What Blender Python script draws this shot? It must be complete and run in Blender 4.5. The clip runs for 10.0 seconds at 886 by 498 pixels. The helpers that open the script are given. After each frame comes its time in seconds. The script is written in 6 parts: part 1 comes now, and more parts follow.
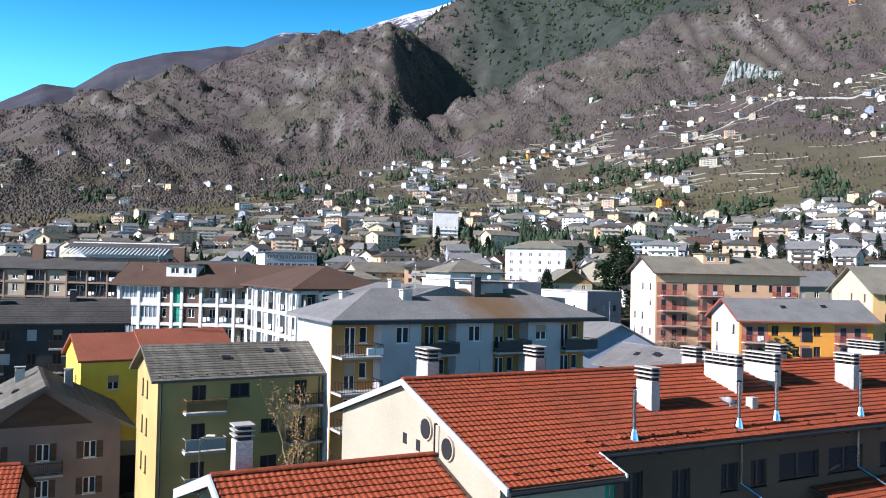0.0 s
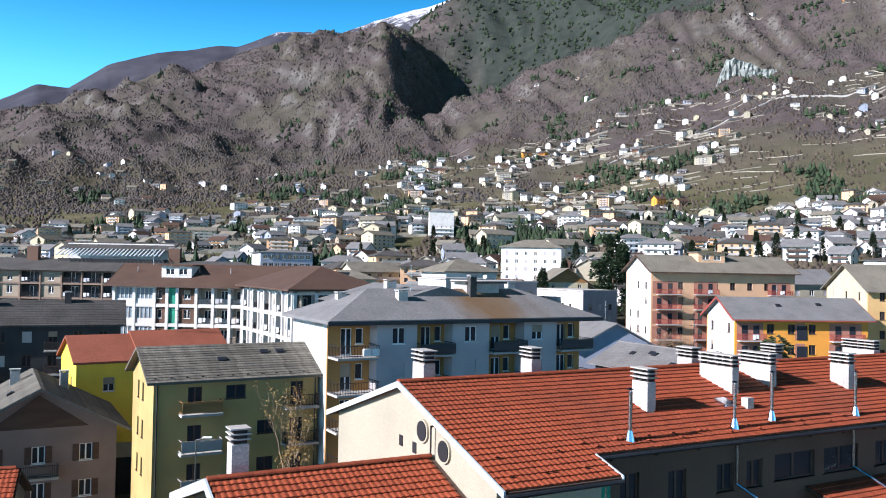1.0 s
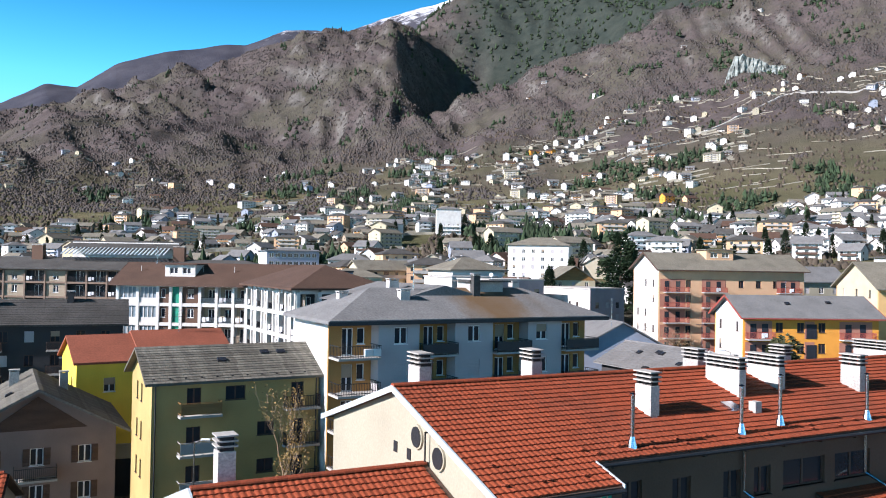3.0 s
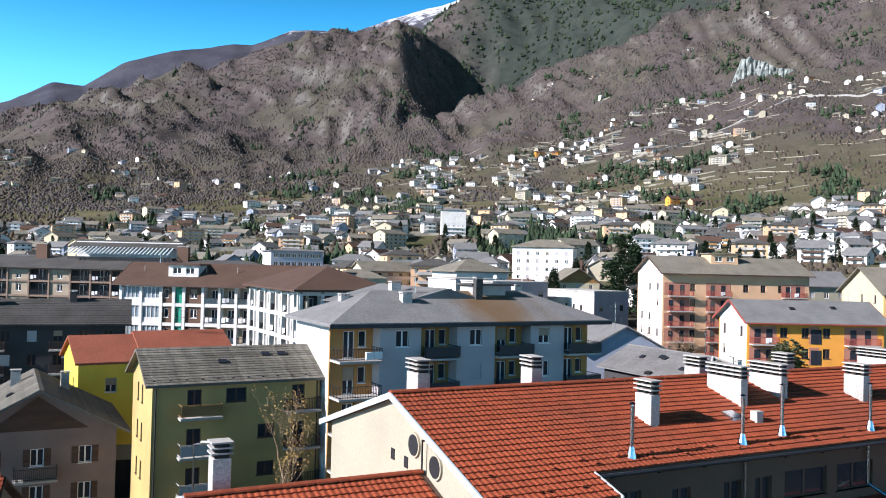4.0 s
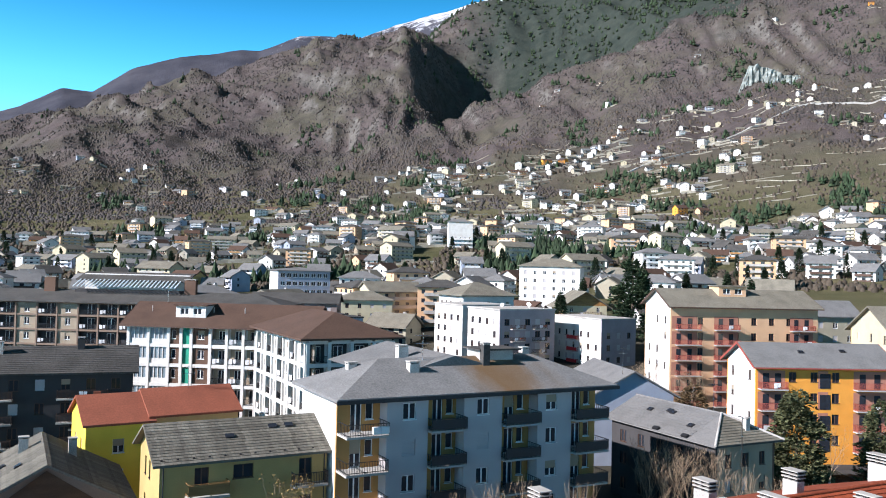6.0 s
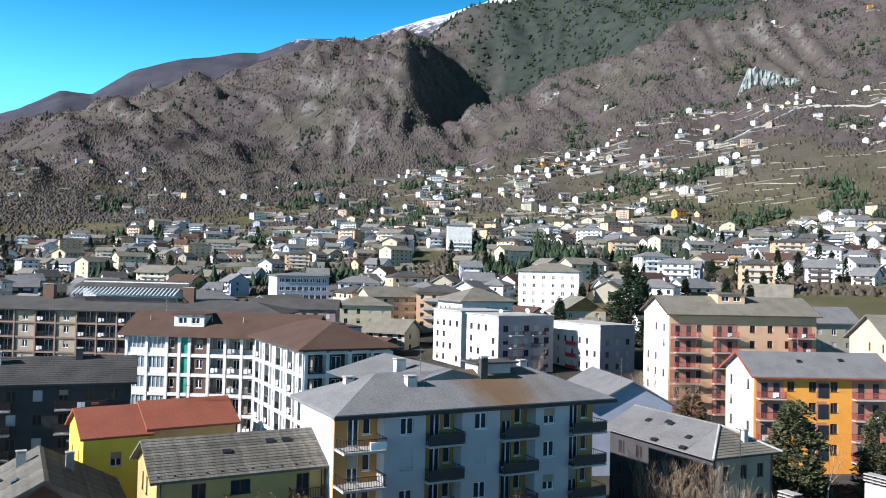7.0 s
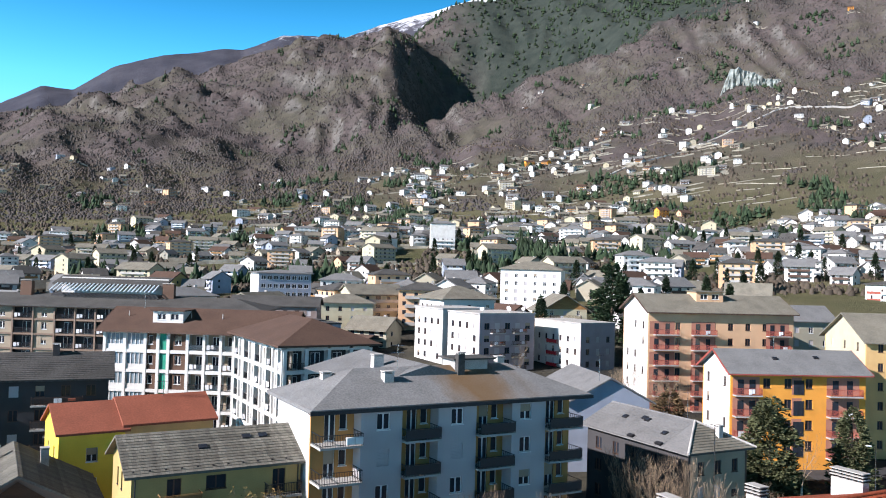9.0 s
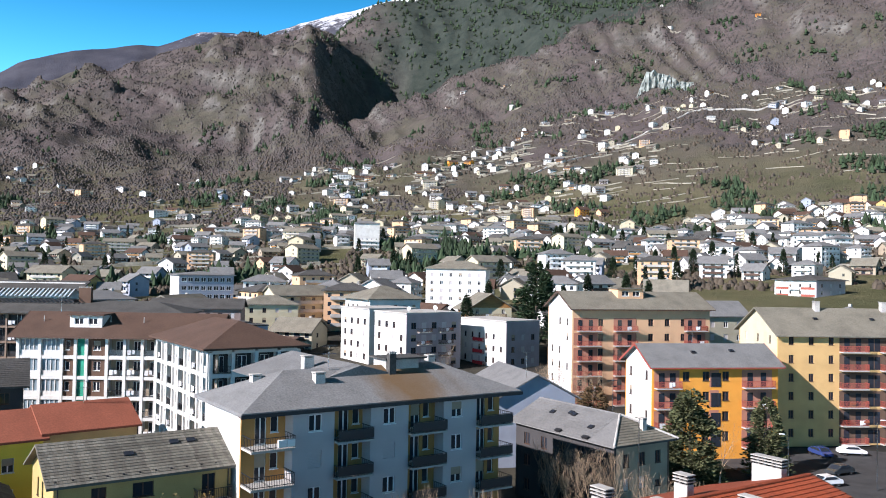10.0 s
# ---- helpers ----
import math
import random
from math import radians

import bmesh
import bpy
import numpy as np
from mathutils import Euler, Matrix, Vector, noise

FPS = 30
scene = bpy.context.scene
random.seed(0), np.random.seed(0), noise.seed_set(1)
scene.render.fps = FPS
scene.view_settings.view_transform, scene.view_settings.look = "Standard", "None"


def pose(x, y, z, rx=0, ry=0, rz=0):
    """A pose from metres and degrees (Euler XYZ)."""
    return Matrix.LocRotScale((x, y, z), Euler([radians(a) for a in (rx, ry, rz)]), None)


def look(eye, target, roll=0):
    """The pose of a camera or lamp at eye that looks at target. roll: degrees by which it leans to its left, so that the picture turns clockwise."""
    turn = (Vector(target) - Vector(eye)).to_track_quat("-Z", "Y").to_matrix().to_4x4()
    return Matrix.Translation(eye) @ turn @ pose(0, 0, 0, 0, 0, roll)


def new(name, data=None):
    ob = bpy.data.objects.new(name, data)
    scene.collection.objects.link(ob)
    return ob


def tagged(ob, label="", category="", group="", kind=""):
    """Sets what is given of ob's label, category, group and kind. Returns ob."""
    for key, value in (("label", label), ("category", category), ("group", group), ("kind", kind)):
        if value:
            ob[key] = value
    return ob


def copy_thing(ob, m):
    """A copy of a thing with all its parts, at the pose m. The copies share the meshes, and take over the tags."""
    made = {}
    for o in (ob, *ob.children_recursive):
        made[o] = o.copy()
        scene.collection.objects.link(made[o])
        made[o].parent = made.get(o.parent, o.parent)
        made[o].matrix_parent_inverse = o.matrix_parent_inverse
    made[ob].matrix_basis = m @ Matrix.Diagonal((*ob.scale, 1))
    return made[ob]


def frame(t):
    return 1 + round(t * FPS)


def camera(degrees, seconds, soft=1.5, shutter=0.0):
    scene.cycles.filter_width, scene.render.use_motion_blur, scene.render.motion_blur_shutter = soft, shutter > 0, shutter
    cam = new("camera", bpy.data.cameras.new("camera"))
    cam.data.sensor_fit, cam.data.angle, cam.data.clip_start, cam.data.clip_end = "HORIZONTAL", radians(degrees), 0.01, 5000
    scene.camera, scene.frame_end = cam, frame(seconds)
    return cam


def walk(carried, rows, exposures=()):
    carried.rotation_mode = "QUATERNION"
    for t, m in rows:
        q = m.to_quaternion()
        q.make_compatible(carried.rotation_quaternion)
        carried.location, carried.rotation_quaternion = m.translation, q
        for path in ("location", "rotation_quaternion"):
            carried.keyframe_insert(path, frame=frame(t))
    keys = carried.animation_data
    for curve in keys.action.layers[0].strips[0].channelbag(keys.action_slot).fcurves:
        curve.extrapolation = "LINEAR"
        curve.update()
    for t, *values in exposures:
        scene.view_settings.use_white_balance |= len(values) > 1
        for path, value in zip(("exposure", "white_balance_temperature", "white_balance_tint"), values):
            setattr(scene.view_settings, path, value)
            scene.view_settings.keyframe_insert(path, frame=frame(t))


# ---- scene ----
cam = camera(56.28, 10.0, soft=1.0)
PATH = [
    (0.0, pose(-0.000, -0.000, 20.697, 91.255, -1.281, -0.028)),
    (0.5, pose(-0.002, 0.014, 20.759, 91.345, -1.128, -0.189)),
    (1.0, pose(0.003, 0.002, 20.809, 91.200, -1.052, -0.321)),
    (1.5, pose(0.007, -0.006, 20.810, 91.215, -0.986, -0.021)),
    (2.0, pose(0.064, 0.289, 20.908, 90.694, -0.811, 0.567)),
    (2.5, pose(0.262, 0.755, 20.889, 90.905, -0.768, 0.184)),
    (4.0, pose(0.670, 1.317, 21.103, 91.094, -1.360, 0.556)),
    (4.5, pose(0.613, 1.384, 21.941, 91.125, -1.498, 0.576)),
    (5.0, pose(0.474, 1.430, 23.915, 91.296, -1.539, 0.871)),
    (5.5, pose(0.461, 1.351, 25.564, 91.311, -1.402, 1.037)),
    (7.0, pose(0.628, 1.281, 27.849, 91.525, -1.370, 0.984)),
    (7.5, pose(0.664, 1.328, 27.728, 91.452, -1.391, 1.102)),
    (8.0, pose(0.636, 1.288, 27.715, 91.472, -1.584, 0.889)),
    (8.5, pose(0.555, 1.305, 27.631, 91.428, -1.638, 1.513)),
    (8.9, pose(0.75, 1.2, 27.645, 91.43, -1.62, 1.3)),
    (9.0, pose(1.221, 1.016, 27.662, 91.437, -1.572, -0.130)),
    (9.1, pose(1.0, 0.95, 27.65, 91.5, -1.45, -3.4)),
    (9.2, pose(0.8, 0.85, 27.64, 91.55, -1.3, -5.3)),
    (9.3, pose(0.7, 0.8, 27.635, 91.6, -1.22, -5.75)),
    (9.5, pose(0.571, 0.720, 27.626, 91.662, -1.158, -5.466)),
    (10.0, pose(0.571, 0.774, 27.624, 91.542, -0.992, -5.399)),
]
walk(cam, PATH, ((0.0, 1.06, 6050, 19), (1.5, 1.06, 6080, 19), (2.0, 1.06, 6200, 19), (5.0, 1.06, 6200, 17), (7.0, 1.06, 6100, 15), (8.5, 1.06, 6100, 14), (9.2, 1.06, 6250, 18), (10.0, 1.06, 6250, 18)))

# ---- light ----
SUN_ELEV, SUN_PHI = 29.0, 27.8
to_sun = Vector((-math.cos(radians(SUN_PHI)) * math.cos(radians(SUN_ELEV)),
                 -math.sin(radians(SUN_PHI)) * math.cos(radians(SUN_ELEV)), math.sin(radians(SUN_ELEV))))
world = bpy.data.worlds.new("world")
scene.world = world
world.use_nodes = True
wn = world.node_tree.nodes
sky = wn.new("ShaderNodeTexSky")
sky.sky_type, sky.sun_disc = "NISHITA", False
sky.sun_elevation, sky.sun_rotation = radians(SUN_ELEV), math.atan2(to_sun.x, to_sun.y)
sky.air_density, sky.dust_density, sky.ozone_density = 0.9, 0.0, 2.5
sky.altitude = 600
vivid = wn.new("ShaderNodeHueSaturation")
vivid.inputs["Saturation"].default_value = 1.4
vivid.inputs["Hue"].default_value = 0.483
world.node_tree.links.new(sky.outputs[0], vivid.inputs["Color"])
# clear winter air: the sky is brightest over the horizon and deepens to the zenith
way = wn.new("ShaderNodeTexCoord")
up = wn.new("ShaderNodeSeparateXYZ")
fade = wn.new("ShaderNodeMapRange")
fade.inputs["From Min"].default_value, fade.inputs["From Max"].default_value = 0.2, 0.45
fade.inputs["To Min"].default_value, fade.inputs["To Max"].default_value = 3.25, 0.2
glow = wn.new("ShaderNodeVectorMath")
glow.operation = "SCALE"
world.node_tree.links.new(way.outputs["Generated"], up.inputs[0])
world.node_tree.links.new(up.outputs[2], fade.inputs[0])
world.node_tree.links.new(vivid.outputs[0], glow.inputs[0])
world.node_tree.links.new(fade.outputs[0], glow.inputs["Scale"])
world.node_tree.links.new(glow.outputs[0], wn["Background"].inputs[0])
wn["Background"].inputs[1].default_value = 0.05
sun = new("sun", bpy.data.lights.new("sun", "SUN"))
sun.data.energy, sun.data.angle, sun.data.color = 5.0, radians(0.53), (1.0, 0.955, 0.90)
sun.matrix_world = look((0, 0, 200), Vector((0, 0, 200)) - to_sun)


# ---- materials ----
def material(name, color, rough=0.8, scale=1.0, vary=0.25, bump=0.15, metal=0.0, spec=0.3, stain=0.25, second=None,
             obj_rand=0.0, island=0.0, fine=12.0, stretch=(1, 1, 1)):
    """Principled surface with noise at two scales, stains, bump and optional per-piece variation."""
    m = bpy.data.materials.new(name)
    m.use_nodes = True
    nt = m.node_tree
    N, L = nt.nodes, nt.links
    b = N["Principled BSDF"]
    b.inputs["Roughness"].default_value = rough
    b.inputs["Metallic"].default_value = metal
    b.inputs["Specular IOR Level"].default_value = spec
    tc = N.new("ShaderNodeTexCoord")
    mp = N.new("ShaderNodeMapping")
    mp.inputs["Scale"].default_value = stretch
    L.new(tc.outputs["Object"], mp.inputs[0])
    n1 = N.new("ShaderNodeTexNoise")
    n1.inputs["Scale"].default_value, n1.inputs["Detail"].default_value = 0.35 * scale, 5
    n2 = N.new("ShaderNodeTexNoise")
    n2.inputs["Scale"].default_value, n2.inputs["Detail"].default_value = fine * scale, 4
    for n in (n1, n2):
        L.new(mp.outputs[0], n.inputs["Vector"])
    r1 = N.new("ShaderNodeValToRGB")
    dark = [c * (1 - stain) for c in color]
    r1.color_ramp.elements[0].position, r1.color_ramp.elements[0].color = 0.32, (*(second or dark), 1)
    r1.color_ramp.elements[1].position, r1.color_ramp.elements[1].color = 0.58, (*color, 1)
    L.new(n1.outputs[0], r1.inputs[0])
    mx = N.new("ShaderNodeMix")
    mx.data_type, mx.blend_type = "RGBA", "MULTIPLY"
    mx.inputs[0].default_value = 1.0
    r2 = N.new("ShaderNodeMapRange")
    r2.inputs[1].default_value, r2.inputs[2].default_value = 0.3, 0.7
    r2.inputs[3].default_value, r2.inputs[4].default_value = 1 - vary, 1 + vary * 0.5
    L.new(n2.outputs[0], r2.inputs[0])
    L.new(r1.outputs[0], mx.inputs[6])
    L.new(r2.outputs[0], mx.inputs[7])
    out = mx.outputs[2]
    for amount, src in ((obj_rand, ("ShaderNodeObjectInfo", "Random")), (island, ("ShaderNodeNewGeometry", "Random Per Island"))):
        if amount:
            oi = N.new(src[0])
            hv = N.new("ShaderNodeMapRange")
            hv.inputs[3].default_value, hv.inputs[4].default_value = 1 - amount, 1 + amount
            L.new(oi.outputs[src[1]], hv.inputs[0])
            m2 = N.new("ShaderNodeMix")
            m2.data_type, m2.blend_type = "RGBA", "MULTIPLY"
            m2.inputs[0].default_value = 1.0
            L.new(out, m2.inputs[6])
            L.new(hv.outputs[0], m2.inputs[7])
            out = m2.outputs[2]
    L.new(out, b.inputs["Base Color"])
    if bump:
        bp = N.new("ShaderNodeBump")
        bp.inputs["Strength"].default_value, bp.inputs["Distance"].default_value = bump, 0.05
        L.new(n2.outputs[0], bp.inputs["Height"])
        L.new(bp.outputs[0], b.inputs["Normal"])
    return m


M = dict(
    plaster_white=material("plaster_white", (0.62, 0.61, 0.585), 0.9, vary=0.1, stain=0.16, second=(0.52, 0.505, 0.48)),
    plaster_grey=material("plaster_grey", (0.45, 0.42, 0.425), 0.9, vary=0.06, stain=0.1),
    plaster_ochre=material("plaster_ochre", (0.43, 0.225, 0.075), 0.9, vary=0.1, stain=0.15),
    plaster_yellow=material("plaster_yellow", (0.44, 0.315, 0.125), 0.9, vary=0.14, stain=0.2, second=(0.37, 0.265, 0.105)),
    plaster_lemon=material("plaster_lemon", (0.78, 0.58, 0.07), 0.9, vary=0.08, stain=0.12),
    plaster_cream=material("plaster_cream", (0.503, 0.449, 0.313), 0.9, vary=0.1, stain=0.15),
    plaster_beige=material("plaster_beige", (0.33, 0.27, 0.20), 0.9, vary=0.1, stain=0.2),
    plaster_orange=material("plaster_orange", (0.72, 0.31, 0.05), 0.9, vary=0.08, stain=0.15),
    plaster_salmon=material("plaster_salmon", (0.64, 0.40, 0.24), 0.9, vary=0.1, stain=0.12),
    plaster_rose=material("plaster_rose", (0.40, 0.18, 0.125), 0.9, vary=0.12, stain=0.2),
    # mauve-grey version of the white plaster for faces in shade
    plaster_white_shadow=material("plaster_white_shadow", (0.36, 0.31, 0.325), 0.9, vary=0.1, stain=0.15),
    plaster_red=material("plaster_red", (0.286, 0.082, 0.061), 0.9, vary=0.1, stain=0.15),
    plaster_blue=material("plaster_blue", (0.286, 0.32, 0.394), 0.9, vary=0.08, stain=0.15),
    # near-black plaster; in loggias and on the barn front it carries shade
    plaster_dark_shadow=material("plaster_dark_shadow", (0.05, 0.048, 0.05), 0.9, vary=0.15, stain=0.25),
    plaster_straw=material("plaster_straw", (0.57, 0.37, 0.16), 0.9, vary=0.1, stain=0.15),
    brick_brown=material("brick_brown", (0.23, 0.165, 0.125), 0.9, vary=0.15, stain=0.2),
    plaster_pale=material("plaster_pale", (0.34, 0.31, 0.235), 0.9, vary=0.1, stain=0.1),
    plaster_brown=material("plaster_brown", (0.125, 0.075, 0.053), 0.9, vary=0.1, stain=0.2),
    plaster_mauve=material("plaster_mauve", (0.235, 0.18, 0.165), 0.9, vary=0.12, stain=0.2),
    # soot together with the dark of the chimney slots, as one colour
    soot_shadow=material("soot_shadow", (0.03, 0.028, 0.027), 0.95, vary=0.2),
    slate=material("slate", (0.175, 0.175, 0.175), 0.75, vary=0.3, stain=0.2, bump=0.5, fine=5, scale=1.2),
    slate_dark=material("slate_dark", (0.08, 0.077, 0.073), 0.75, vary=0.35, stain=0.3, bump=0.5, fine=5),
    slate_warm=material("slate_warm", (0.19, 0.175, 0.14), 0.8, vary=0.3, stain=0.25, bump=0.5, fine=5),
    tile_brown=material("tile_brown", (0.085, 0.05, 0.036), 0.85, vary=0.25, stain=0.2, bump=0.5, fine=6),
    tile_red=material("tile_red", (0.275, 0.058, 0.023), 0.8, vary=0.3, stain=0.3, bump=0.35, second=(0.225, 0.052, 0.024), obj_rand=0.12, island=0.14),
    tile_faded=material("tile_faded", (0.27, 0.085, 0.05), 0.85, vary=0.2, stain=0.15, bump=0.4, fine=6),
    tile_grey=material("tile_grey", (0.16, 0.15, 0.125), 0.85, vary=0.25, stain=0.25, bump=0.4, obj_rand=0.2, island=0.22),
    mortar=material("mortar", (0.50, 0.475, 0.45), 0.95, vary=0.3, stain=0.4, bump=0.5),
    concrete=material("concrete", (0.42, 0.405, 0.38), 0.9, vary=0.2, stain=0.25, bump=0.3),
    white_paint=material("white_paint", (0.78, 0.78, 0.77), 0.5, vary=0.05, stain=0.08, bump=0.05),
    fascia=material("fascia", (0.46, 0.52, 0.56), 0.35, vary=0.08, stain=0.12, bump=0.05, spec=0.5),
    wood_dark=material("wood_dark", (0.10, 0.06, 0.045), 0.7, vary=0.4, stain=0.3, stretch=(1, 1, 6)),
    wood_warm=material("wood_warm", (0.36, 0.19, 0.07), 0.7, vary=0.35, stain=0.3, stretch=(1, 1, 6)),
    iron=material("iron", (0.05, 0.05, 0.055), 0.5, metal=0.6, vary=0.2),
    iron_red=material("iron_red", (0.34, 0.08, 0.06), 0.5, vary=0.2),
    steel=material("steel", (0.62, 0.64, 0.68), 0.22, metal=1.0, vary=0.15, stain=0.2, bump=0.05),
    rust=material("rust", (0.30, 0.17, 0.06), 0.9, vary=0.35, stain=0.35, bump=0.3),
    green_cloth=material("green_cloth", (0.03, 0.30, 0.20), 0.8),
    cloth=material("cloth", (0.7, 0.7, 0.72), 0.9, obj_rand=0.3),
    red_paint=material("red_paint", (0.55, 0.03, 0.04), 0.5),
    blue_paint=material("blue_paint", (0.06, 0.12, 0.40), 0.5),
    glass=material("glass", (0.025, 0.03, 0.04), 0.08, vary=0.1, stain=0.1, bump=0.0, spec=0.6),
    # veranda glass; its pale blue is sky reflection put into the colour
    glass_sky_reflect=material("glass_sky_reflect", (0.22, 0.28, 0.32), 0.1, vary=0.1, bump=0.0, spec=0.7),
    asphalt=material("asphalt", (0.055, 0.055, 0.057), 0.9, vary=0.3, stain=0.3, bump=0.3),
    bark=material("bark", (0.16, 0.12, 0.085), 0.95, vary=0.4, stain=0.3, bump=0.6, fine=20),
    bark_pale=material("bark_pale", (0.55, 0.5, 0.42), 0.9, vary=0.4, stain=0.4, bump=0.4, fine=20),
    scrub=material("scrub", (0.075, 0.06, 0.045), 0.95, vary=0.4, island=0.3, bump=0),
    twig=material("twig", (0.34, 0.25, 0.17), 0.95, vary=0.4, island=0.35, bump=0),
    leaf_dry=material("leaf_dry", (0.30, 0.19, 0.06), 0.85, vary=0.4, island=0.45, bump=0),
    conifer=material("conifer", (0.035, 0.06, 0.028), 0.9, vary=0.5, island=0.5, bump=0, obj_rand=0.3),
    bush_brown=material("bush_brown", (0.17, 0.115, 0.06), 0.9, vary=0.5, island=0.5, bump=0),
    conifer_pale=material("conifer_pale", (0.11, 0.12, 0.055), 0.9, vary=0.5, island=0.5, bump=0),
    woods=material("woods", (0.068, 0.058, 0.053), 1.0, vary=0.3, stain=0.4, island=0.12, bump=0, fine=0.3, scale=0.02, second=(0.049, 0.043, 0.041)),
    drystone=material("drystone", (0.29, 0.27, 0.22), 0.95, vary=0.3, stain=0.3, island=0.25, bump=0.4),
    rock=material("rock", (0.25, 0.28, 0.265), 0.95, vary=0.5, stain=0.5, bump=0.8, fine=0.6, scale=0.2),
    car_white=material("car_white", (0.75, 0.75, 0.76), 0.25, vary=0.02, stain=0.03, bump=0, spec=0.6),
    car_blue=material("car_blue", (0.03, 0.05, 0.16), 0.25, vary=0.02, stain=0.03, bump=0, spec=0.6),
    car_dark=material("car_dark", (0.04, 0.045, 0.05), 0.25, vary=0.02, stain=0.03, bump=0, spec=0.6),
    car_red=material("car_red", (0.35, 0.03, 0.02), 0.25, vary=0.02, stain=0.03, bump=0, spec=0.6),
    rubber=material("rubber", (0.02, 0.02, 0.02), 0.8),
)


def stained_slate():
    """Grey slate with a rust run below the lift house."""
    m = material("slate_stained", (0.19, 0.19, 0.19), 0.75, vary=0.3, stain=0.2, bump=0.5, fine=5, scale=1.2)
    N, L = m.node_tree.nodes, m.node_tree.links
    b = N["Principled BSDF"]
    src = b.inputs["Base Color"].links[0].from_socket
    tc = N.new("ShaderNodeTexCoord")
    sp = N.new("ShaderNodeSeparateXYZ")
    L.new(tc.outputs["Object"], sp.inputs[0])
    nz = N.new("ShaderNodeTexNoise")
    nz.inputs["Scale"].default_value, nz.inputs["Detail"].default_value = 0.6, 5
    mp = N.new("ShaderNodeMapping")
    mp.inputs["Scale"].default_value = (1, 0.3, 1)
    L.new(tc.outputs["Object"], mp.inputs[0])
    L.new(mp.outputs[0], nz.inputs["Vector"])
    ad = N.new("ShaderNodeMath")
    ad.operation = "MULTIPLY_ADD"
    ad.inputs[1].default_value = 5.0
    L.new(nz.outputs[0], ad.inputs[0])
    L.new(sp.outputs[0], ad.inputs[2])
    rp = N.new("ShaderNodeValToRGB")
    mr = N.new("ShaderNodeMapRange")
    mr.inputs[1].default_value, mr.inputs[2].default_value = 12.0, 28.0
    L.new(ad.outputs[0], mr.inputs[0])
    e = rp.color_ramp.elements
    e[0].position, e[0].color = 0.12, (0, 0, 0, 1)
    e[1].position, e[1].color = 0.34, (0.9, 0.9, 0.9, 1)
    for pos, v in ((0.52, 0.75), (0.62, 0.1), (0.72, 0.25), (0.8, 0.0)):
        q = e.new(pos)
        q.color = (v, v, v, 1)
    L.new(mr.outputs[0], rp.inputs[0])
    mx = N.new("ShaderNodeMix")
    mx.data_type = "RGBA"
    mx.inputs[7].default_value = (0.13, 0.075, 0.03, 1)
    L.new(rp.outputs[0], mx.inputs[0])
    L.new(src, mx.inputs[6])
    L.new(mx.outputs[2], b.inputs["Base Color"])
    return m


M["slate_stained"] = stained_slate()


# ---- mesh tools ----
def box(bm, x0, x1, y0, y1, z0, z1, m=None):
    vs = [bm.verts.new(Vector(p) if m is None else m @ Vector(p)) for p in
          ((x0, y0, z0), (x1, y0, z0), (x1, y1, z0), (x0, y1, z0), (x0, y0, z1), (x1, y0, z1), (x1, y1, z1), (x0, y1, z1))]
    for f in ((0, 3, 2, 1), (4, 5, 6, 7), (0, 1, 5, 4), (1, 2, 6, 5), (2, 3, 7, 6), (3, 0, 4, 7)):
        bm.faces.new([vs[i] for i in f])


def prism(bm, poly, push, m=None):
    """Closed solid: polygon poly and its copy moved by push."""
    push = Vector(push)
    a = [Vector(p) for p in poly]
    b = [p + push for p in a]
    if m is not None:
        a, b = [m @ p for p in a], [m @ p for p in b]
    va, vb = [bm.verts.new(p) for p in a], [bm.verts.new(p) for p in b]
    bm.faces.new(va)
    bm.faces.new(list(reversed(vb)))
    n = len(a)
    for i in range(n):
        bm.faces.new((va[(i + 1) % n], va[i], vb[i], vb[(i + 1) % n]))


def tube(bm, p0, p1, r0, r1, sides=6):
    p0, p1 = Vector(p0), Vector(p1)
    q = (p1 - p0).to_track_quat("Z", "Y")
    ring = []
    for p, r in ((p0, r0), (p1, r1)):
        ring.append([bm.verts.new(p + q @ Vector((r * math.cos(6.2832 * i / sides), r * math.sin(6.2832 * i / sides), 0))) for i in range(sides)])
    for i in range(sides):
        j = (i + 1) % sides
        bm.faces.new((ring[0][i], ring[0][j], ring[1][j], ring[1][i]))
    bm.faces.new(list(reversed(ring[0])))
    bm.faces.new(ring[1])


def finish(bm, name, mat):
    bmesh.ops.recalc_face_normals(bm, faces=bm.faces)
    me = bpy.data.meshes.new(name)
    bm.to_mesh(me)
    bm.free()
    me.materials.append(M[mat])
    return me


def part(name, bm, mat, parent, label="", at=None):
    me = bm if isinstance(bm, bpy.types.Mesh) else finish(bm, name, mat)
    ob = new(name, me)
    ob.parent = parent
    if at is not None:
        ob.matrix_local = at
    return tagged(ob, label) if label else ob


def thing(name, label, category, m, group="", kind=""):
    ob = new(name)
    ob.matrix_world = m
    return tagged(ob, label, category, group, kind)


CACHE = {}


def shared(key, make, name, mat):
    if key not in CACHE:
        bm = bmesh.new()
        make(bm)
        CACHE[key] = finish(bm, name, mat)
    return CACHE[key]


def T3(x, y, z):
    return Matrix.Translation((x, y, z))


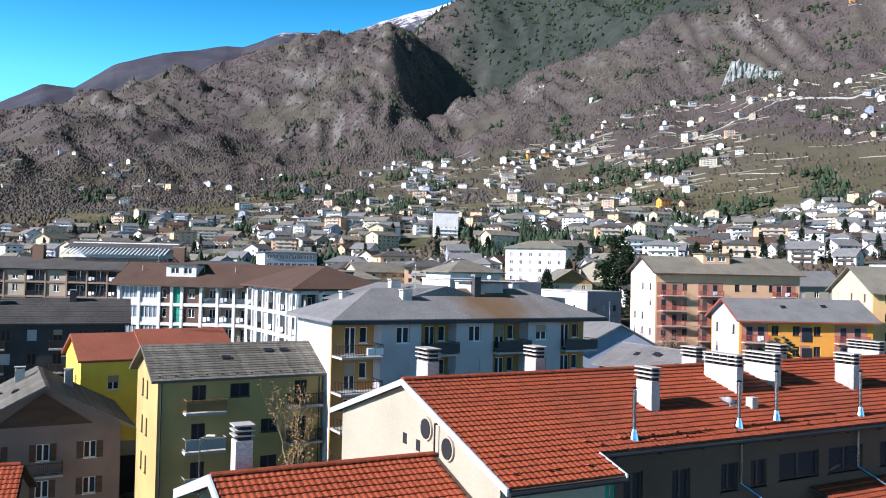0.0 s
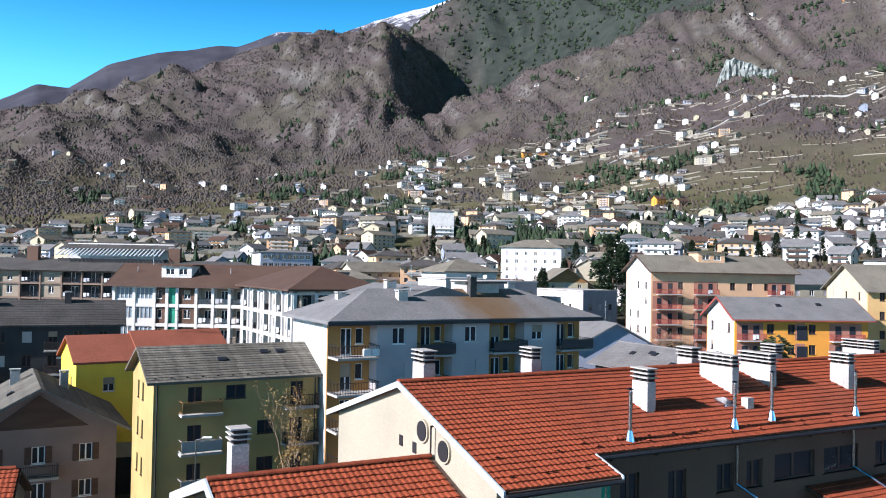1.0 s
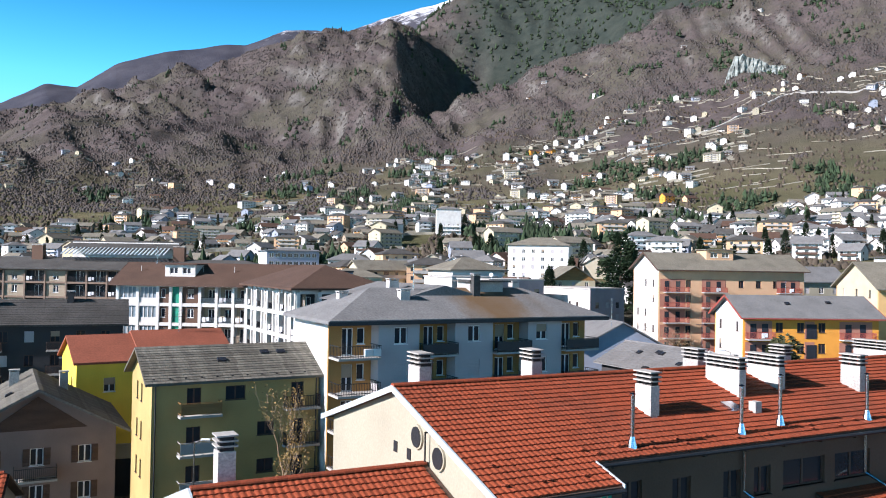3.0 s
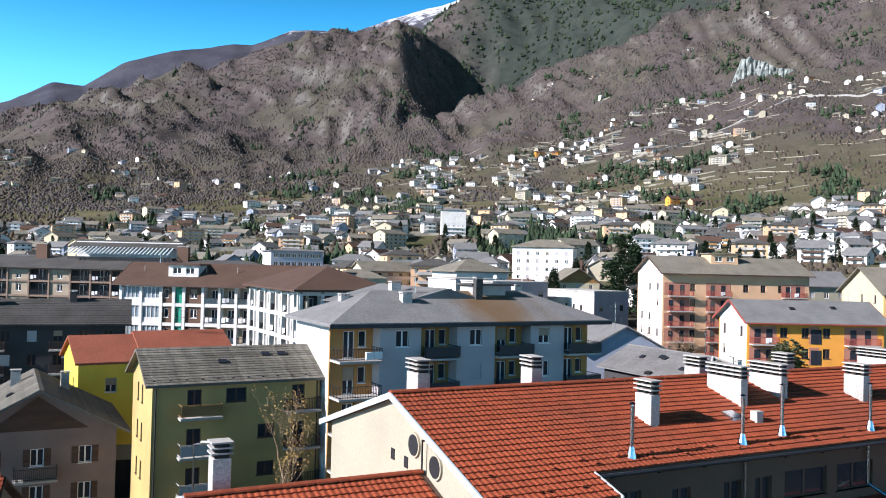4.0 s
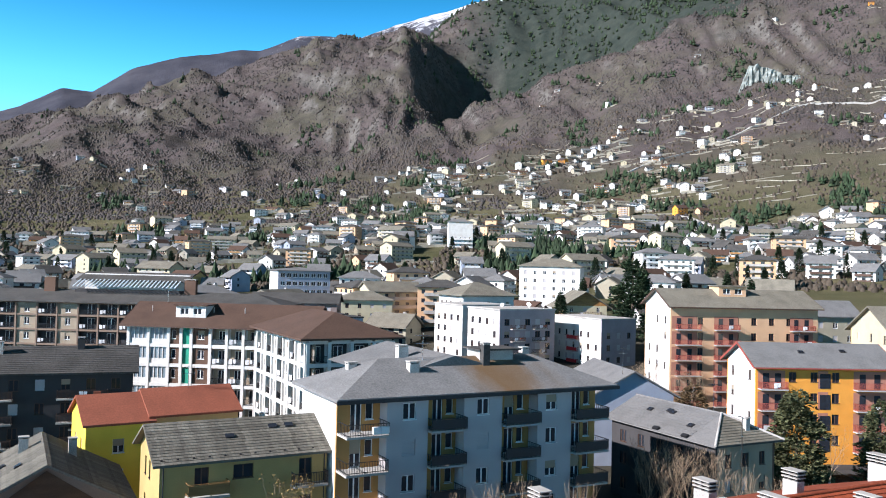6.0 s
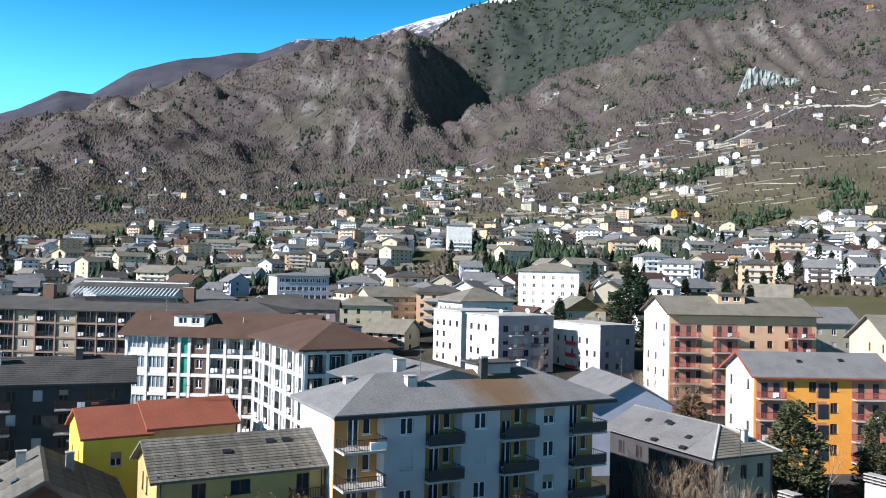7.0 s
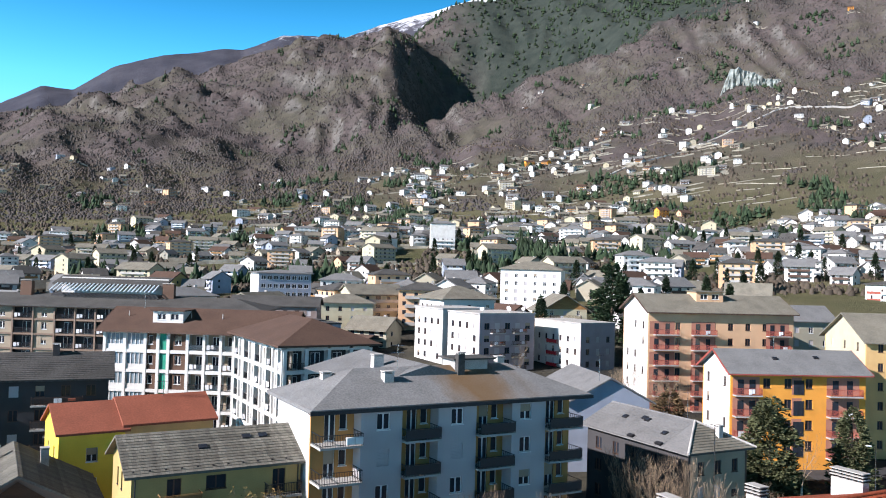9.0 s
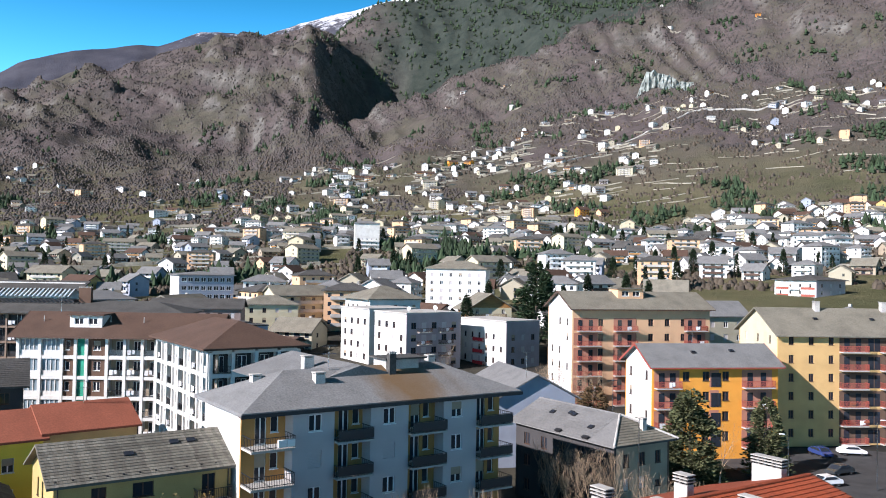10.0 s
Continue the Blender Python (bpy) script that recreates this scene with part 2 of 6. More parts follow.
def side_matrix(side, W, D):
    """Panel space: x along the wall seen from outside, y inwards, z up."""
    if side == "front":
        return Matrix.Identity(4)
    if side == "left":
        return Matrix(((0, 1, 0, 0), (-1, 0, 0, D), (0, 0, 1, 0), (0, 0, 0, 1)))
    if side == "right":
        return Matrix(((0, -1, 0, W), (1, 0, 0, 0), (0, 0, 1, 0), (0, 0, 0, 1)))
    return Matrix(((-1, 0, 0, W), (0, -1, 0, D), (0, 0, 1, 0), (0, 0, 0, 1)))


def panel(bm, x0, x1, z0, z1, th, holes, m=None, y0=0.0):
    """A wall slab with rectangular openings through it, as one closed skin."""
    xs = sorted({x0, x1, *[v for h in holes for v in h[:2] if x0 < v < x1]})
    zs = sorted({z0, z1, *[v for h in holes for v in h[2:4] if z0 < v < z1]})
    nx, nz = len(xs) - 1, len(zs) - 1
    solid = {(i, k): not any(h[0] < (xs[i] + xs[i + 1]) / 2 < h[1] and h[2] < (zs[k] + zs[k + 1]) / 2 < h[3] for h in holes) for i in range(nx) for k in range(nz)}
    made = {}

    def vert(i, k, s):
        if (i, k, s) not in made:
            p = Vector((xs[i], y0 + th * s, zs[k]))
            made[i, k, s] = bm.verts.new(p if m is None else m @ p)
        return made[i, k, s]
    for (i, k), full in solid.items():
        if not full:
            continue
        for s in (0, 1):
            bm.faces.new([vert(i, k, s), vert(i + 1, k, s), vert(i + 1, k + 1, s), vert(i, k + 1, s)])
        for near, a, b in (((i - 1, k), (i, k), (i, k + 1)), ((i + 1, k), (i + 1, k), (i + 1, k + 1)), ((i, k - 1), (i, k), (i + 1, k)), ((i, k + 1), (i, k + 1), (i + 1, k + 1))):
            if not solid.get(near, False):
                bm.faces.new([vert(*a, 0), vert(*b, 0), vert(*b, 1), vert(*a, 1)])


def add_window(parent, m, w, h, style="plain", frame_mat="white_paint"):
    """A casement window set back in its opening; panel space, origin at the opening's lower left corner."""
    key = (round(w, 2), round(h, 2))

    def fr(bm):
        t = 0.07
        lights = [(t, w / 2 - 0.06, t, h - t), (w / 2 + 0.06, w - t, t, h - t)] if w > 0.8 else [(t, w - t, t, h - t)]
        panel(bm, 0, w, 0, h, 0.08, lights, y0=0.12)
        box(bm, -0.06, w + 0.06, -0.06, 0.12, -0.06, 0.0)
    if style == "blind":
        def bl(bm):
            n = max(4, int(h / 0.12))
            edge = [(0, 0.16, h), (0, 0.16, 0)]
            for i in range(n):
                edge += [(0, 0.115, h * i / n), (0, 0.10, h * (i + 0.85) / n)]
            prism(bm, edge + [(0, 0.115, h)], (w, 0, 0))
        return part("roller_blind", shared(("blind", *key, frame_mat), bl, "roller_blind", "plaster_grey"), None, parent, at=m)
    ob = part("window", shared(("win", *key, frame_mat), fr, "window", frame_mat), None, parent, at=m)
    part("pane", shared(("pane", *key), lambda bm: box(bm, 0.05, w - 0.05, 0.16, 0.18, 0.05, h - 0.05), "pane", "glass"), None, ob)
    if style == "half":
        part("roller_blind", shared(("half", *key), lambda bm: box(bm, 0.04, w - 0.04, 0.09, 0.115, h * 0.5, h - 0.02), "roller_blind", "plaster_beige"), None, ob)
    if style == "shutters":
        for sgn in (0, 1):
            def sh(bm):
                edge = [(0, 0, h), (0, 0, 0)]
                for i in range(6):
                    edge += [(0, -0.07, h * (0.02 + 0.16 * i)), (0, -0.045, h * (0.15 + 0.16 * i))]
                prism(bm, edge + [(0, -0.05, h)], (w * 0.5, 0, 0))
            part("shutter", shared(("shut", *key), sh, "shutter", "wood_dark"), None, ob, at=T3(-w * 0.52 if sgn == 0 else w * 1.02, 0, 0))
    return ob


def add_balcony(parent, m, w, d=1.1, rail="iron", slab="concrete", bars=True, panel_mat=None):
    """Slab and railing; origin at the left end of the slab top, y outwards is negative."""
    sl = part("balcony", shared(("slab", round(w, 2), d, slab), lambda bm: box(bm, 0, w, -d, 0.0, -0.18, 0), "balcony", slab), None, parent, at=m)

    def rl(bm):
        for z in (0.12, 0.95):
            box(bm, 0.02, w - 0.02, -d + 0.02, -d + 0.07, z, z + 0.05)
            box(bm, 0.02, 0.07, -d + 0.07, 0, z, z + 0.05)
            box(bm, w - 0.07, w - 0.02, -d + 0.07, 0, z, z + 0.05)
        if bars:
            n = max(3, int(w / 0.14))
            for i in range(n + 1):
                x = 0.03 + (w - 0.1) * i / n
                box(bm, x, x + 0.03, -d + 0.03, -d + 0.06, 0.0, 0.96)
            for i in range(1, 7):
                y = -d + d * i / 7
                for x in (0.03, w - 0.06):
                    box(bm, x, x + 0.03, y, y + 0.03, 0.0, 0.96)
    part("railing", shared(("rail", round(w, 2), d, rail, bars), rl, "railing", rail), None, sl)
    if panel_mat:
        part("balcony_panel", shared(("bpan", round(w, 2), d, panel_mat), lambda bm: box(bm, 0.04, w - 0.04, -d - 0.01, -d + 0.02, 0.16, 0.92), "balcony_panel", panel_mat), None, sl)
    return sl


def gable_roof(parent, W, D, H, rise, eave, verge, mat, th=0.22, axis="x", name="roof", fascia=None, label="", roof_part=True):
    """Two slopes with thickness; axis x: ridge along the front."""
    bm = bmesh.new()
    A, B = (W, D) if axis == "x" else (D, W)
    sl = rise / (B / 2)
    drop = sl * eave
    m = Matrix.Identity(4) if axis == "x" else Matrix(((0, 1, 0, 0), (1, 0, 0, 0), (0, 0, 1, 0), (0, 0, 0, 1)))
    for s in (0, 1):
        ya, yr = (-eave, B / 2) if s == 0 else (B + eave, B / 2)
        prism(bm, ((-verge, ya, H - drop), (A + verge, ya, H - drop), (A + verge, yr, H + rise), (-verge, yr, H + rise)), (0, 0, th), m)
    ob = part(name, bm, mat, parent, label)
    if fascia:
        bm = bmesh.new()
        for xx in (-verge - 0.06, A + verge):
            for s in (0, 1):
                ya, yr = (-eave, B / 2) if s == 0 else (B + eave, B / 2)
                prism(bm, ((xx, ya, H - drop - 0.08), (xx, yr, H + rise - 0.08), (xx, yr, H + rise + th + 0.04), (xx, ya, H - drop + th + 0.04)), (0.06, 0, 0), m)
        for ya in (-eave - 0.1, B + eave):
            box(bm, -verge, A + verge, ya, ya + 0.1, H - drop - 0.02, H - drop + th * 0.7, m)
        part("fascia", bm, fascia, ob)
    return ob


def hip_roof(parent, W, D, H, rise, eave, mat, th=0.25, run=None, name="roof", label=""):
    bm = bmesh.new()
    run = run or D / 2
    x0, x1, y0, y1 = -eave, W + eave, -eave, D + eave
    z0, zr = H - 0.02, H + rise
    if W >= D:
        ra, rb = Vector((run, D / 2, zr)), Vector((W - run, D / 2, zr))
    else:
        ra, rb = Vector((W / 2, run, zr)), Vector((W / 2, D - run, zr))
    c = [Vector(p) for p in ((x0, y0, z0), (x1, y0, z0), (x1, y1, z0), (x0, y1, z0))]
    up = Vector((0, 0, th))
    cb = [bm.verts.new(p) for p in c]
    ct = [bm.verts.new(p + up) for p in c]
    va, vb = bm.verts.new(ra + up), bm.verts.new(rb + up)
    bm.faces.new(list(reversed(cb)))
    for i in range(4):
        bm.faces.new((cb[i], cb[(i + 1) % 4], ct[(i + 1) % 4], ct[i]))
    if W >= D:
        for f in ((ct[0], ct[1], vb, va), (ct[1], ct[2], vb), (ct[2], ct[3], va, vb), (ct[3], ct[0], va)):
            bm.faces.new(f)
    else:
        for f in ((ct[0], ct[1], va), (ct[1], ct[2], vb, va), (ct[2], ct[3], vb), (ct[3], ct[0], va, vb)):
            bm.faces.new(f)
    return part(name, bm, mat, parent, label)


def gable_ends(parent, W, D, H, rise, mat, axis="x", th=0.3):
    for s in (0, 1):
        bm = bmesh.new()
        if axis == "x":
            x = 0 if s == 0 else W - th
            prism(bm, ((x, 0, H), (x, D, H), (x, D / 2, H + rise)), (th, 0, 0))
        else:
            y = 0 if s == 0 else D - th
            prism(bm, ((0, y, H), (W, y, H), (W / 2, y, H + rise)), (0, th, 0))
        part("gable", bm, mat, parent)


def walls(parent, W, D, H, mat, holes, th=0.3, mats=None, z0=-3.0, frame_mat="white_paint"):
    """Four wall slabs with openings: holes is {side: [(x0, x1, z0, z1, style)]}."""
    for side in ("front", "left", "right", "back"):
        L = W if side in ("front", "back") else D
        sm = side_matrix(side, W, D)
        bm = bmesh.new()
        hs = holes.get(side, [])
        a, b = (0, L) if side in ("front", "back") else (th + 0.002, L - th - 0.002)
        panel(bm, a, b, z0, H, th, [h[:4] for h in hs], sm)
        wall = part("wall", bm, (mats or {}).get(side, mat), parent)
        for h in hs:
            if len(h) > 4 and h[4] == "void":
                continue
            add_window(wall, sm @ T3(h[0], 0, h[2]), h[1] - h[0], h[3] - h[2], h[4] if len(h) > 4 else "plain", frame_mat)


def core(parent, W, D, H, mat="plaster_dark_shadow", inset=0.8):
    """Floors and inner body seen through the openings, unlit-room darkness put into the colour."""
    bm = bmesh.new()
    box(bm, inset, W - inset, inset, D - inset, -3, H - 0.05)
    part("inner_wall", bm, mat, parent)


def grid_holes(x0, x1, nx, w, tops, h, style="plain", rnd=None):
    out = []
    for i in range(nx):
        xc = x0 + (x1 - x0) * (i + 0.5) / nx
        for zt in tops:
            st = style if rnd is None else rnd.choice(("plain", "plain", "half", "blind"))
            out.append((xc - w / 2, xc + w / 2, zt - h, zt, st))
    return out


def chimney(parent, x, y, z0, z1, w=0.9, d=0.6, mat="mortar", cap=2):
    bm = bmesh.new()
    box(bm, x - w / 2, x + w / 2, y - d / 2, y + d / 2, z0, z1)
    ob = part("chimney", bm, mat, parent)
    for i in range(cap):
        bm = bmesh.new()
        zz = z1 + 0.12 + 0.22 * i
        box(bm, x - w / 2 - 0.06, x + w / 2 + 0.06, y - d / 2 - 0.06, y + d / 2 + 0.06, zz, zz + 0.09)
        for sx in (-1, 1):
            for sy in (-1, 1):
                box(bm, x + sx * (w / 2 - 0.08) - 0.07, x + sx * (w / 2 - 0.08) + 0.07, y + sy * (d / 2 - 0.08) - 0.07, y + sy * (d / 2 - 0.08) + 0.07, zz - 0.125, zz)
        part("chimney_cap", bm, "concrete", ob)
    return ob


# ---- ground, valley and mountain ----
AZ = (-34, -28, -20, -10, -4, 0.6, 8, 19, 30)
RR = (0, 165, 300, 500, 700, 900, 1100, 1400, 1800)
ZZ = np.array((
    (0, 0, 3, 10, 20, 38, 60, 105, 190),
    (0, 0, 3, 12, 24, 46, 63, 118, 205),
    (0, 0, 4, 14, 28, 56, 83, 133, 215),
    (0, 0, 5, 17, 40, 63, 88, 153, 230),
    (0, 0, 7, 20, 46, 70, 98, 180, 290),
    (0, 0, 9, 24, 48, 73, 103, 200, 300),
    (0, 0, 10, 26, 50, 76, 113, 214, 350),
    (0, 0, 11, 28, 52, 78, 148, 264, 405),
    (0, 0, 12, 30, 58, 98, 168, 288, 435)), float)
# rises in degrees over the bearing: far skyline, crest of the middle range, shoulder before the gorge
SKY_AZ = (-34, -31, -28.4, -26.1, -24.3, -22.1, -19.0, -15.0, -13.9, -11.3, -9.1, -7.9, -6.0, -3.7, -0.5, 2.3, 6, 12, 30)
SKY_EL = (7.4, 8.3, 9.45, 10.75, 10.7, 12.25, 13.4, 14.2, 14.2, 15.35, 15.55, 15.3, 16.0, 16.8, 17.7, 18.5, 20, 22, 23.5)
MID_AZ = (-34, -28.4, -24, -19.7, -16.1, -12.5, -8.7, -7.1, -3.7, -0.5, 6, 12, 30)
MID_EL = (6.6, 8.4, 10.2, 11.7, 12.8, 14.0, 14.8, 15.4, 16.1, 17.0, 18.2, 19.5, 20.5)
LOW_AZ = (-9, -5.8, -3.9, -1.1, 2.3, 6.2, 10, 15.6, 21, 30)
LOW_EL = (8.2, 8.8, 9.5, 10.55, 11.95, 13.8, 15.0, 16.3, 17.3, 18.6)
FAR_R = (1800, 2300, 2600, 3000, 3500, 4200, 4700, 4890)
G0, G1 = Vector((10, 2335)), Vector((215, 3395))
GD = (G1 - G0).normalized()


def smooth(a, b, v):
    t = min(1.0, max(0.0, (v - a) / (b - a)))
    return t * t * (3 - 2 * t)


def rise(az, azs, els, r):
    return 20.7 + r * math.tan(radians(float(np.interp(az, azs, els))))


def mountain(az, r, z18):
    """Height beyond 1800 m: a shoulder, a dip or gorge, the middle range and the far ridge."""
    a = smooth(-4.4, 0.4, az)
    mid3, mid35, low = rise(az, MID_AZ, MID_EL, 3000), rise(az, MID_AZ, MID_EL, 3500), rise(az, LOW_AZ, LOW_EL, 2300)
    top = rise(az, SKY_AZ, SKY_EL, 4700)
    left = (z18, z18 + 0.34 * (mid3 - z18), z18 + 0.62 * (mid3 - z18), mid3, mid3 - 10, mid3 + 0.45 * (top - mid3), top, top - 45)
    back = low - 25 + 7 * max(0.0, az)
    right = (z18, low, back, back + 0.42 * (mid35 - back), mid35, mid35 + 0.5 * (top - mid35), top, top - 20)
    return float(np.interp(r, FAR_R, [p + (q - p) * a for p, q in zip(left, right)]))


def height(x, y, rough=True):
    r = math.hypot(x, y)
    az = math.degrees(math.atan2(x, y))
    back = smooth(50, 110, abs(az))
    cols = [np.interp(az, AZ, ZZ[:, k]) for k in range(len(RR))]
    z = float(np.interp(r, RR, cols)) if r <= 1800 else mountain(az, r, float(cols[-1]))
    z *= 1 - back
    if r < 260:
        return z
    k = smooth(260, 900, r) * (1 - back)
    v = Vector((x, y)) - G0
    along, across = v.dot(GD), v.x * GD.y - v.y * GD.x
    mask = smooth(-120, 200, along) * (1 - smooth(420, 950, along))
    if mask > 0 and -1100 < across < 700:
        wob = 60 * noise.noise(Vector((along / 210, 0.5, 1.0)))
        if across < -190 + wob:
            bump = 1 - smooth(190, 800, -across + wob)
        elif across < 0:
            bump = 1 - 1.5 * smooth(-190 + wob, -5, across)
        else:
            bump = -0.5 * (1 - smooth(0, 330, across))
        z += mask * 120 * (bump - 0.85 * (1 - smooth(250, 680, abs(across))))
    if rough:
        hi = smooth(1000, 2300, r)
        crest = 1 - 0.8 * smooth(4100, 4600, r)
        n = noise.fractal(Vector((x / 480, y / 480, 0.3)), 0.95, 2.1, 5)
        z += n * (6 + 26 * hi) * k * crest
        u, w = az * 0.17 + r / 1500 + 0.5 * noise.noise(Vector((x / 600, y / 600, 8.0))), r / 900
        z += (0.3 - abs(noise.noise(Vector((u, w, 2.2))))) * 85 * hi * crest
        z += (0.25 - abs(noise.noise(Vector((u * 3.1, w * 2.6, 7.2))))) * 42 * hi * crest
        z += (noise.noise(Vector((x / 120, y / 120, 6.1))) * 20 + noise.noise(Vector((x / 45, y / 45, 5.2))) * 8) * hi * crest
        # broken rock bands along the western slope
        band = smooth(0.1, 0.35, noise.noise(Vector((x / 260, y / 260, 12.0)))) * (1 - smooth(-400, -100, x)) * smooth(1700, 2100, r) * (1 - smooth(2900, 3200, r))
        z += band * 26 * smooth(0.45, 0.6, (r / 230 + 0.6 * noise.noise(Vector((x / 120, y / 120, 3.0)))) % 1.0)
        if mask > 0 and -480 < across < 40:
            z += mask * 17 * noise.noise(Vector((x / 38, y / 80, 3.3)))
    return z


bm_v, bm_f = [], []
fine = np.concatenate((np.linspace(-38, 42, 420), np.linspace(45, 318, 70)))
rad = np.concatenate((np.linspace(0, 240, 9)[1:], 240 * (4900 / 240) ** (np.arange(1, 301) / 300)))
na, nr = len(fine), len(rad)
bm_v.append((0.0, 0.0, 0.0))
for r in rad:
    for a in fine:
        x, y = r * math.sin(radians(a)), r * math.cos(radians(a))
        bm_v.append((x, y, height(x, y)))
for j in range(na):
    bm_f.append((0, 1 + (j + 1) % na, 1 + j))
for i in range(nr - 1):
    for j in range(na):
        a, b = 1 + i * na + j, 1 + i * na + (j + 1) % na
        bm_f.append((a, b, b + na, a + na))
ground_mesh = bpy.data.meshes.new("ground")
ground_mesh.from_pydata(bm_v, [], bm_f)
ground_mesh.polygons.foreach_set("use_smooth", [True] * len(bm_f))


def ground_material():
    m = bpy.data.materials.new("ground")
    m.use_nodes = True
    N, L = m.node_tree.nodes, m.node_tree.links
    b = N["Principled BSDF"]
    b.inputs["Roughness"].default_value, b.inputs["Specular IOR Level"].default_value = 1.0, 0.1
    geo = N.new("ShaderNodeNewGeometry")
    sep = N.new("ShaderNodeSeparateXYZ")
    L.new(geo.outputs["Position"], sep.inputs[0])
    nrm = N.new("ShaderNodeSeparateXYZ")
    L.new(geo.outputs["Normal"], nrm.inputs[0])

    def tex(scale, detail=6.0, rough=0.6):
        n = N.new("ShaderNodeTexNoise")
        n.inputs["Scale"].default_value, n.inputs["Detail"].default_value, n.inputs["Roughness"].default_value = scale, detail, rough
        L.new(geo.outputs["Position"], n.inputs["Vector"])
        return n.outputs[0]

    def ramp(src, a, b_, ca, cb):
        r = N.new("ShaderNodeValToRGB")
        r.color_ramp.elements[0].position, r.color_ramp.elements[0].color = a, (*ca, 1)
        r.color_ramp.elements[1].position, r.color_ramp.elements[1].color = b_, (*cb, 1)
        L.new(src, r.inputs[0])
        return r.outputs[0]

    def math_(op, a, c):
        n = N.new("ShaderNodeMath")
        n.operation = op
        for i, v in enumerate((a, c)):
            if isinstance(v, (int, float)):
                n.inputs[i].default_value = v
            else:
                L.new(v, n.inputs[i])
        return n.outputs[0]

    def rng(src, a, c):
        n = N.new("ShaderNodeMapRange")
        n.inputs[1].default_value, n.inputs[2].default_value = a, c
        L.new(src, n.inputs[0])
        return n.outputs[0]

    def mix(f, a, c):
        n = N.new("ShaderNodeMix")
        n.data_type = "RGBA"
        L.new(f, n.inputs[0])
        L.new(a, n.inputs[6])
        L.new(c, n.inputs[7])
        return n.outputs[2]
    z = sep.outputs[2]
    grass = ramp(tex(0.012), 0.35, 0.65, (0.062, 0.066, 0.030), (0.130, 0.115, 0.066))
    umber = ramp(tex(0.045, 12, 0.75), 0.3, 0.72, (0.046, 0.039, 0.039), (0.108, 0.089, 0.086))
    moss = ramp(tex(0.03, 12, 0.75), 0.3, 0.72, (0.042, 0.040, 0.034), (0.098, 0.089, 0.068))
    wood = mix(rng(tex(0.0035, 6, 0.65), 0.46, 0.58), umber, moss)
    rock = ramp(tex(0.03, 10, 0.7), 0.35, 0.65, (0.06, 0.056, 0.052), (0.145, 0.137, 0.126))
    snow = ramp(tex(0.01), 0.2, 0.8, (0.36, 0.37, 0.42), (0.6, 0.62, 0.66))
    pine = ramp(tex(0.02, 8, 0.7), 0.3, 0.7, (0.018, 0.026, 0.023), (0.044, 0.052, 0.044))
    f_wood = rng(math_("ADD", z, math_("MULTIPLY", tex(0.004, 4), 220.0)), 190.0, 330.0)
    far = N.new("ShaderNodeVectorMath")
    far.operation = "LENGTH"
    L.new(geo.outputs["Position"], far.inputs[0])
    f_pine = math_("MULTIPLY", rng(math_("ADD", far.outputs["Value"], math_("MULTIPLY", tex(0.003, 6), 900.0)), 2780.0, 3000.0), rng(math_("ADD", sep.outputs[0], math_("MULTIPLY", tex(0.004, 5), 500.0)), 150.0, 400.0))
    f_rock = rng(math_("ADD", math_("SUBTRACT", 1.0, nrm.outputs[2]), math_("MULTIPLY", tex(0.01, 5), 0.3)), 0.45, 0.55)
    f_snow = math_("MULTIPLY", rng(math_("ADD", z, math_("MULTIPLY", tex(0.016, 8, 0.75), 900.0)), 1780.0, 1900.0), rng(far.outputs["Value"], 4480.0, 4560.0))
    c = mix(f_wood, grass, wood)
    c = mix(f_rock, c, rock)
    c = mix(f_pine, c, pine)
    # bluish distance haze painted into the far ridge's ground colour
    far_haze = ramp(tex(0.006, 8, 0.6), 0.35, 0.7, (0.034, 0.036, 0.050), (0.064, 0.063, 0.078))
    c = mix(math_("MULTIPLY", rng(far.outputs["Value"], 3700.0, 4000.0), rng(sep.outputs[0], 300.0, -100.0)), c, far_haze)
    c = mix(f_snow, c, snow)
    town = ramp(tex(0.05), 0.4, 0.6, (0.03, 0.03, 0.029), (0.075, 0.068, 0.05))
    c = mix(rng(z, 6.0, 14.0), town, c)
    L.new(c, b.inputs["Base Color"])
    bp = N.new("ShaderNodeBump")
    bp.inputs["Strength"].default_value, bp.inputs["Distance"].default_value = 0.8, 4.0
    L.new(tex(0.05, 10, 0.75), bp.inputs["Height"])
    L.new(bp.outputs[0], b.inputs["Normal"])
    return m


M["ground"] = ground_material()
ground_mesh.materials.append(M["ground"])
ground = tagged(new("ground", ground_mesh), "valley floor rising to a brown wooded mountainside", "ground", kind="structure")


# ---- buildings near the camera ----
def place(x, y, z, th):
    return pose(x, y, z, 0, 0, th)


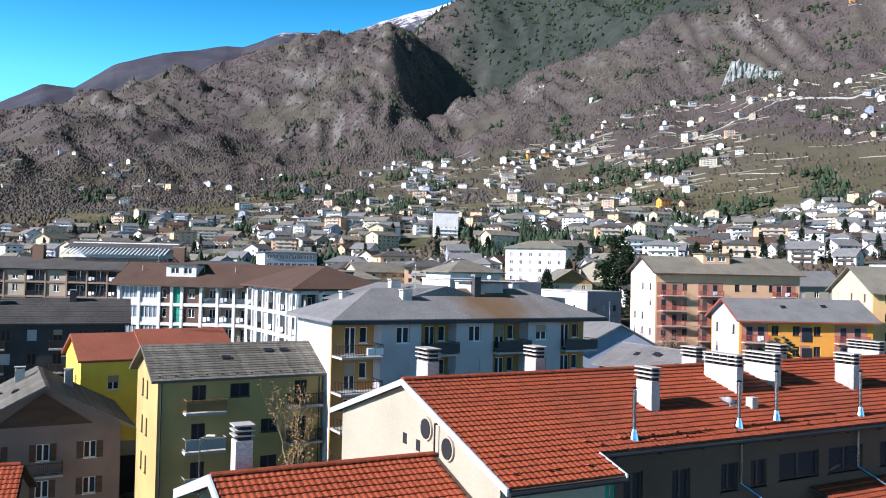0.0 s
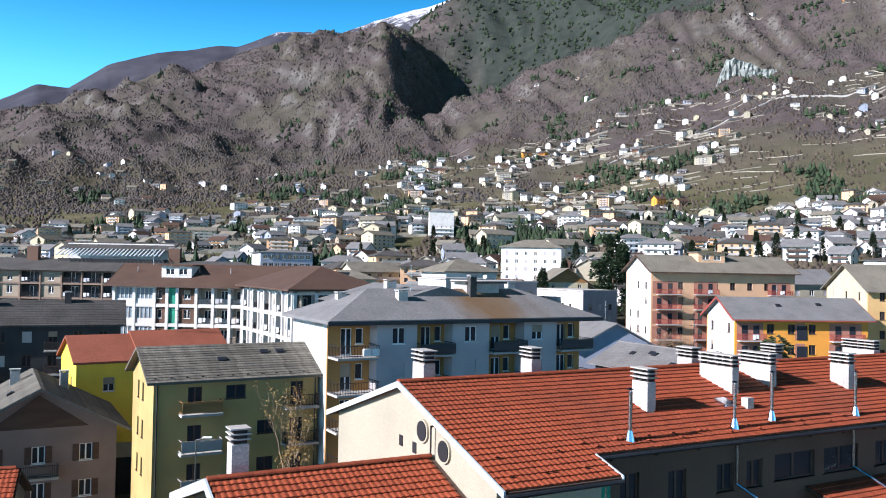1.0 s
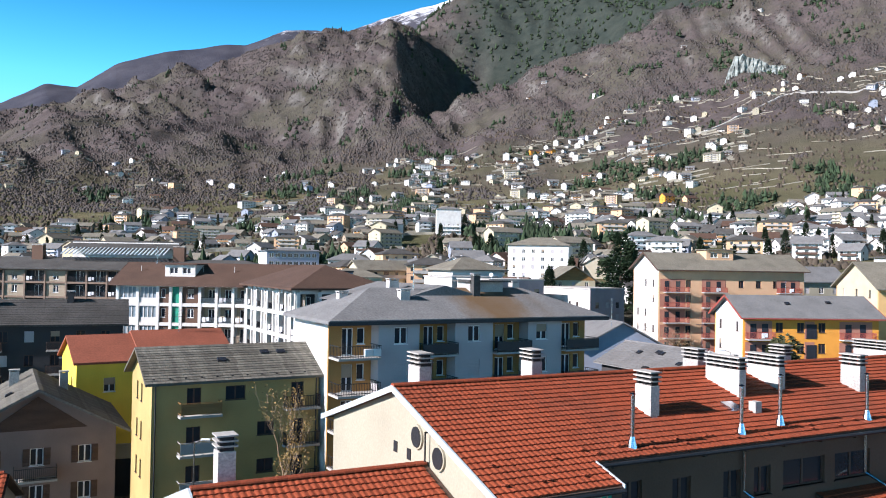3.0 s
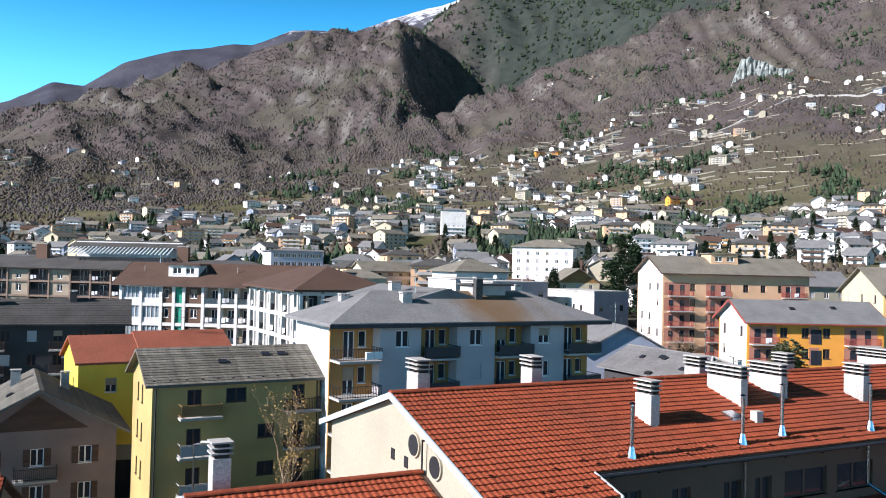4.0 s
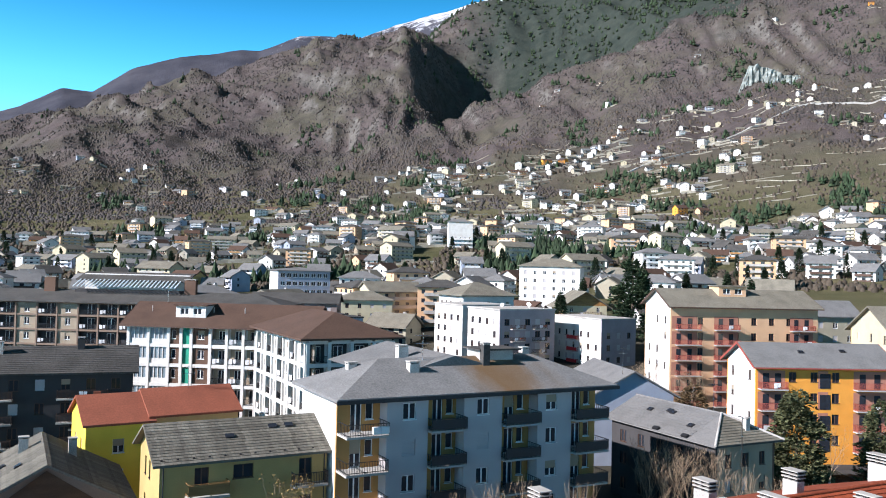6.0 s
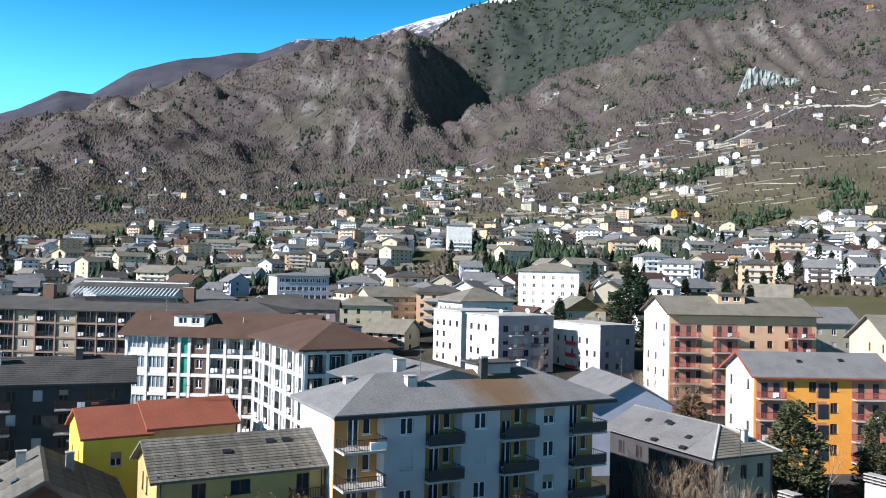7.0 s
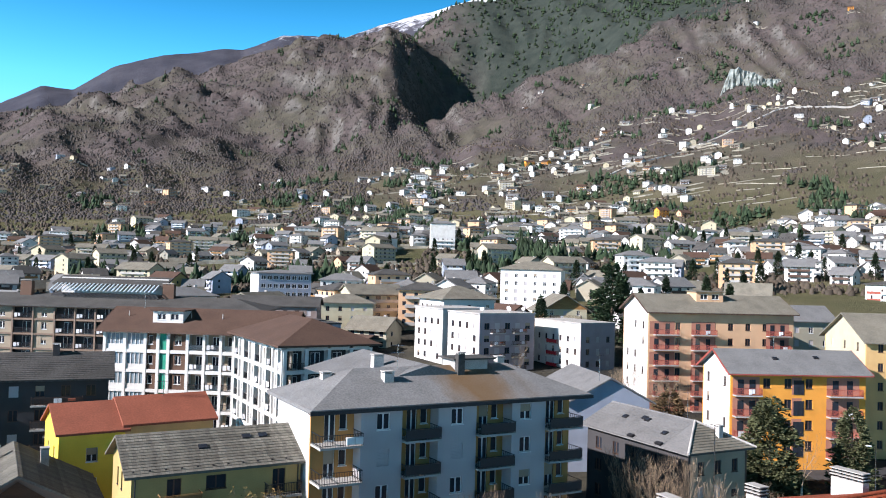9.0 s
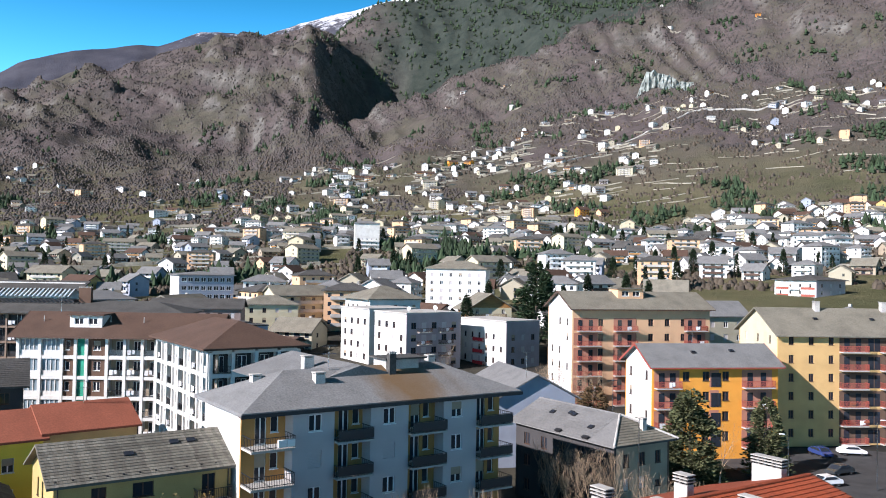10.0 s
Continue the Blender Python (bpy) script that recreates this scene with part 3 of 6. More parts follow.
def grey_block():
    """Five-storey apartment house with loggia bays and a hipped slate roof."""
    W, D, H = 26.4, 10.2, 15.95
    b = thing("apartment_house", "pale grey five-storey apartment house with ochre loggias and slate hip roof", "building", place(-8.37, 67.88, 0, 28.8))
    floors = (13.15, 10.15, 7.15, 4.15, 1.15)
    rnd = random.Random(4)
    styles = {0: ("plain", "blind", "plain", "half", "plain"), 1: ("plain", "blind", "plain", "plain", "plain"), 2: ("half", "plain", "half", "plain", "plain")}
    white = ((3.8, 7.6), (11.1, 14.95), (18.75, 22.5))
    bays = ((0.0, 3.8), (7.6, 11.1), (14.95, 18.75), (22.5, 26.4))
    for i, (a, c) in enumerate(white):
        xw = (5.25, 12.4, 19.65)[i]
        hs = [(xw, xw + 1.2, f + 0.98, f + 2.38, styles[i][k]) for k, f in enumerate(floors)]
        bm = bmesh.new()
        panel(bm, a, c, -3, H, 0.3, [h[:4] for h in hs])
        box(bm, a, a + 0.25, 0.302, 1.5, -3, H)
        box(bm, c - 0.25, c, 0.302, 1.5, -3, H)
        # front strips use a lowered grey for their shade; left wall stays white
        wall = part("wall", bm, "plaster_grey", b)
        for h in hs:
            add_window(wall, T3(h[0], 0, h[2]), 1.2, 1.4, h[4])
    for i, (a, c) in enumerate(bays):
        hs = []
        for f in floors:
            hs.append((a + 1.15, a + 2.15, f + 0.05, f + 2.3))
            hs.append((a + 2.5, a + 3.2, f + 0.95, f + 2.3))
        bm = bmesh.new()
        panel(bm, a, c, -3, H, 0.25, hs, y0=1.502)
        wall = part("loggia_wall", bm, "plaster_ochre", b)
        for j, h in enumerate(hs):
            add_window(wall, T3(h[0], 1.5, h[2]), h[1] - h[0], h[3] - h[2], rnd.choice(("plain", "plain", "half", "blind")) if j % 2 == 0 else "plain")
        for f in floors:
            over = 0.75
            bal = add_balcony(b, T3(a + 0.02, 1.5 - 0.0, f), c - a - 0.04, d=1.5 + over, panel_mat="iron" if i else None)
    bm = bmesh.new()
    box(bm, 0.0, 0.3, 1.755, D, -3, H)
    part("wall", bm, "plaster_white", b)
    bm = bmesh.new()
    panel(bm, 1.755, D, -3, H, 0.3, [(3.5, 4.5, f + 1, f + 2.3) for f in floors], side_matrix("right", W, D))
    part("wall", bm, "plaster_grey", b)
    bm = bmesh.new()
    panel(bm, 0.302, W - 0.302, -3, H, 0.3, [], side_matrix("back", W, D))
    part("wall", bm, "plaster_white", b)
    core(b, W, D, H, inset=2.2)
    roof = hip_roof(b, W, D, H, 2.45, 0.85, "slate_stained", th=0.3)
    bm = bmesh.new()
    box(bm, -0.95, W + 0.95, -0.98, -0.86, H - 0.12, H + 0.2)
    part("gutter", bm, "iron", b, "dark metal gutter along the eaves")
    bm = bmesh.new()
    box(bm, -0.84, W + 0.84, -0.84, -0.02, H - 0.1, H - 0.03)
    part("soffit", bm, "wood_dark", b)
    # wing behind, widened out of view to throw shade on the barn
    bm = bmesh.new()
    box(bm, 6, 25.5, D + 0.01, D + 11, -3, H - 0.6)
    part("rear_wing", bm, "plaster_white", b)
    bm = bmesh.new()
    prism(bm, ((5.3, 3.5, H + 1.2), (12, 3.5, H + 3.0), (18.7, 3.5, H + 1.2)), (0, 15.3, 0))
    part("rear_roof", bm, "slate", b)
    chimney(b, 7.5, 3.0, H + 0.9, H + 2.5, 0.9, 0.8, cap=1)
    chimney(b, 3.0, 6.3, H + 0.8, H + 2.2, 0.8, 0.8, cap=1)
    chimney(b, 9.3, 9.2, H + 1.4, H + 3.3, 1.0, 0.8, cap=1)
    # lift house on the ridge
    bm = bmesh.new()
    box(bm, 15.0, 18.6, 4.2, 6.6, H + 1.6, H + 3.3)
    part("lift_house", bm, "concrete", b)
    bm = bmesh.new()
    box(bm, 14.7, 19.3, 3.8, 7.0, H + 3.302, H + 3.45)
    part("lift_house_roof", bm, "slate_dark", b)
    chimney(b, 15.2, 3.6, H + 1.3, H + 3.9, 0.7, 0.6, "slate_dark", cap=1)
    chimney(b, 20.8, 5.6, H + 2.0, H + 3.2, 0.8, 0.7, cap=1)
    for x, z in ((2.2, 13.3), (2.95, 13.3)):
        bm = bmesh.new()
        box(bm, x, x + 0.7, -0.95, -0.65, z, z + 0.6)
        bmesh.ops.bevel(bm, geom=bm.edges, offset=0.03, segments=1, affect="EDGES")
        part("air_conditioner", bm, "white_paint", b, "white air conditioner unit")
    return b


grey_block()


def slab_courses(roof, m, W, rows, w, course, mat, seed=0, gap=0.012):
    """Rows of flat roofing slabs laid with small uneven steps, one mesh a course."""
    rnd = random.Random(seed)
    for r in range(rows):
        bm = bmesh.new()
        x = -rnd.random() * w
        while x < W:
            a, c = max(x, 0), min(x + w, W)
            if c - a > 0.06:
                h = rnd.uniform(0.0, 0.012)
                y0, y1 = -r * course, -(r + 1) * course - 0.03
                vs = [bm.verts.new(m @ Vector(p)) for p in ((a + gap, y0, 0.005 + h), (c - gap, y0, 0.005 + h), (c - gap, y1, 0.045 + h), (a + gap, y1, 0.045 + h), (c - gap, y1, 0.0), (a + gap, y1, 0.0))]
                bm.faces.new((vs[0], vs[3], vs[2], vs[1]))
                bm.faces.new((vs[3], vs[5], vs[4], vs[2]))
            x += w
        me = bpy.data.meshes.new("slab_course")
        bm.to_mesh(me)
        bm.free()
        me.materials.append(M[mat])
        tagged(part("slab_course", me, None, roof), kind="stuff")


def plane_frame(p, x_dir, slope_dir):
    X, Y = Vector(x_dir).normalized(), -Vector(slope_dir).normalized()
    N = X.cross(Y)
    return Matrix(((X.x, Y.x, N.x, p[0]), (X.y, Y.y, N.y, p[1]), (X.z, Y.z, N.z, p[2]), (0, 0, 0, 1)))


def yellow_house():
    W, D, H = 13.4, 8.3, 11.65
    b = thing("house", "four-storey olive yellow house with grey tiled gable roof", "house", place(-21.6, 63.7, 0, 30.3))
    hs = {"front": [], "left": []}
    for f, st in ((9.0, 0), (6.0, 1), (3.0, 2)):
        hs["front"] += [(2.6, 3.7, f + 0.05, f + 2.0), (11.0, 12.1, f + 0.05, f + 2.0)]
        hs["front"] += [(5.6 if f > 8 else 8.2, 7.2 if f > 8 else 9.6, f + 0.9, f + 2.0)]
        hs["left"] += [(2.2, 2.8, f + 0.6, f + 2.0), (4.0, 4.6, f + 0.6, f + 2.0)]
    walls(b, W, D, H, "plaster_yellow", hs, frame_mat="wood_dark")
    gable_ends(b, W, D, H - 0.01, 2.05, "plaster_yellow")
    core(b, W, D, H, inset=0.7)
    roof = gable_roof(b, W, D, H, 2.05, 0.6, 0.6, "tile_grey", th=0.18, label="grey concrete tile roof")
    sl = 2.05 / (D / 2)
    L = math.hypot(1, sl) * (D / 2 + 0.6)
    fm = plane_frame((-0.6, D / 2, H + 2.05 + 0.185), (1, 0, 0), (0, -1, -sl))
    slab_courses(roof, fm, W + 1.2, 15, 0.3, L / 15, "tile_grey", 3)
    for x, d in ((6.0, 2.2), (9.8, 1.3), (11.2, 1.3)):
        bm = bmesh.new()
        box(bm, x, x + 0.7, -d - 0.45, -d, 0.03, 0.16, fm)
        part("skylight", bm, "glass", roof)
    for i in range(11):
        bm = bmesh.new()
        box(bm, 0.6 + 1.2 * i, 0.75 + 1.2 * i, -L + 0.55, -L + 0.45, 0.05, 0.13, fm)
        part("snow_guard", bm, "iron", roof)
    for x in (0.25, W - 0.25):
        bm = bmesh.new()
        tube(bm, (x, -0.08, H - 0.4), (x, -0.08, -1), 0.05, 0.05, 6)
        part("downpipe", bm, "iron", b)
    for f in (9.0, 6.0, 3.0):
        add_balcony(b, T3(1.9, 0, f), 3.2, 1.1, "concrete" if f < 8 else "wood_warm", bars=False, panel_mat="concrete" if f < 8 else "wood_warm")
        add_balcony(b, T3(10.3, 0, f), 2.9, 1.0, "iron")
    return b


yellow_house()


def simple_block(name, label, cat, x, y, z, th, W, D, H, wall, roof, rise, eave=0.7, verge=0.7, axis="x", kind="gable",
                 nx=5, tops=(2.4, 5.4, 8.4), nside=3, win=(1.1, 1.4), mats=None, seed=1, balc=(), rail="iron", fascia=None, style=None, bays=(), bay_mat="plaster_red", frame_mat="white_paint"):
    b = thing(name, label, cat, place(x, y, z, th))
    rnd = random.Random(seed)
    hs = {"front": grid_holes(0.6, W - 0.6, nx, win[0], tops, win[1], style or "plain", rnd=None if style else rnd), "left": grid_holes(0.6, D - 0.6, nside, win[0] * 0.8, tops, win[1], rnd=rnd),
          "right": grid_holes(0.6, D - 0.6, nside, win[0] * 0.8, tops, win[1], rnd=rnd)}
    walls(b, W, D, H, wall, hs, mats=mats, frame_mat=frame_mat)
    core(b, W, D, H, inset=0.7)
    if kind == "gable":
        gable_ends(b, W, D, H - 0.01, rise, (mats or {}).get("left", wall), axis)
        gable_roof(b, W, D, H, rise, eave, verge, roof, axis=axis, fascia=fascia)
    elif kind == "hip":
        hip_roof(b, W, D, H, rise, eave, roof)
    elif kind == "flat":
        bm = bmesh.new()
        box(bm, -eave, W + eave, -eave, D + eave, H, H + 0.35)
        part("roof", bm, roof, b)
    for (bx, bw) in balc:
        for zt in tops:
            bal = add_balcony(b, T3(bx, 0, zt - 2.35), bw, 1.2, rail)
            if rnd.random() < 0.6:
                x = rnd.uniform(0.3, bw - 1.4)
                part("laundry", shared(("wash", rnd.randint(0, 3), rail), lambda q: (box(q, 0, 0.45, -1.26, -1.22, 0.15, 0.9), box(q, 0.5, 0.9, -1.26, -1.22, 0.3, 0.9)) and None, "laundry", "cloth"), None, bal, at=T3(x, 0, 0))
            if rnd.random() < 0.4:
                part("planter", shared(("plant", 0), lambda q: box(q, 0, 0.9, -1.42, -1.22, 0.55, 0.85), "planter", "tile_faded"), None, bal, at=T3(rnd.uniform(0, bw - 1), 0, 0))
    for (bx, bw) in bays:
        for zt in tops:
            part("bay_panel", shared(("bay", bw, bay_mat), lambda q: box(q, 0, bw, -0.025, 0.01, 0, 2.5), "bay_panel", bay_mat), None, b, at=T3(bx, 0, zt - 2.3))
            for k in (0.18, 0.62):
                part("balcony_door", shared(("bdoor",), lambda q: (box(q, 0, 0.9, -0.07, -0.03, 0, 2.1)) and None, "balcony_door", "glass"), None, b, at=T3(bx + bw * k, 0, zt - 2.3))
    return b


simple_block("house", "bright yellow house with faded red tiled roof", "house", -35.6, 82.3, 0, 34, 6.2, 8.0, 10.8, "plaster_lemon", "tile_faded", 2.0, nx=1, tops=(3, 6, 9), nside=2, verge=0.4)
gg = thing("garage", "dark garage with a pale terrace parapet beside the yellow house", "garage", pose(-28.7, 74, 0, 0, 0, 20))
gb = bmesh.new()
box(gb, 0, 1.9, 0, 5, -0.5, 3.3)
part("wall", gb, "plaster_dark_shadow", gg)
gb = bmesh.new()
panel(gb, -0.1, 2.0, 3.3, 4.6, 0.2, [], y0=-0.1)
part("parapet", gb, "plaster_cream", gg)
simple_block("house", "pale yellow house with faded red tiled roof and aerial", "house", -30.6, 86.0, 0, 34, 9.2, 7.6, 11.2, "plaster_straw", "tile_faded", 1.9, nx=2, tops=(3, 6, 9), nside=2, verge=0.3)
hh = simple_block("house", "mauve plastered house with grey gable roof and dark shutters", "house", -37.8, 65.6, 0, 28.5, 12.0, 12.0, 6.9, "plaster_mauve", "slate", 3.2, axis="y", nx=3, tops=(2.4, 5.4), nside=2, style="shutters", win=(1.0, 1.4), balc=((4.3, 3.2),), eave=1.0, verge=1.2)
ld = simple_block("house", "dark old house with grey stone slab roof", "house", -62, 101, 0, 22, 22, 9, 12.6, "plaster_dark_shadow", "slate_dark", 2.6, nx=7, tops=(2.6, 5.6, 8.6, 11.6), balc=((2.0, 6.0), (13.0, 6.0)), rail="wood_dark", frame_mat="wood_dark")
oo = simple_block("apartment_house", "orange apartment house with grey slate roof and red eaves", "building", 43.5, 121.0, 0, 5, 20.5, 10, 14.2, "plaster_orange", "slate", 2.6, mats={"left": "plaster_white"}, nx=6, tops=(4.2, 7.2, 10.2, 13.2), balc=((0.3, 4.0), (14.5, 5.0)), rail="iron_red", fascia="iron_red", eave=0.9, bays=((0.3, 4.0), (9.2, 1.5), (14.5, 5.0)), bay_mat="plaster_rose", frame_mat="wood_dark", style="plain")
pp = simple_block("apartment_house", "salmon apartment house with red balconies and grey roof", "building", 42.3, 164.2, 1, 9, 31, 13, 19.8, "plaster_salmon", "slate_warm", 3.0, mats={"left": "plaster_white"}, nx=8, tops=(2.5, 5.5, 8.5, 11.5, 14.5, 17.5), balc=((1.0, 5.0), (9.0, 5.0), (25.0, 5.0)), rail="iron_red", bays=((0.3, 5.2), (9.0, 5.0), (25.0, 5.0)), bay_mat="plaster_rose", fascia="wood_dark", eave=1.0, frame_mat="wood_dark", style="plain")
# brown bay panels put the balcony recesses' deep shadow into colour
ee = simple_block("apartment_house", "pale yellow apartment house with cluttered balconies", "building", 68.1, 130.9, 0, -1, 42, 14.5, 18.4, "plaster_straw", "slate_warm", 3.8, mats={"left": "plaster_cream"}, nx=12, win=(0.85, 1.3), tops=(2.9, 5.9, 8.9, 11.9, 14.9, 17.9), balc=((10.5, 4.5), (17.5, 5.5), (26, 5)), rail="iron_red", bays=((10.5, 4.5), (15.0, 2.5), (17.5, 5.5), (26, 5)), bay_mat="plaster_brown", eave=0.9, frame_mat="wood_dark", style="plain")
# front wall near-black: the shade falling there is put into its plaster
dd = simple_block("barn", "long low house with dark walls, shade coloured into the front, and a grey half-hipped slate roof", "building", 19.85, 103.7, 0, -62.5, 17.1, 8.6, 9.3, "plaster_brown", "slate", 2.1, kind="open", nx=5, tops=(2.4, 5.4, 8), mats={"right": "plaster_beige", "front": "plaster_dark_shadow"}, frame_mat="wood_dark", style="plain")
simple_block("house", "house with blue-grey gable wall and pale slate roof", "house", 19.5, 117, 0, 10, 12, 16, 9.8, "plaster_blue", "slate", 3.2, axis="y", nx=1, tops=(3,), nside=3)
# front's shade painted on as mauve-grey plaster, other walls white
wa = simple_block("apartment_house", "white flat-roofed apartment block with shade coloured mauve into its front", "building", 10.9, 201, 3, 31, 16.5, 14.6, 14.1, "plaster_white", "concrete", 0, kind="flat", eave=0.25, mats={"front": "plaster_white_shadow"}, nx=5, nside=4, tops=(3, 6, 9, 12), balc=((3.0, 4.0), (9.5, 4.0)), rail="wood_dark", frame_mat="wood_dark", win=(1.5, 1.5))
simple_block("apartment_house", "white flat-roofed apartment block with rows of small windows", "building", 2.0, 215, 3, 31, 15, 14.5, 14.4, "plaster_white", "concrete", 0, kind="flat", eave=0.25, nx=4, nside=4, tops=(3, 6, 9, 12), frame_mat="wood_dark", win=(1.5, 1.5))
simple_block("apartment_house", "white house with a broad stone-grey hip roof", "building", 2.3, 238, 3, 29, 17, 15, 16.2, "plaster_white", "slate_warm", 3.6, kind="hip", eave=1.3, nx=5, nside=5, tops=(6, 9, 12, 14.6), frame_mat="wood_dark")
for dx, dy in ((1.0, 0.6), (9.0, 0.5), (13.5, 0.7), (12.0, 5.0)):
    top = 14.4
    db = bmesh.new()
    tube(db, (dx, dy, top), (dx, dy, top + 1.0), 0.04, 0.04, 6)
    tube(db, (dx, dy, top + 1.0), (dx - 0.15, dy - 0.12, top + 1.08), 0.1, 0.5, 12)
    part("satellite_dish", db, "white_paint", wa)
simple_block("house", "cream house with slate roof beside the yellow block", "house", 76, 187, 2, 8, 15, 10, 16.5, "plaster_pale", "slate", 3.0, nx=4, tops=(6, 9, 12, 15), nside=2)
simple_block("house", "old farmhouse with stone slab roof and dark gable on the meadow", "house", 102.0, 293, 10, -24, 13.8, 11, 10.0, "plaster_cream", "slate_warm", 5.8, axis="x", nx=3, tops=(3, 6, 8), mats={"right": "wood_dark"}, verge=1.2, frame_mat="wood_dark")
# shaded front of the white house coloured mauve-grey
sh = simple_block("apartment_house", "white apartment house with brick-red bands and balconies", "building", 188.1, 330, 13, 25, 19.5, 20.5, 13.4, "plaster_white", "slate_dark", 2.4, kind="hip", eave=1.2, nx=3, nside=4, tops=(3, 6, 9, 12), frame_mat="wood_dark", mats={"front": "plaster_white_shadow"})
for zt in (3, 6, 9, 12):
    for x0, x1 in ((0.8, 7.4), (13.1, 19.7)):
        sb = bmesh.new()
        box(sb, x0, x1, -0.03, 0.01, zt - 2.5, zt - 1.45, side_matrix("left", 19.5, 20.5))
        part("brick_band", sb, "plaster_red", sh)
    add_balcony(sh, side_matrix("left", 19.5, 20.5) @ T3(7.8, 0, zt - 2.4), 5.0, 1.1, "white_paint")
# front coloured mauve-grey for its shade, left face kept white
wb = simple_block("apartment_house", "white apartment block with red balcony panels", "building", 36.0, 205, 3, 30, 11, 19, 12.2, "plaster_white", "concrete", 0, kind="flat", eave=0.2, mats={"front": "plaster_white_shadow"}, nx=3, nside=6, tops=(3, 6, 9), frame_mat="wood_dark")
simple_block("chalet", "wooden gabled chalet with stone slab roof", "house", 33, 256, 8, 10, 14, 12, 8.5, "plaster_cream", "slate_warm", 4.3, axis="y", nx=3, tops=(2.6, 5.6, 8), mats={"left": "wood_warm"}, balc=((2.0, 10.0),), rail="wood_dark", eave=1.4, verge=1.6)
simple_block("apartment_house", "large white apartment building with hip roof", "building", 24, 318, 12, -14, 23, 16, 16.6, "plaster_white", "slate_warm", 3, kind="hip", nx=6, tops=(3, 6, 9, 12, 15))


simple_block("office_building", "low office building with blue-grey facade and pale flat roof", "building", -64.4, 300, 6, 20, 19, 24, 18.7, "plaster_white", "slate", 1.2, kind="hip", eave=0.8, nx=8, nside=6, tops=(8.9, 11.9, 14.9, 17.9), mats={"front": "plaster_blue"}, style="plain", win=(1.6, 1.5))
simple_block("apartment_house", "tall white apartment house with terraces on the slope", "building", -7.5, 640, 40, 4, 19, 13, 23.3, "plaster_white", "slate", 2.2, kind="hip", nx=5, nside=3, tops=(3, 6, 9, 12), balc=((2.0, 15.0),), rail="white_paint")


simple_block("workshop", "long low workshop with mauve walls and dark slate roof", "building", -54.7, 222, 3, 3, 23.0, 13, 13.9, "plaster_mauve", "slate_dark", 2.2, nx=7, tops=(9.7, 12.7), nside=3, frame_mat="wood_dark")
simple_block("house", "pale house with dark stone roof behind the workshop", "house", -36.7, 262, 5, 12, 17.0, 12, 11.2, "plaster_cream", "slate_warm", 2.6, kind="hip", nx=4, tops=(7.2, 10.2), nside=3, frame_mat="wood_dark")


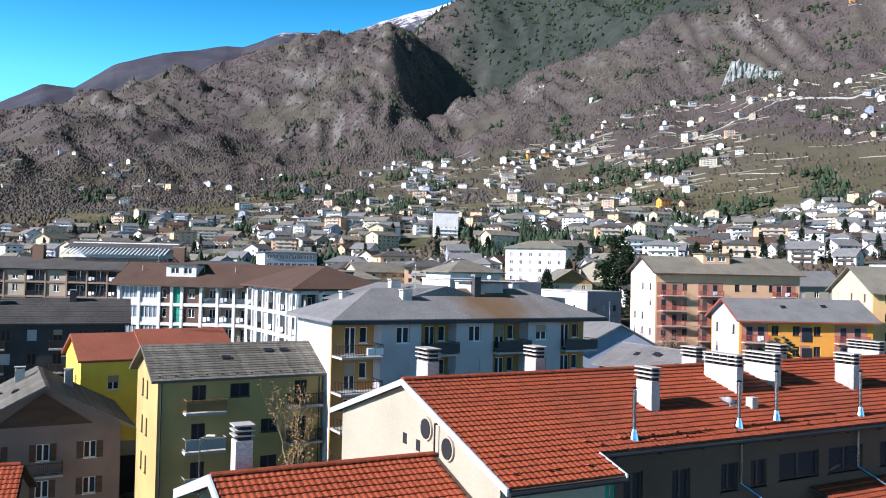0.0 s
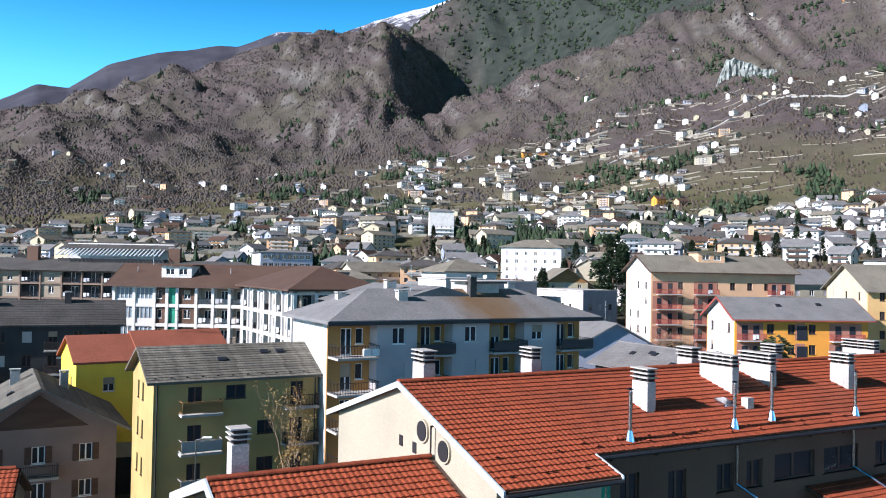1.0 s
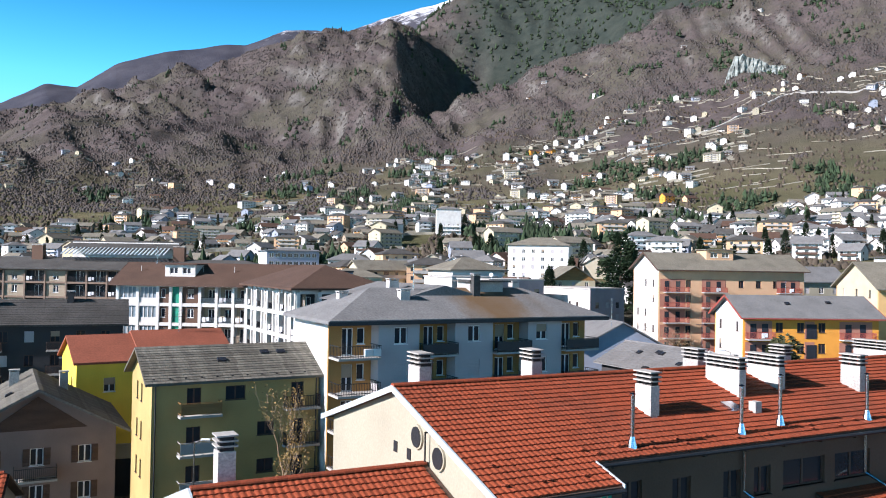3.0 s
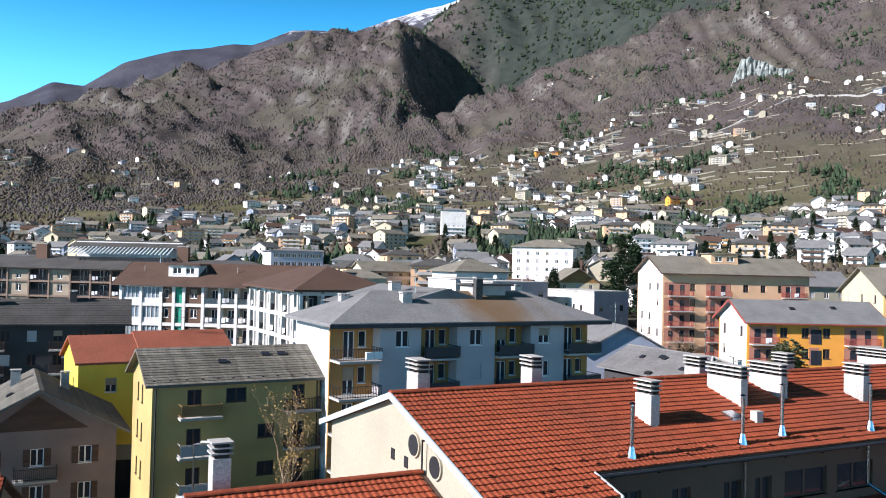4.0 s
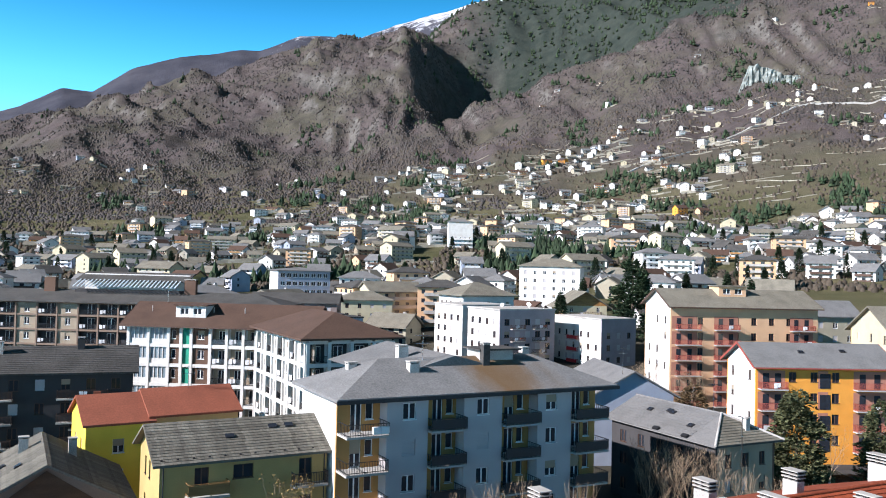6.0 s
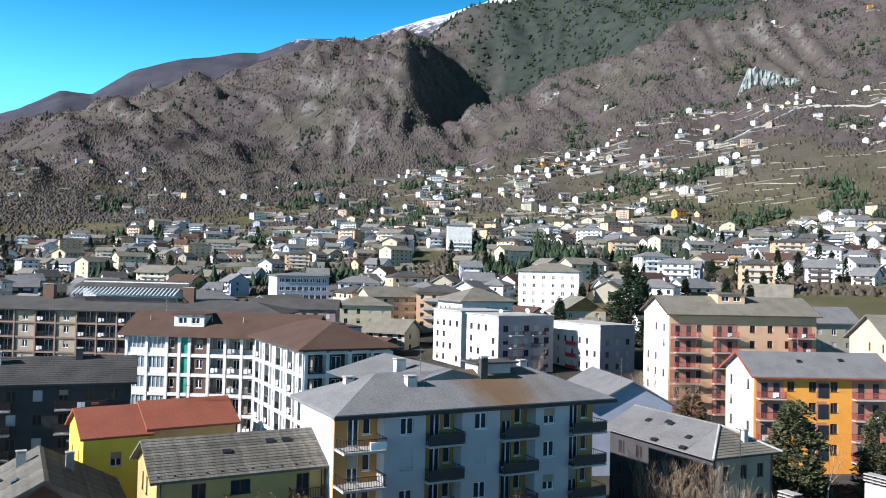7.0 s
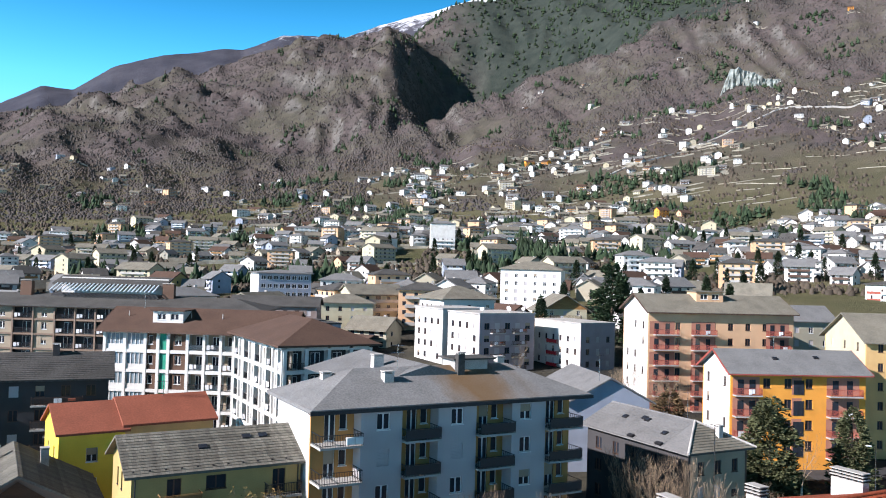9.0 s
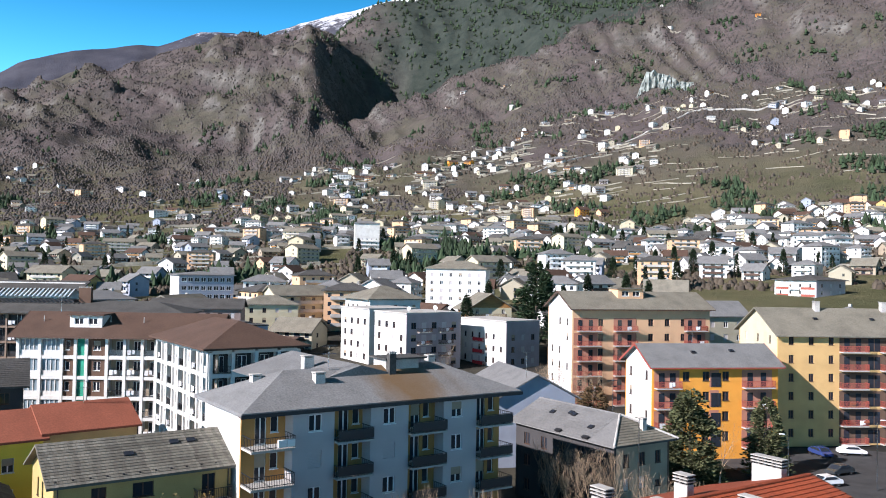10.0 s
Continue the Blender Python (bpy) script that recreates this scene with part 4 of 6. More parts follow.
def grid_facade(b, m, cols, floors, infill, frame_mat="plaster_white", panel_mat="plaster_brown", colw=0.45, slab=0.5, rail="iron", seed=0, loggia_mat=None):
    """A frame of columns and floor bands with glazed, panelled or open bays between them."""
    rnd = random.Random(seed)
    x0, x1 = cols[0], cols[-1]
    for x in cols:
        part("column", shared(("col", colw, floors[0], floors[-1], frame_mat), lambda q: box(q, -colw / 2, colw / 2, -0.12, 0.45, floors[0] - 3, floors[-1]), "column", frame_mat), None, b, at=m @ T3(x, 0, 0))
    for z in floors:
        for a, c in zip(cols, cols[1:]):
            w = c - a - colw
            part("floor_band", shared(("band", round(w, 2), slab, frame_mat), lambda q: box(q, 0, w, -0.06, 1.5, -slab / 2, slab / 2), "floor_band", frame_mat), None, b, at=m @ T3(a + colw / 2, 0, z))
    for i, (a, c) in enumerate(zip(cols, cols[1:])):
        for j, (za, zb) in enumerate(zip(floors, floors[1:])):
            kind = infill[i]
            w, h = c - a - colw, zb - za - slab
            at = m @ T3(a + colw / 2, 0, za + slab / 2)
            key = (round(w, 2), round(h, 2))
            if kind == "glazed":
                pn = part("veranda", shared(("ver", *key, frame_mat), lambda q: panel(q, 0, w, 0, h, 0.18, [(0.04, w - 0.04, h * 0.3, h - 0.1)], y0=0.1), "veranda", frame_mat), None, b, at=at)
                n = max(2, round(w / 0.75))
                part("pane", shared(("verp", *key), lambda q: box(q, 0.03, w - 0.03, 0.2, 0.22, h * 0.3, h - 0.1), "pane", "glass_sky_reflect"), None, pn)
                for k in range(n + 1):
                    part("mullion", shared(("mul", key[1], frame_mat), lambda q: box(q, -0.06, 0.06, 0.1, 0.26, h * 0.3, h - 0.1), "mullion", frame_mat), None, pn, at=T3(0.06 + (w - 0.12) * k / n, 0, 0))
            elif kind in ("panel", "win"):
                ww, hh = min(1.0, w * 0.45), 1.35
                x = w * (0.35 if kind == "panel" else 0.5) - ww / 2
                bm = bmesh.new()
                panel(bm, 0, w, 0, h, 0.2, [(x, x + ww, h - 0.35 - hh, h - 0.35)], None, y0=0.2)
                wl = part("infill_wall", bm, panel_mat, b, at=at)
                add_window(wl, T3(x, 0.2, h - 0.35 - hh), ww, hh, rnd.choice(("plain", "plain", "half")))
            elif kind == "green":
                part("stair_glazing", shared(("green", *key), lambda q: box(q, 0, w, 0.2, 0.26, 0, h), "stair_glazing", "green_cloth"), None, b, at=at)
            else:
                dw = min(1.5, w * 0.5)
                bm = bmesh.new()
                panel(bm, 0, w, 0, h, 0.2, [(w * 0.3, w * 0.3 + dw, 0, 2.1)], None, y0=1.3)
                # back walls go darker so the recess shade sits in their colour
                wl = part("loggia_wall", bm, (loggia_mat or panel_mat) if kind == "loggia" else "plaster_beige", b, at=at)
                add_window(wl, T3(w * 0.3, 1.3, 0), dw, 2.1, "plain")
                def rl(q):
                    for z in (0.1, 0.9):
                        box(q, 0, w, 0.0, 0.05, z, z + 0.06)
                    for k in range(int(w / 0.16)):
                        box(q, 0.08 + 0.16 * k, 0.12 + 0.16 * k, 0.0, 0.04, 0.1, 0.95)
                rr = part("railing", shared(("lrail", *key, rail), rl, "railing", rail), None, b, at=at)
                if kind == "open" and rnd.random() < 0.6:
                    part("parapet", shared(("parap", *key, frame_mat), lambda q: box(q, 0, w, 0.06, 0.16, 0, 0.95), "parapet", frame_mat), None, rr)
                if rnd.random() < 0.6:
                    part("laundry", shared(("laundry", rnd.randint(0, 2)), lambda q: (box(q, 0.2, 0.75, -0.06, -0.02, 0.2, 0.95), box(q, 0.9, 1.3, -0.06, -0.02, 0.35, 0.95)) and None, "laundry", "cloth"), None, rr)


def flat_dormer(b, x, y, z, w, d, h, mat="plaster_white", roof="tile_brown"):
    bm = bmesh.new()
    panel(bm, x, x + w, z, z + h, 0.2, [(x + w * 0.15, x + w * 0.42, z + h * 0.35, z + h * 0.8), (x + w * 0.58, x + w * 0.85, z + h * 0.35, z + h * 0.8)], None, y0=y)
    box(bm, x, x + 0.2, y + 0.202, y + d, z, z + h)
    box(bm, x + w - 0.2, x + w, y + 0.202, y + d, z, z + h)
    o = part("dormer", bm, mat, b)
    for k in (0.15, 0.58):
        add_window(o, T3(x + w * k, y, z + h * 0.35), w * 0.27, h * 0.45)
    bm = bmesh.new()
    box(bm, x - 0.35, x + w + 0.35, y - 0.4, y + d, z + h + 0.002, z + h + 0.2)
    part("dormer_roof", bm, roof, o)


def brown_roof_block():
    fl = [2.0, 5.0, 8.0, 11.0, 14.0, 17.0]
    W, D, H = 20.6, 12, 17.3
    b = thing("apartment_house", "white framed apartment block with glazed verandas and brown tile roof", "building", place(-50.3, 128.6, 0, -4))
    grid_facade(b, Matrix.Identity(4), [0.2, 3.4, 6.6, 8.6, 10.2, 13.2, 15.8, 18.4, 20.4], fl, ["glazed", "glazed", "panel", "green", "win", "open", "open", "open"], seed=2, rail="iron")
    bm = bmesh.new()
    box(bm, 0.3, W, 1.52, D, -3, H - 0.1)
    part("body", bm, "plaster_white", b)
    gable_roof(b, W + 8, D, H, 2.9, 0.9, 0.9, "tile_brown", fascia="wood_dark")
    flat_dormer(b, 7.0, 1.6, H + 0.7, 4.8, 4.2, 2.1)
    for x in (2.5, 12.5, 17.5):
        bm = bmesh.new()
        tube(bm, (x, 3.2, H + 1.2), (x, 3.2, H + 2.6), 0.08, 0.06, 6)
        part("vent_pipe", bm, "mortar", b)
    c = thing("apartment_house", "white apartment wing with recessed bays coloured shade-dark and brown hip roof", "building", place(-29.4, 125.6, 0, -60.5))
    W2, D2 = 22.0, 12.5
    grid_facade(c, Matrix.Identity(4), [0.2, 2.6, 5.0, 7.6, 10.2, 12.8, 15.4, 18.0, 20.2, 21.8], fl, ["open", "win", "open", "win", "open", "win", "open", "win", "open"], panel_mat="plaster_white", seed=4)
    # near-black loggia backs: the bays' shade put into the plaster
    grid_facade(c, side_matrix("right", W2, D2), [0.3, 3.2, 6.3, 9.4, 12.2], fl, ["loggia"] * 4, panel_mat="plaster_dark_shadow", seed=5)
    bm = bmesh.new()
    box(bm, 0.2, W2 - 1.52, 1.52, D2, -3, H - 0.1)
    part("body", bm, "plaster_white", c)
    hip_roof(c, W2, D2, H, 2.95, 1.0, "tile_brown")
    for x, y in ((4.0, 9.5), (10.0, 9.5)):
        flat_dormer(c, x, y - 1, H + 0.3, 3.2, 3.0, 1.9, "plaster_blue", "slate_dark")


brown_roof_block()


def long_block():
    """Long brown apartment slab with a roof terrace pergola."""
    b = thing("apartment_house", "long brown apartment slab with cluttered balconies and dark roof", "building", place(-104, 159, 2, -1))
    fl = [0.2, 3.0, 5.8, 8.6, 11.4, 14.2, 16.6]
    cols, kinds, x = [0.2], [], 0.2
    for k in range(18):
        w, kind = ((3.9, "loggia"), (4.1, "win"))[k % 2] if k < 9 else (3.9, "loggia")
        x += w
        cols.append(x)
        kinds.append(kind)
    W, D, H = x + 0.2, 13, 16.7
    # loggia walls and body hold the recesses' shade as near-black colour
    grid_facade(b, Matrix.Identity(4), cols, fl, kinds, frame_mat="brick_brown", panel_mat="plaster_beige", colw=0.3, slab=0.35, seed=8, loggia_mat="plaster_dark_shadow")
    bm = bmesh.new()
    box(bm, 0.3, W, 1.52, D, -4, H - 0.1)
    part("body", bm, "plaster_dark_shadow", b)
    hip_roof(b, W, D, H, 2.0, 0.9, "slate_dark")
    for cx in (24, 52):
        chimney(b, cx, 5.5, H + 1.2, H + 4.6, 2.2, 1.2, "plaster_brown", cap=1)
    bm = bmesh.new()
    box(bm, 29, 50, 5.0, 9.0, H + 0.8, H + 2.4)
    t = part("roof_terrace", bm, "plaster_dark_shadow", b)
    for i in range(26):
        part("pergola_slat", shared("pslat", lambda q: box(q, 0, 0.25, -1.8, 1.8, 0, 0.14), "pergola_slat", "fascia"), None, t, at=T3(29.5 + 0.8 * i, 4.6, H + 3.6) @ pose(0, 0, 0, 22, 0, 0))
    bm = bmesh.new()
    prism(bm, ((28.5, 6.2, H + 4.1), (51, 6.2, H + 4.1), (51, 11, H + 5.6), (28.5, 11, H + 5.6)), (0, 0, 0.25))
    part("upper_roof", bm, "slate_dark", b)
    bm = bmesh.new()
    box(bm, 29, 50.5, 9.2, 11, H + 0.5, H + 5.5)
    part("upper_wall", bm, "plaster_white", b)
    for k, z in ((14.5, 2.6), (34.5, 2.8)):
        bm = bmesh.new()
        prism(bm, ((k, -0.2, z), (k + 2.6, -0.2, z), (k + 2.6, -1.4, z - 0.9), (k, -1.4, z - 0.9)), (0, 0, 0.04))
        part("awning", bm, "green_cloth", b, "bright green awning")


long_block()


def cover(b, W, D, H, rise, eave, verge, axis, mat, w, course, seed):
    """Lays slab courses over a gable roof."""
    roof = next(o for o in b.children if o.name.startswith("roof"))
    B = D if axis == "x" else W
    sl = rise / (B / 2)
    L = (B / 2 + eave) * math.hypot(1, sl)
    n = int(L / course)
    z = H + rise + 0.226
    if axis == "x":
        frames = (plane_frame((-verge, D / 2, z), (1, 0, 0), (0, -1, -sl)),)
        run = W + 2 * verge
    else:
        frames = (plane_frame((W / 2, D + verge, z), (0, -1, 0), (-1, 0, -sl)), plane_frame((W / 2, -verge, z), (0, 1, 0), (1, 0, -sl)))
        run = D + 2 * verge
    for k, fm in enumerate(frames):
        slab_courses(roof, fm, run, n, w, L / n, mat, seed + k)
    return roof, frames


def skylights(roof, fm, spots, mat="glass"):
    for x, d in spots:
        bm = bmesh.new()
        box(bm, x, x + 0.75, -d - 0.6, -d, 0.03, 0.17, fm)
        f = part("skylight", bm, "iron", roof)
        bm = bmesh.new()
        box(bm, x + 0.07, x + 0.68, -d - 0.53, -d - 0.07, 0.165, 0.185, fm)
        part("pane", bm, mat, f)


hr, hf = cover(hh, 12, 12, 6.9, 3.2, 1.0, 1.2, "y", "tile_grey", 0.4, 0.36, 11)
skylights(hr, hf[0], ((9.0, 2.0), (6.0, 3.4)))
chimney(hh, 4.4, 9.0, 8.6, 10.6, 0.8, 0.6, cap=1)
chimney(hh, 8.4, 8.0, 8.6, 10.4, 0.7, 0.7, cap=1)
gb = bmesh.new()
prism(gb, ((2.2, -0.03, 6.9), (9.8, -0.03, 6.9), (6, -0.03, 9.6)), (0, -0.04, 0))
part("gable_cladding", gb, "wood_dark", hh, "dark brown board cladding in the gable")
lr, lf = cover(ld, 22, 9, 12.6, 2.6, 0.7, 0.7, "x", "slate_dark", 0.55, 0.4, 21)
chimney(ld, 15.5, 4.0, 14.0, 16.4, 0.8, 0.7, "plaster_dark_shadow", cap=1)
chimney(ld, 6.0, 3.2, 13.8, 16.0, 0.8, 0.7, cap=1)
for z in (8.4, 5.4):
    add_balcony(ld, T3(14.5, 0, z), 3.2, 1.1, "iron")


def half_hip_roof(b, W, D, H, rise, e, xr):
    """Roof with a gable at the far end and a hip at the near end; xr: where the ridge stops."""
    sl = rise / (D / 2)
    ez, rz = H - sl * e, H + rise
    far, near, ridge_a, ridge_b = -e, W + e, Vector((-e, D / 2, rz)), Vector((xr, D / 2, rz))
    bm = bmesh.new()
    prism(bm, ((far, -e, ez), (near, -e, ez), ridge_b, ridge_a), (0, 0, 0.18))
    roof = part("roof", bm, "slate", b)
    bm = bmesh.new()
    prism(bm, (ridge_a, ridge_b, (near, D + e, ez), (far, D + e, ez)), (0, 0, 0.18))
    part("rear_slope", bm, "slate", roof)
    bm = bmesh.new()
    prism(bm, ((near, -e, ez), (near, D + e, ez), ridge_b), (0, 0, 0.17))
    part("hip_end", bm, "slate_dark", roof)
    bm = bmesh.new()
    prism(bm, ((0.02, 0, H - 0.01), (0.02, D, H - 0.01), (0.02, D / 2, rz - 0.05)), (0.3, 0, 0))
    part("gable", bm, "plaster_brown", b)
    fm = plane_frame((far, D / 2, rz + 0.185), (1, 0, 0), (0, -1, -sl))
    L = (D / 2 + e) * math.hypot(1, sl)
    slab_courses(roof, fm, xr - far, 11, 0.6, L / 11, "slate", 31)
    # broad stone courses on the hip end
    hw, hs_ = D / 2 + e, (rz - ez) / (near - xr)
    for k in range(12):
        t0, t1 = k / 12, (k + 1) / 12
        x0, x1 = near + (xr - near) * t0, near + (xr - near) * t1
        w1 = hw * (1 - t0)
        bm = bmesh.new()
        za, zb = ez + (near - x0) * hs_, ez + (near - x1) * hs_
        prism(bm, ((x0, D / 2 - w1, za + 0.24), (x0, D / 2 + w1, za + 0.24), (x1, D / 2 + hw * (1 - t1), zb + 0.18), (x1, D / 2 - hw * (1 - t1), zb + 0.18)), (0, 0, -0.05))
        part("slab_course", bm, "slate_warm", roof)
    for ya in (-e, D + e):
        bm = bmesh.new()
        tube(bm, (near, ya, ez + 0.24), ridge_b + Vector((0, 0, 0.24)), 0.13, 0.13, 8)
        part("hip_cap", bm, "mortar", roof)
    bm = bmesh.new()
    tube(bm, ridge_a + Vector((0, 0, 0.2)), ridge_b + Vector((0, 0, 0.2)), 0.12, 0.12, 8)
    part("ridge_cap", bm, "slate", roof)
    skylights(roof, fm, ((4.6, 1.9), (7.4, 1.3), (8.1, 1.5), (12.4, 3.0)))
    for x in (8.8, 13.4):
        bm = bmesh.new()
        box(bm, x, x + 0.9, -L + 0.05, -L + 0.5, 0.04, 0.28, fm)
        part("roof_hatch", bm, "iron", roof)
    chimney(b, 15.9, 5.6, 9.6, 11.3, 0.6, 0.6, cap=1)


half_hip_roof(dd, 17.1, 8.6, 9.3, 2.1, 0.7, 13.6)
flat_dormer(pp, 11.6, 3.4, 21.3, 5.8, 4.4, 2.3, "plaster_salmon", "slate_warm")
skylights(next(o for o in oo.children if o.name.startswith("roof")), plane_frame((0, 5, 17.05), (1, 0, 0), (0, -1, -0.52)), ((7.5, 2.4), (14.0, 2.0)))
skylights(next(o for o in ee.children if o.name.startswith("roof")), plane_frame((0, 7.25, 22.44), (1, 0, 0), (0, -1, -0.524)), ((8.0, 3.6), (18.0, 3.6), (27.0, 3.4)))
for x in (10.0, 22.0):
    chimney(ee, x, 6.5, 20.9, 23.4, 0.9, 0.8, cap=1)
for zt in (3, 6, 9):
    add_balcony(wb, side_matrix("left", 11, 19) @ T3(6.0, 0, zt - 2.3), 4.2, 0.7, "iron_red", panel_mat="red_paint")


# ---- red tiled houses in the foreground ----
RED_TH = 28.0
COURSE, TILE_W = 0.352, 0.225


def tile_verts():
    prof = ((0.0, 0.0), (0.05, 0.014), (0.10, 0.020), (0.15, 0.013), (0.19, 0.002), (TILE_W, 0.0))
    v = []
    for s, lift in ((0.0, 0.0), (COURSE + 0.03, 0.05)):
        for x, h in prof:
            v.append((x, s, h + lift))
    for x, h in prof:
        v.append((x, COURSE + 0.03, 0.004))
    n = len(prof)
    f = [(i, i + 1, n + i + 1, n + i) for i in range(n - 1)] + [(n + i, n + i + 1, 2 * n + i + 1, 2 * n + i) for i in range(n - 1)]
    v = np.array(v)
    v[:, 1] *= -1
    return v, [tuple(reversed(q)) for q in f]


TV, TF = tile_verts()
tile_mesh = bpy.data.meshes.new("roof_tile")
tile_mesh.from_pydata(TV.tolist(), [], TF)
tile_mesh.materials.append(M["tile_red"])


def slope_matrix(x, y, z, slope, toward=-1):
    """Roof plane frame: x along the eaves, y up the slope, z out of it."""
    a = math.atan(slope)
    S = Vector((0, toward * math.cos(a), -math.sin(a)))
    X, S = Vector((-toward, 0, 0)), -S
    N = Vector((0, toward * math.sin(a), math.cos(a)))
    return Matrix(((X.x, S.x, N.x, x), (X.y, S.y, N.y, y), (X.z, S.z, N.z, z), (0, 0, 0, 1)))


def lay_tiles(parent, frame_m, cells, single):
    """cells: (column, course) pairs; those in single become pieces of their own, the rest one mesh."""
    rnd = random.Random(17)
    vs, fs = [], []
    for c, r in cells:
        jit = (rnd.uniform(-0.008, 0.008), rnd.uniform(-0.012, 0.012), rnd.uniform(0, 0.008))
        if (c, r) in single:
            part("roof_tile", tile_mesh, None, parent, at=frame_m @ T3(c * TILE_W + jit[0], -r * COURSE + jit[1], jit[2]))
        else:
            fs += [[i + len(vs) for i in f] for f in TF]
            vs += [tuple(v) for v in TV + (c * TILE_W + jit[0], -r * COURSE + jit[1], jit[2])]
    me = bpy.data.meshes.new("roof_tiles")
    me.from_pydata([tuple(frame_m @ Vector(v)) for v in vs], [], fs)
    me.materials.append(M["tile_red"])
    tagged(part("roof_tiles", me, None, parent, "rows of weathered red clay tiles"), kind="stuff")


def ridge_tiles(parent, x0, x1, z, y=0.0):
    def cap(bm):
        k = 6
        ring = [[bm.verts.new((xx, rr * math.cos(math.pi * i / k), 0.75 * rr * math.sin(math.pi * i / k) + 0.02)) for i in range(k + 1)] for xx, rr in ((0, 0.15), (0.4, 0.125))]
        for i in range(k):
            bm.faces.new((ring[0][i], ring[0][i + 1], ring[1][i + 1], ring[1][i]))
        bm.faces.new(ring[0])
    me = shared("ridge_cap", cap, "ridge_tile", "tile_red")
    n = int((x1 - x0) / 0.37)
    for i in range(n):
        part("ridge_tile", me, None, parent, at=T3(x0 + 0.37 * i, y, z) @ pose(0, 0, 0, 0, -2, 0))


def slab_chimney(name, parent, x, y, w, d, z0, z1, label):
    """Plastered chimney with two slotted slab courses on top."""
    bm = bmesh.new()
    box(bm, x - w / 2, x + w / 2, y - d / 2, y + d / 2, z0, z1)
    bmesh.ops.bevel(bm, geom=bm.edges, offset=0.02, segments=1, affect="EDGES")
    ob = part(name, bm, "mortar", parent, label)
    for k in range(3):
        zz = z1 + 0.02 + k * 0.17
        bm = bmesh.new()
        box(bm, x - w / 2 - 0.05, x + w / 2 + 0.05, y - d / 2 - 0.05, y + d / 2 + 0.05, zz + 0.115, zz + 0.165)
        part("cap_slab", bm, "concrete", ob)
        bm = bmesh.new()
        n = max(2, int(d / 0.45))
        for i in range(n + 1):
            yy = y - d / 2 + 0.08 + (d - 0.16) * i / n
            box(bm, x - w / 2 + 0.07, x + w / 2 - 0.07, yy - 0.07, yy + 0.07, zz - 0.01, zz + 0.12)
        # sooty piers, near-black so the slots' shade is in their colour
        part("cap_pier", bm, "soot_shadow", ob)
    return ob


def flue(parent, x, y, z0, h):
    bm = bmesh.new()
    tube(bm, (x, y, z0 - 0.1), (x, y, z0 + h), 0.075, 0.075, 10)
    ob = part("flue_pipe", bm, "steel", parent, "shiny stainless steel flue pipe")
    bm = bmesh.new()
    tube(bm, (x, y, z0 - 0.05), (x, y, z0 + 0.35), 0.19, 0.09, 10)
    part("flashing", bm, "steel", ob)
    bm = bmesh.new()
    tube(bm, (x, y, z0 + h + 0.06), (x, y, z0 + h + 0.12), 0.13, 0.02, 10)
    tube(bm, (x, y, z0 + h - 0.02), (x, y, z0 + h + 0.06), 0.03, 0.03, 6)
    part("cowl", bm, "steel", ob)


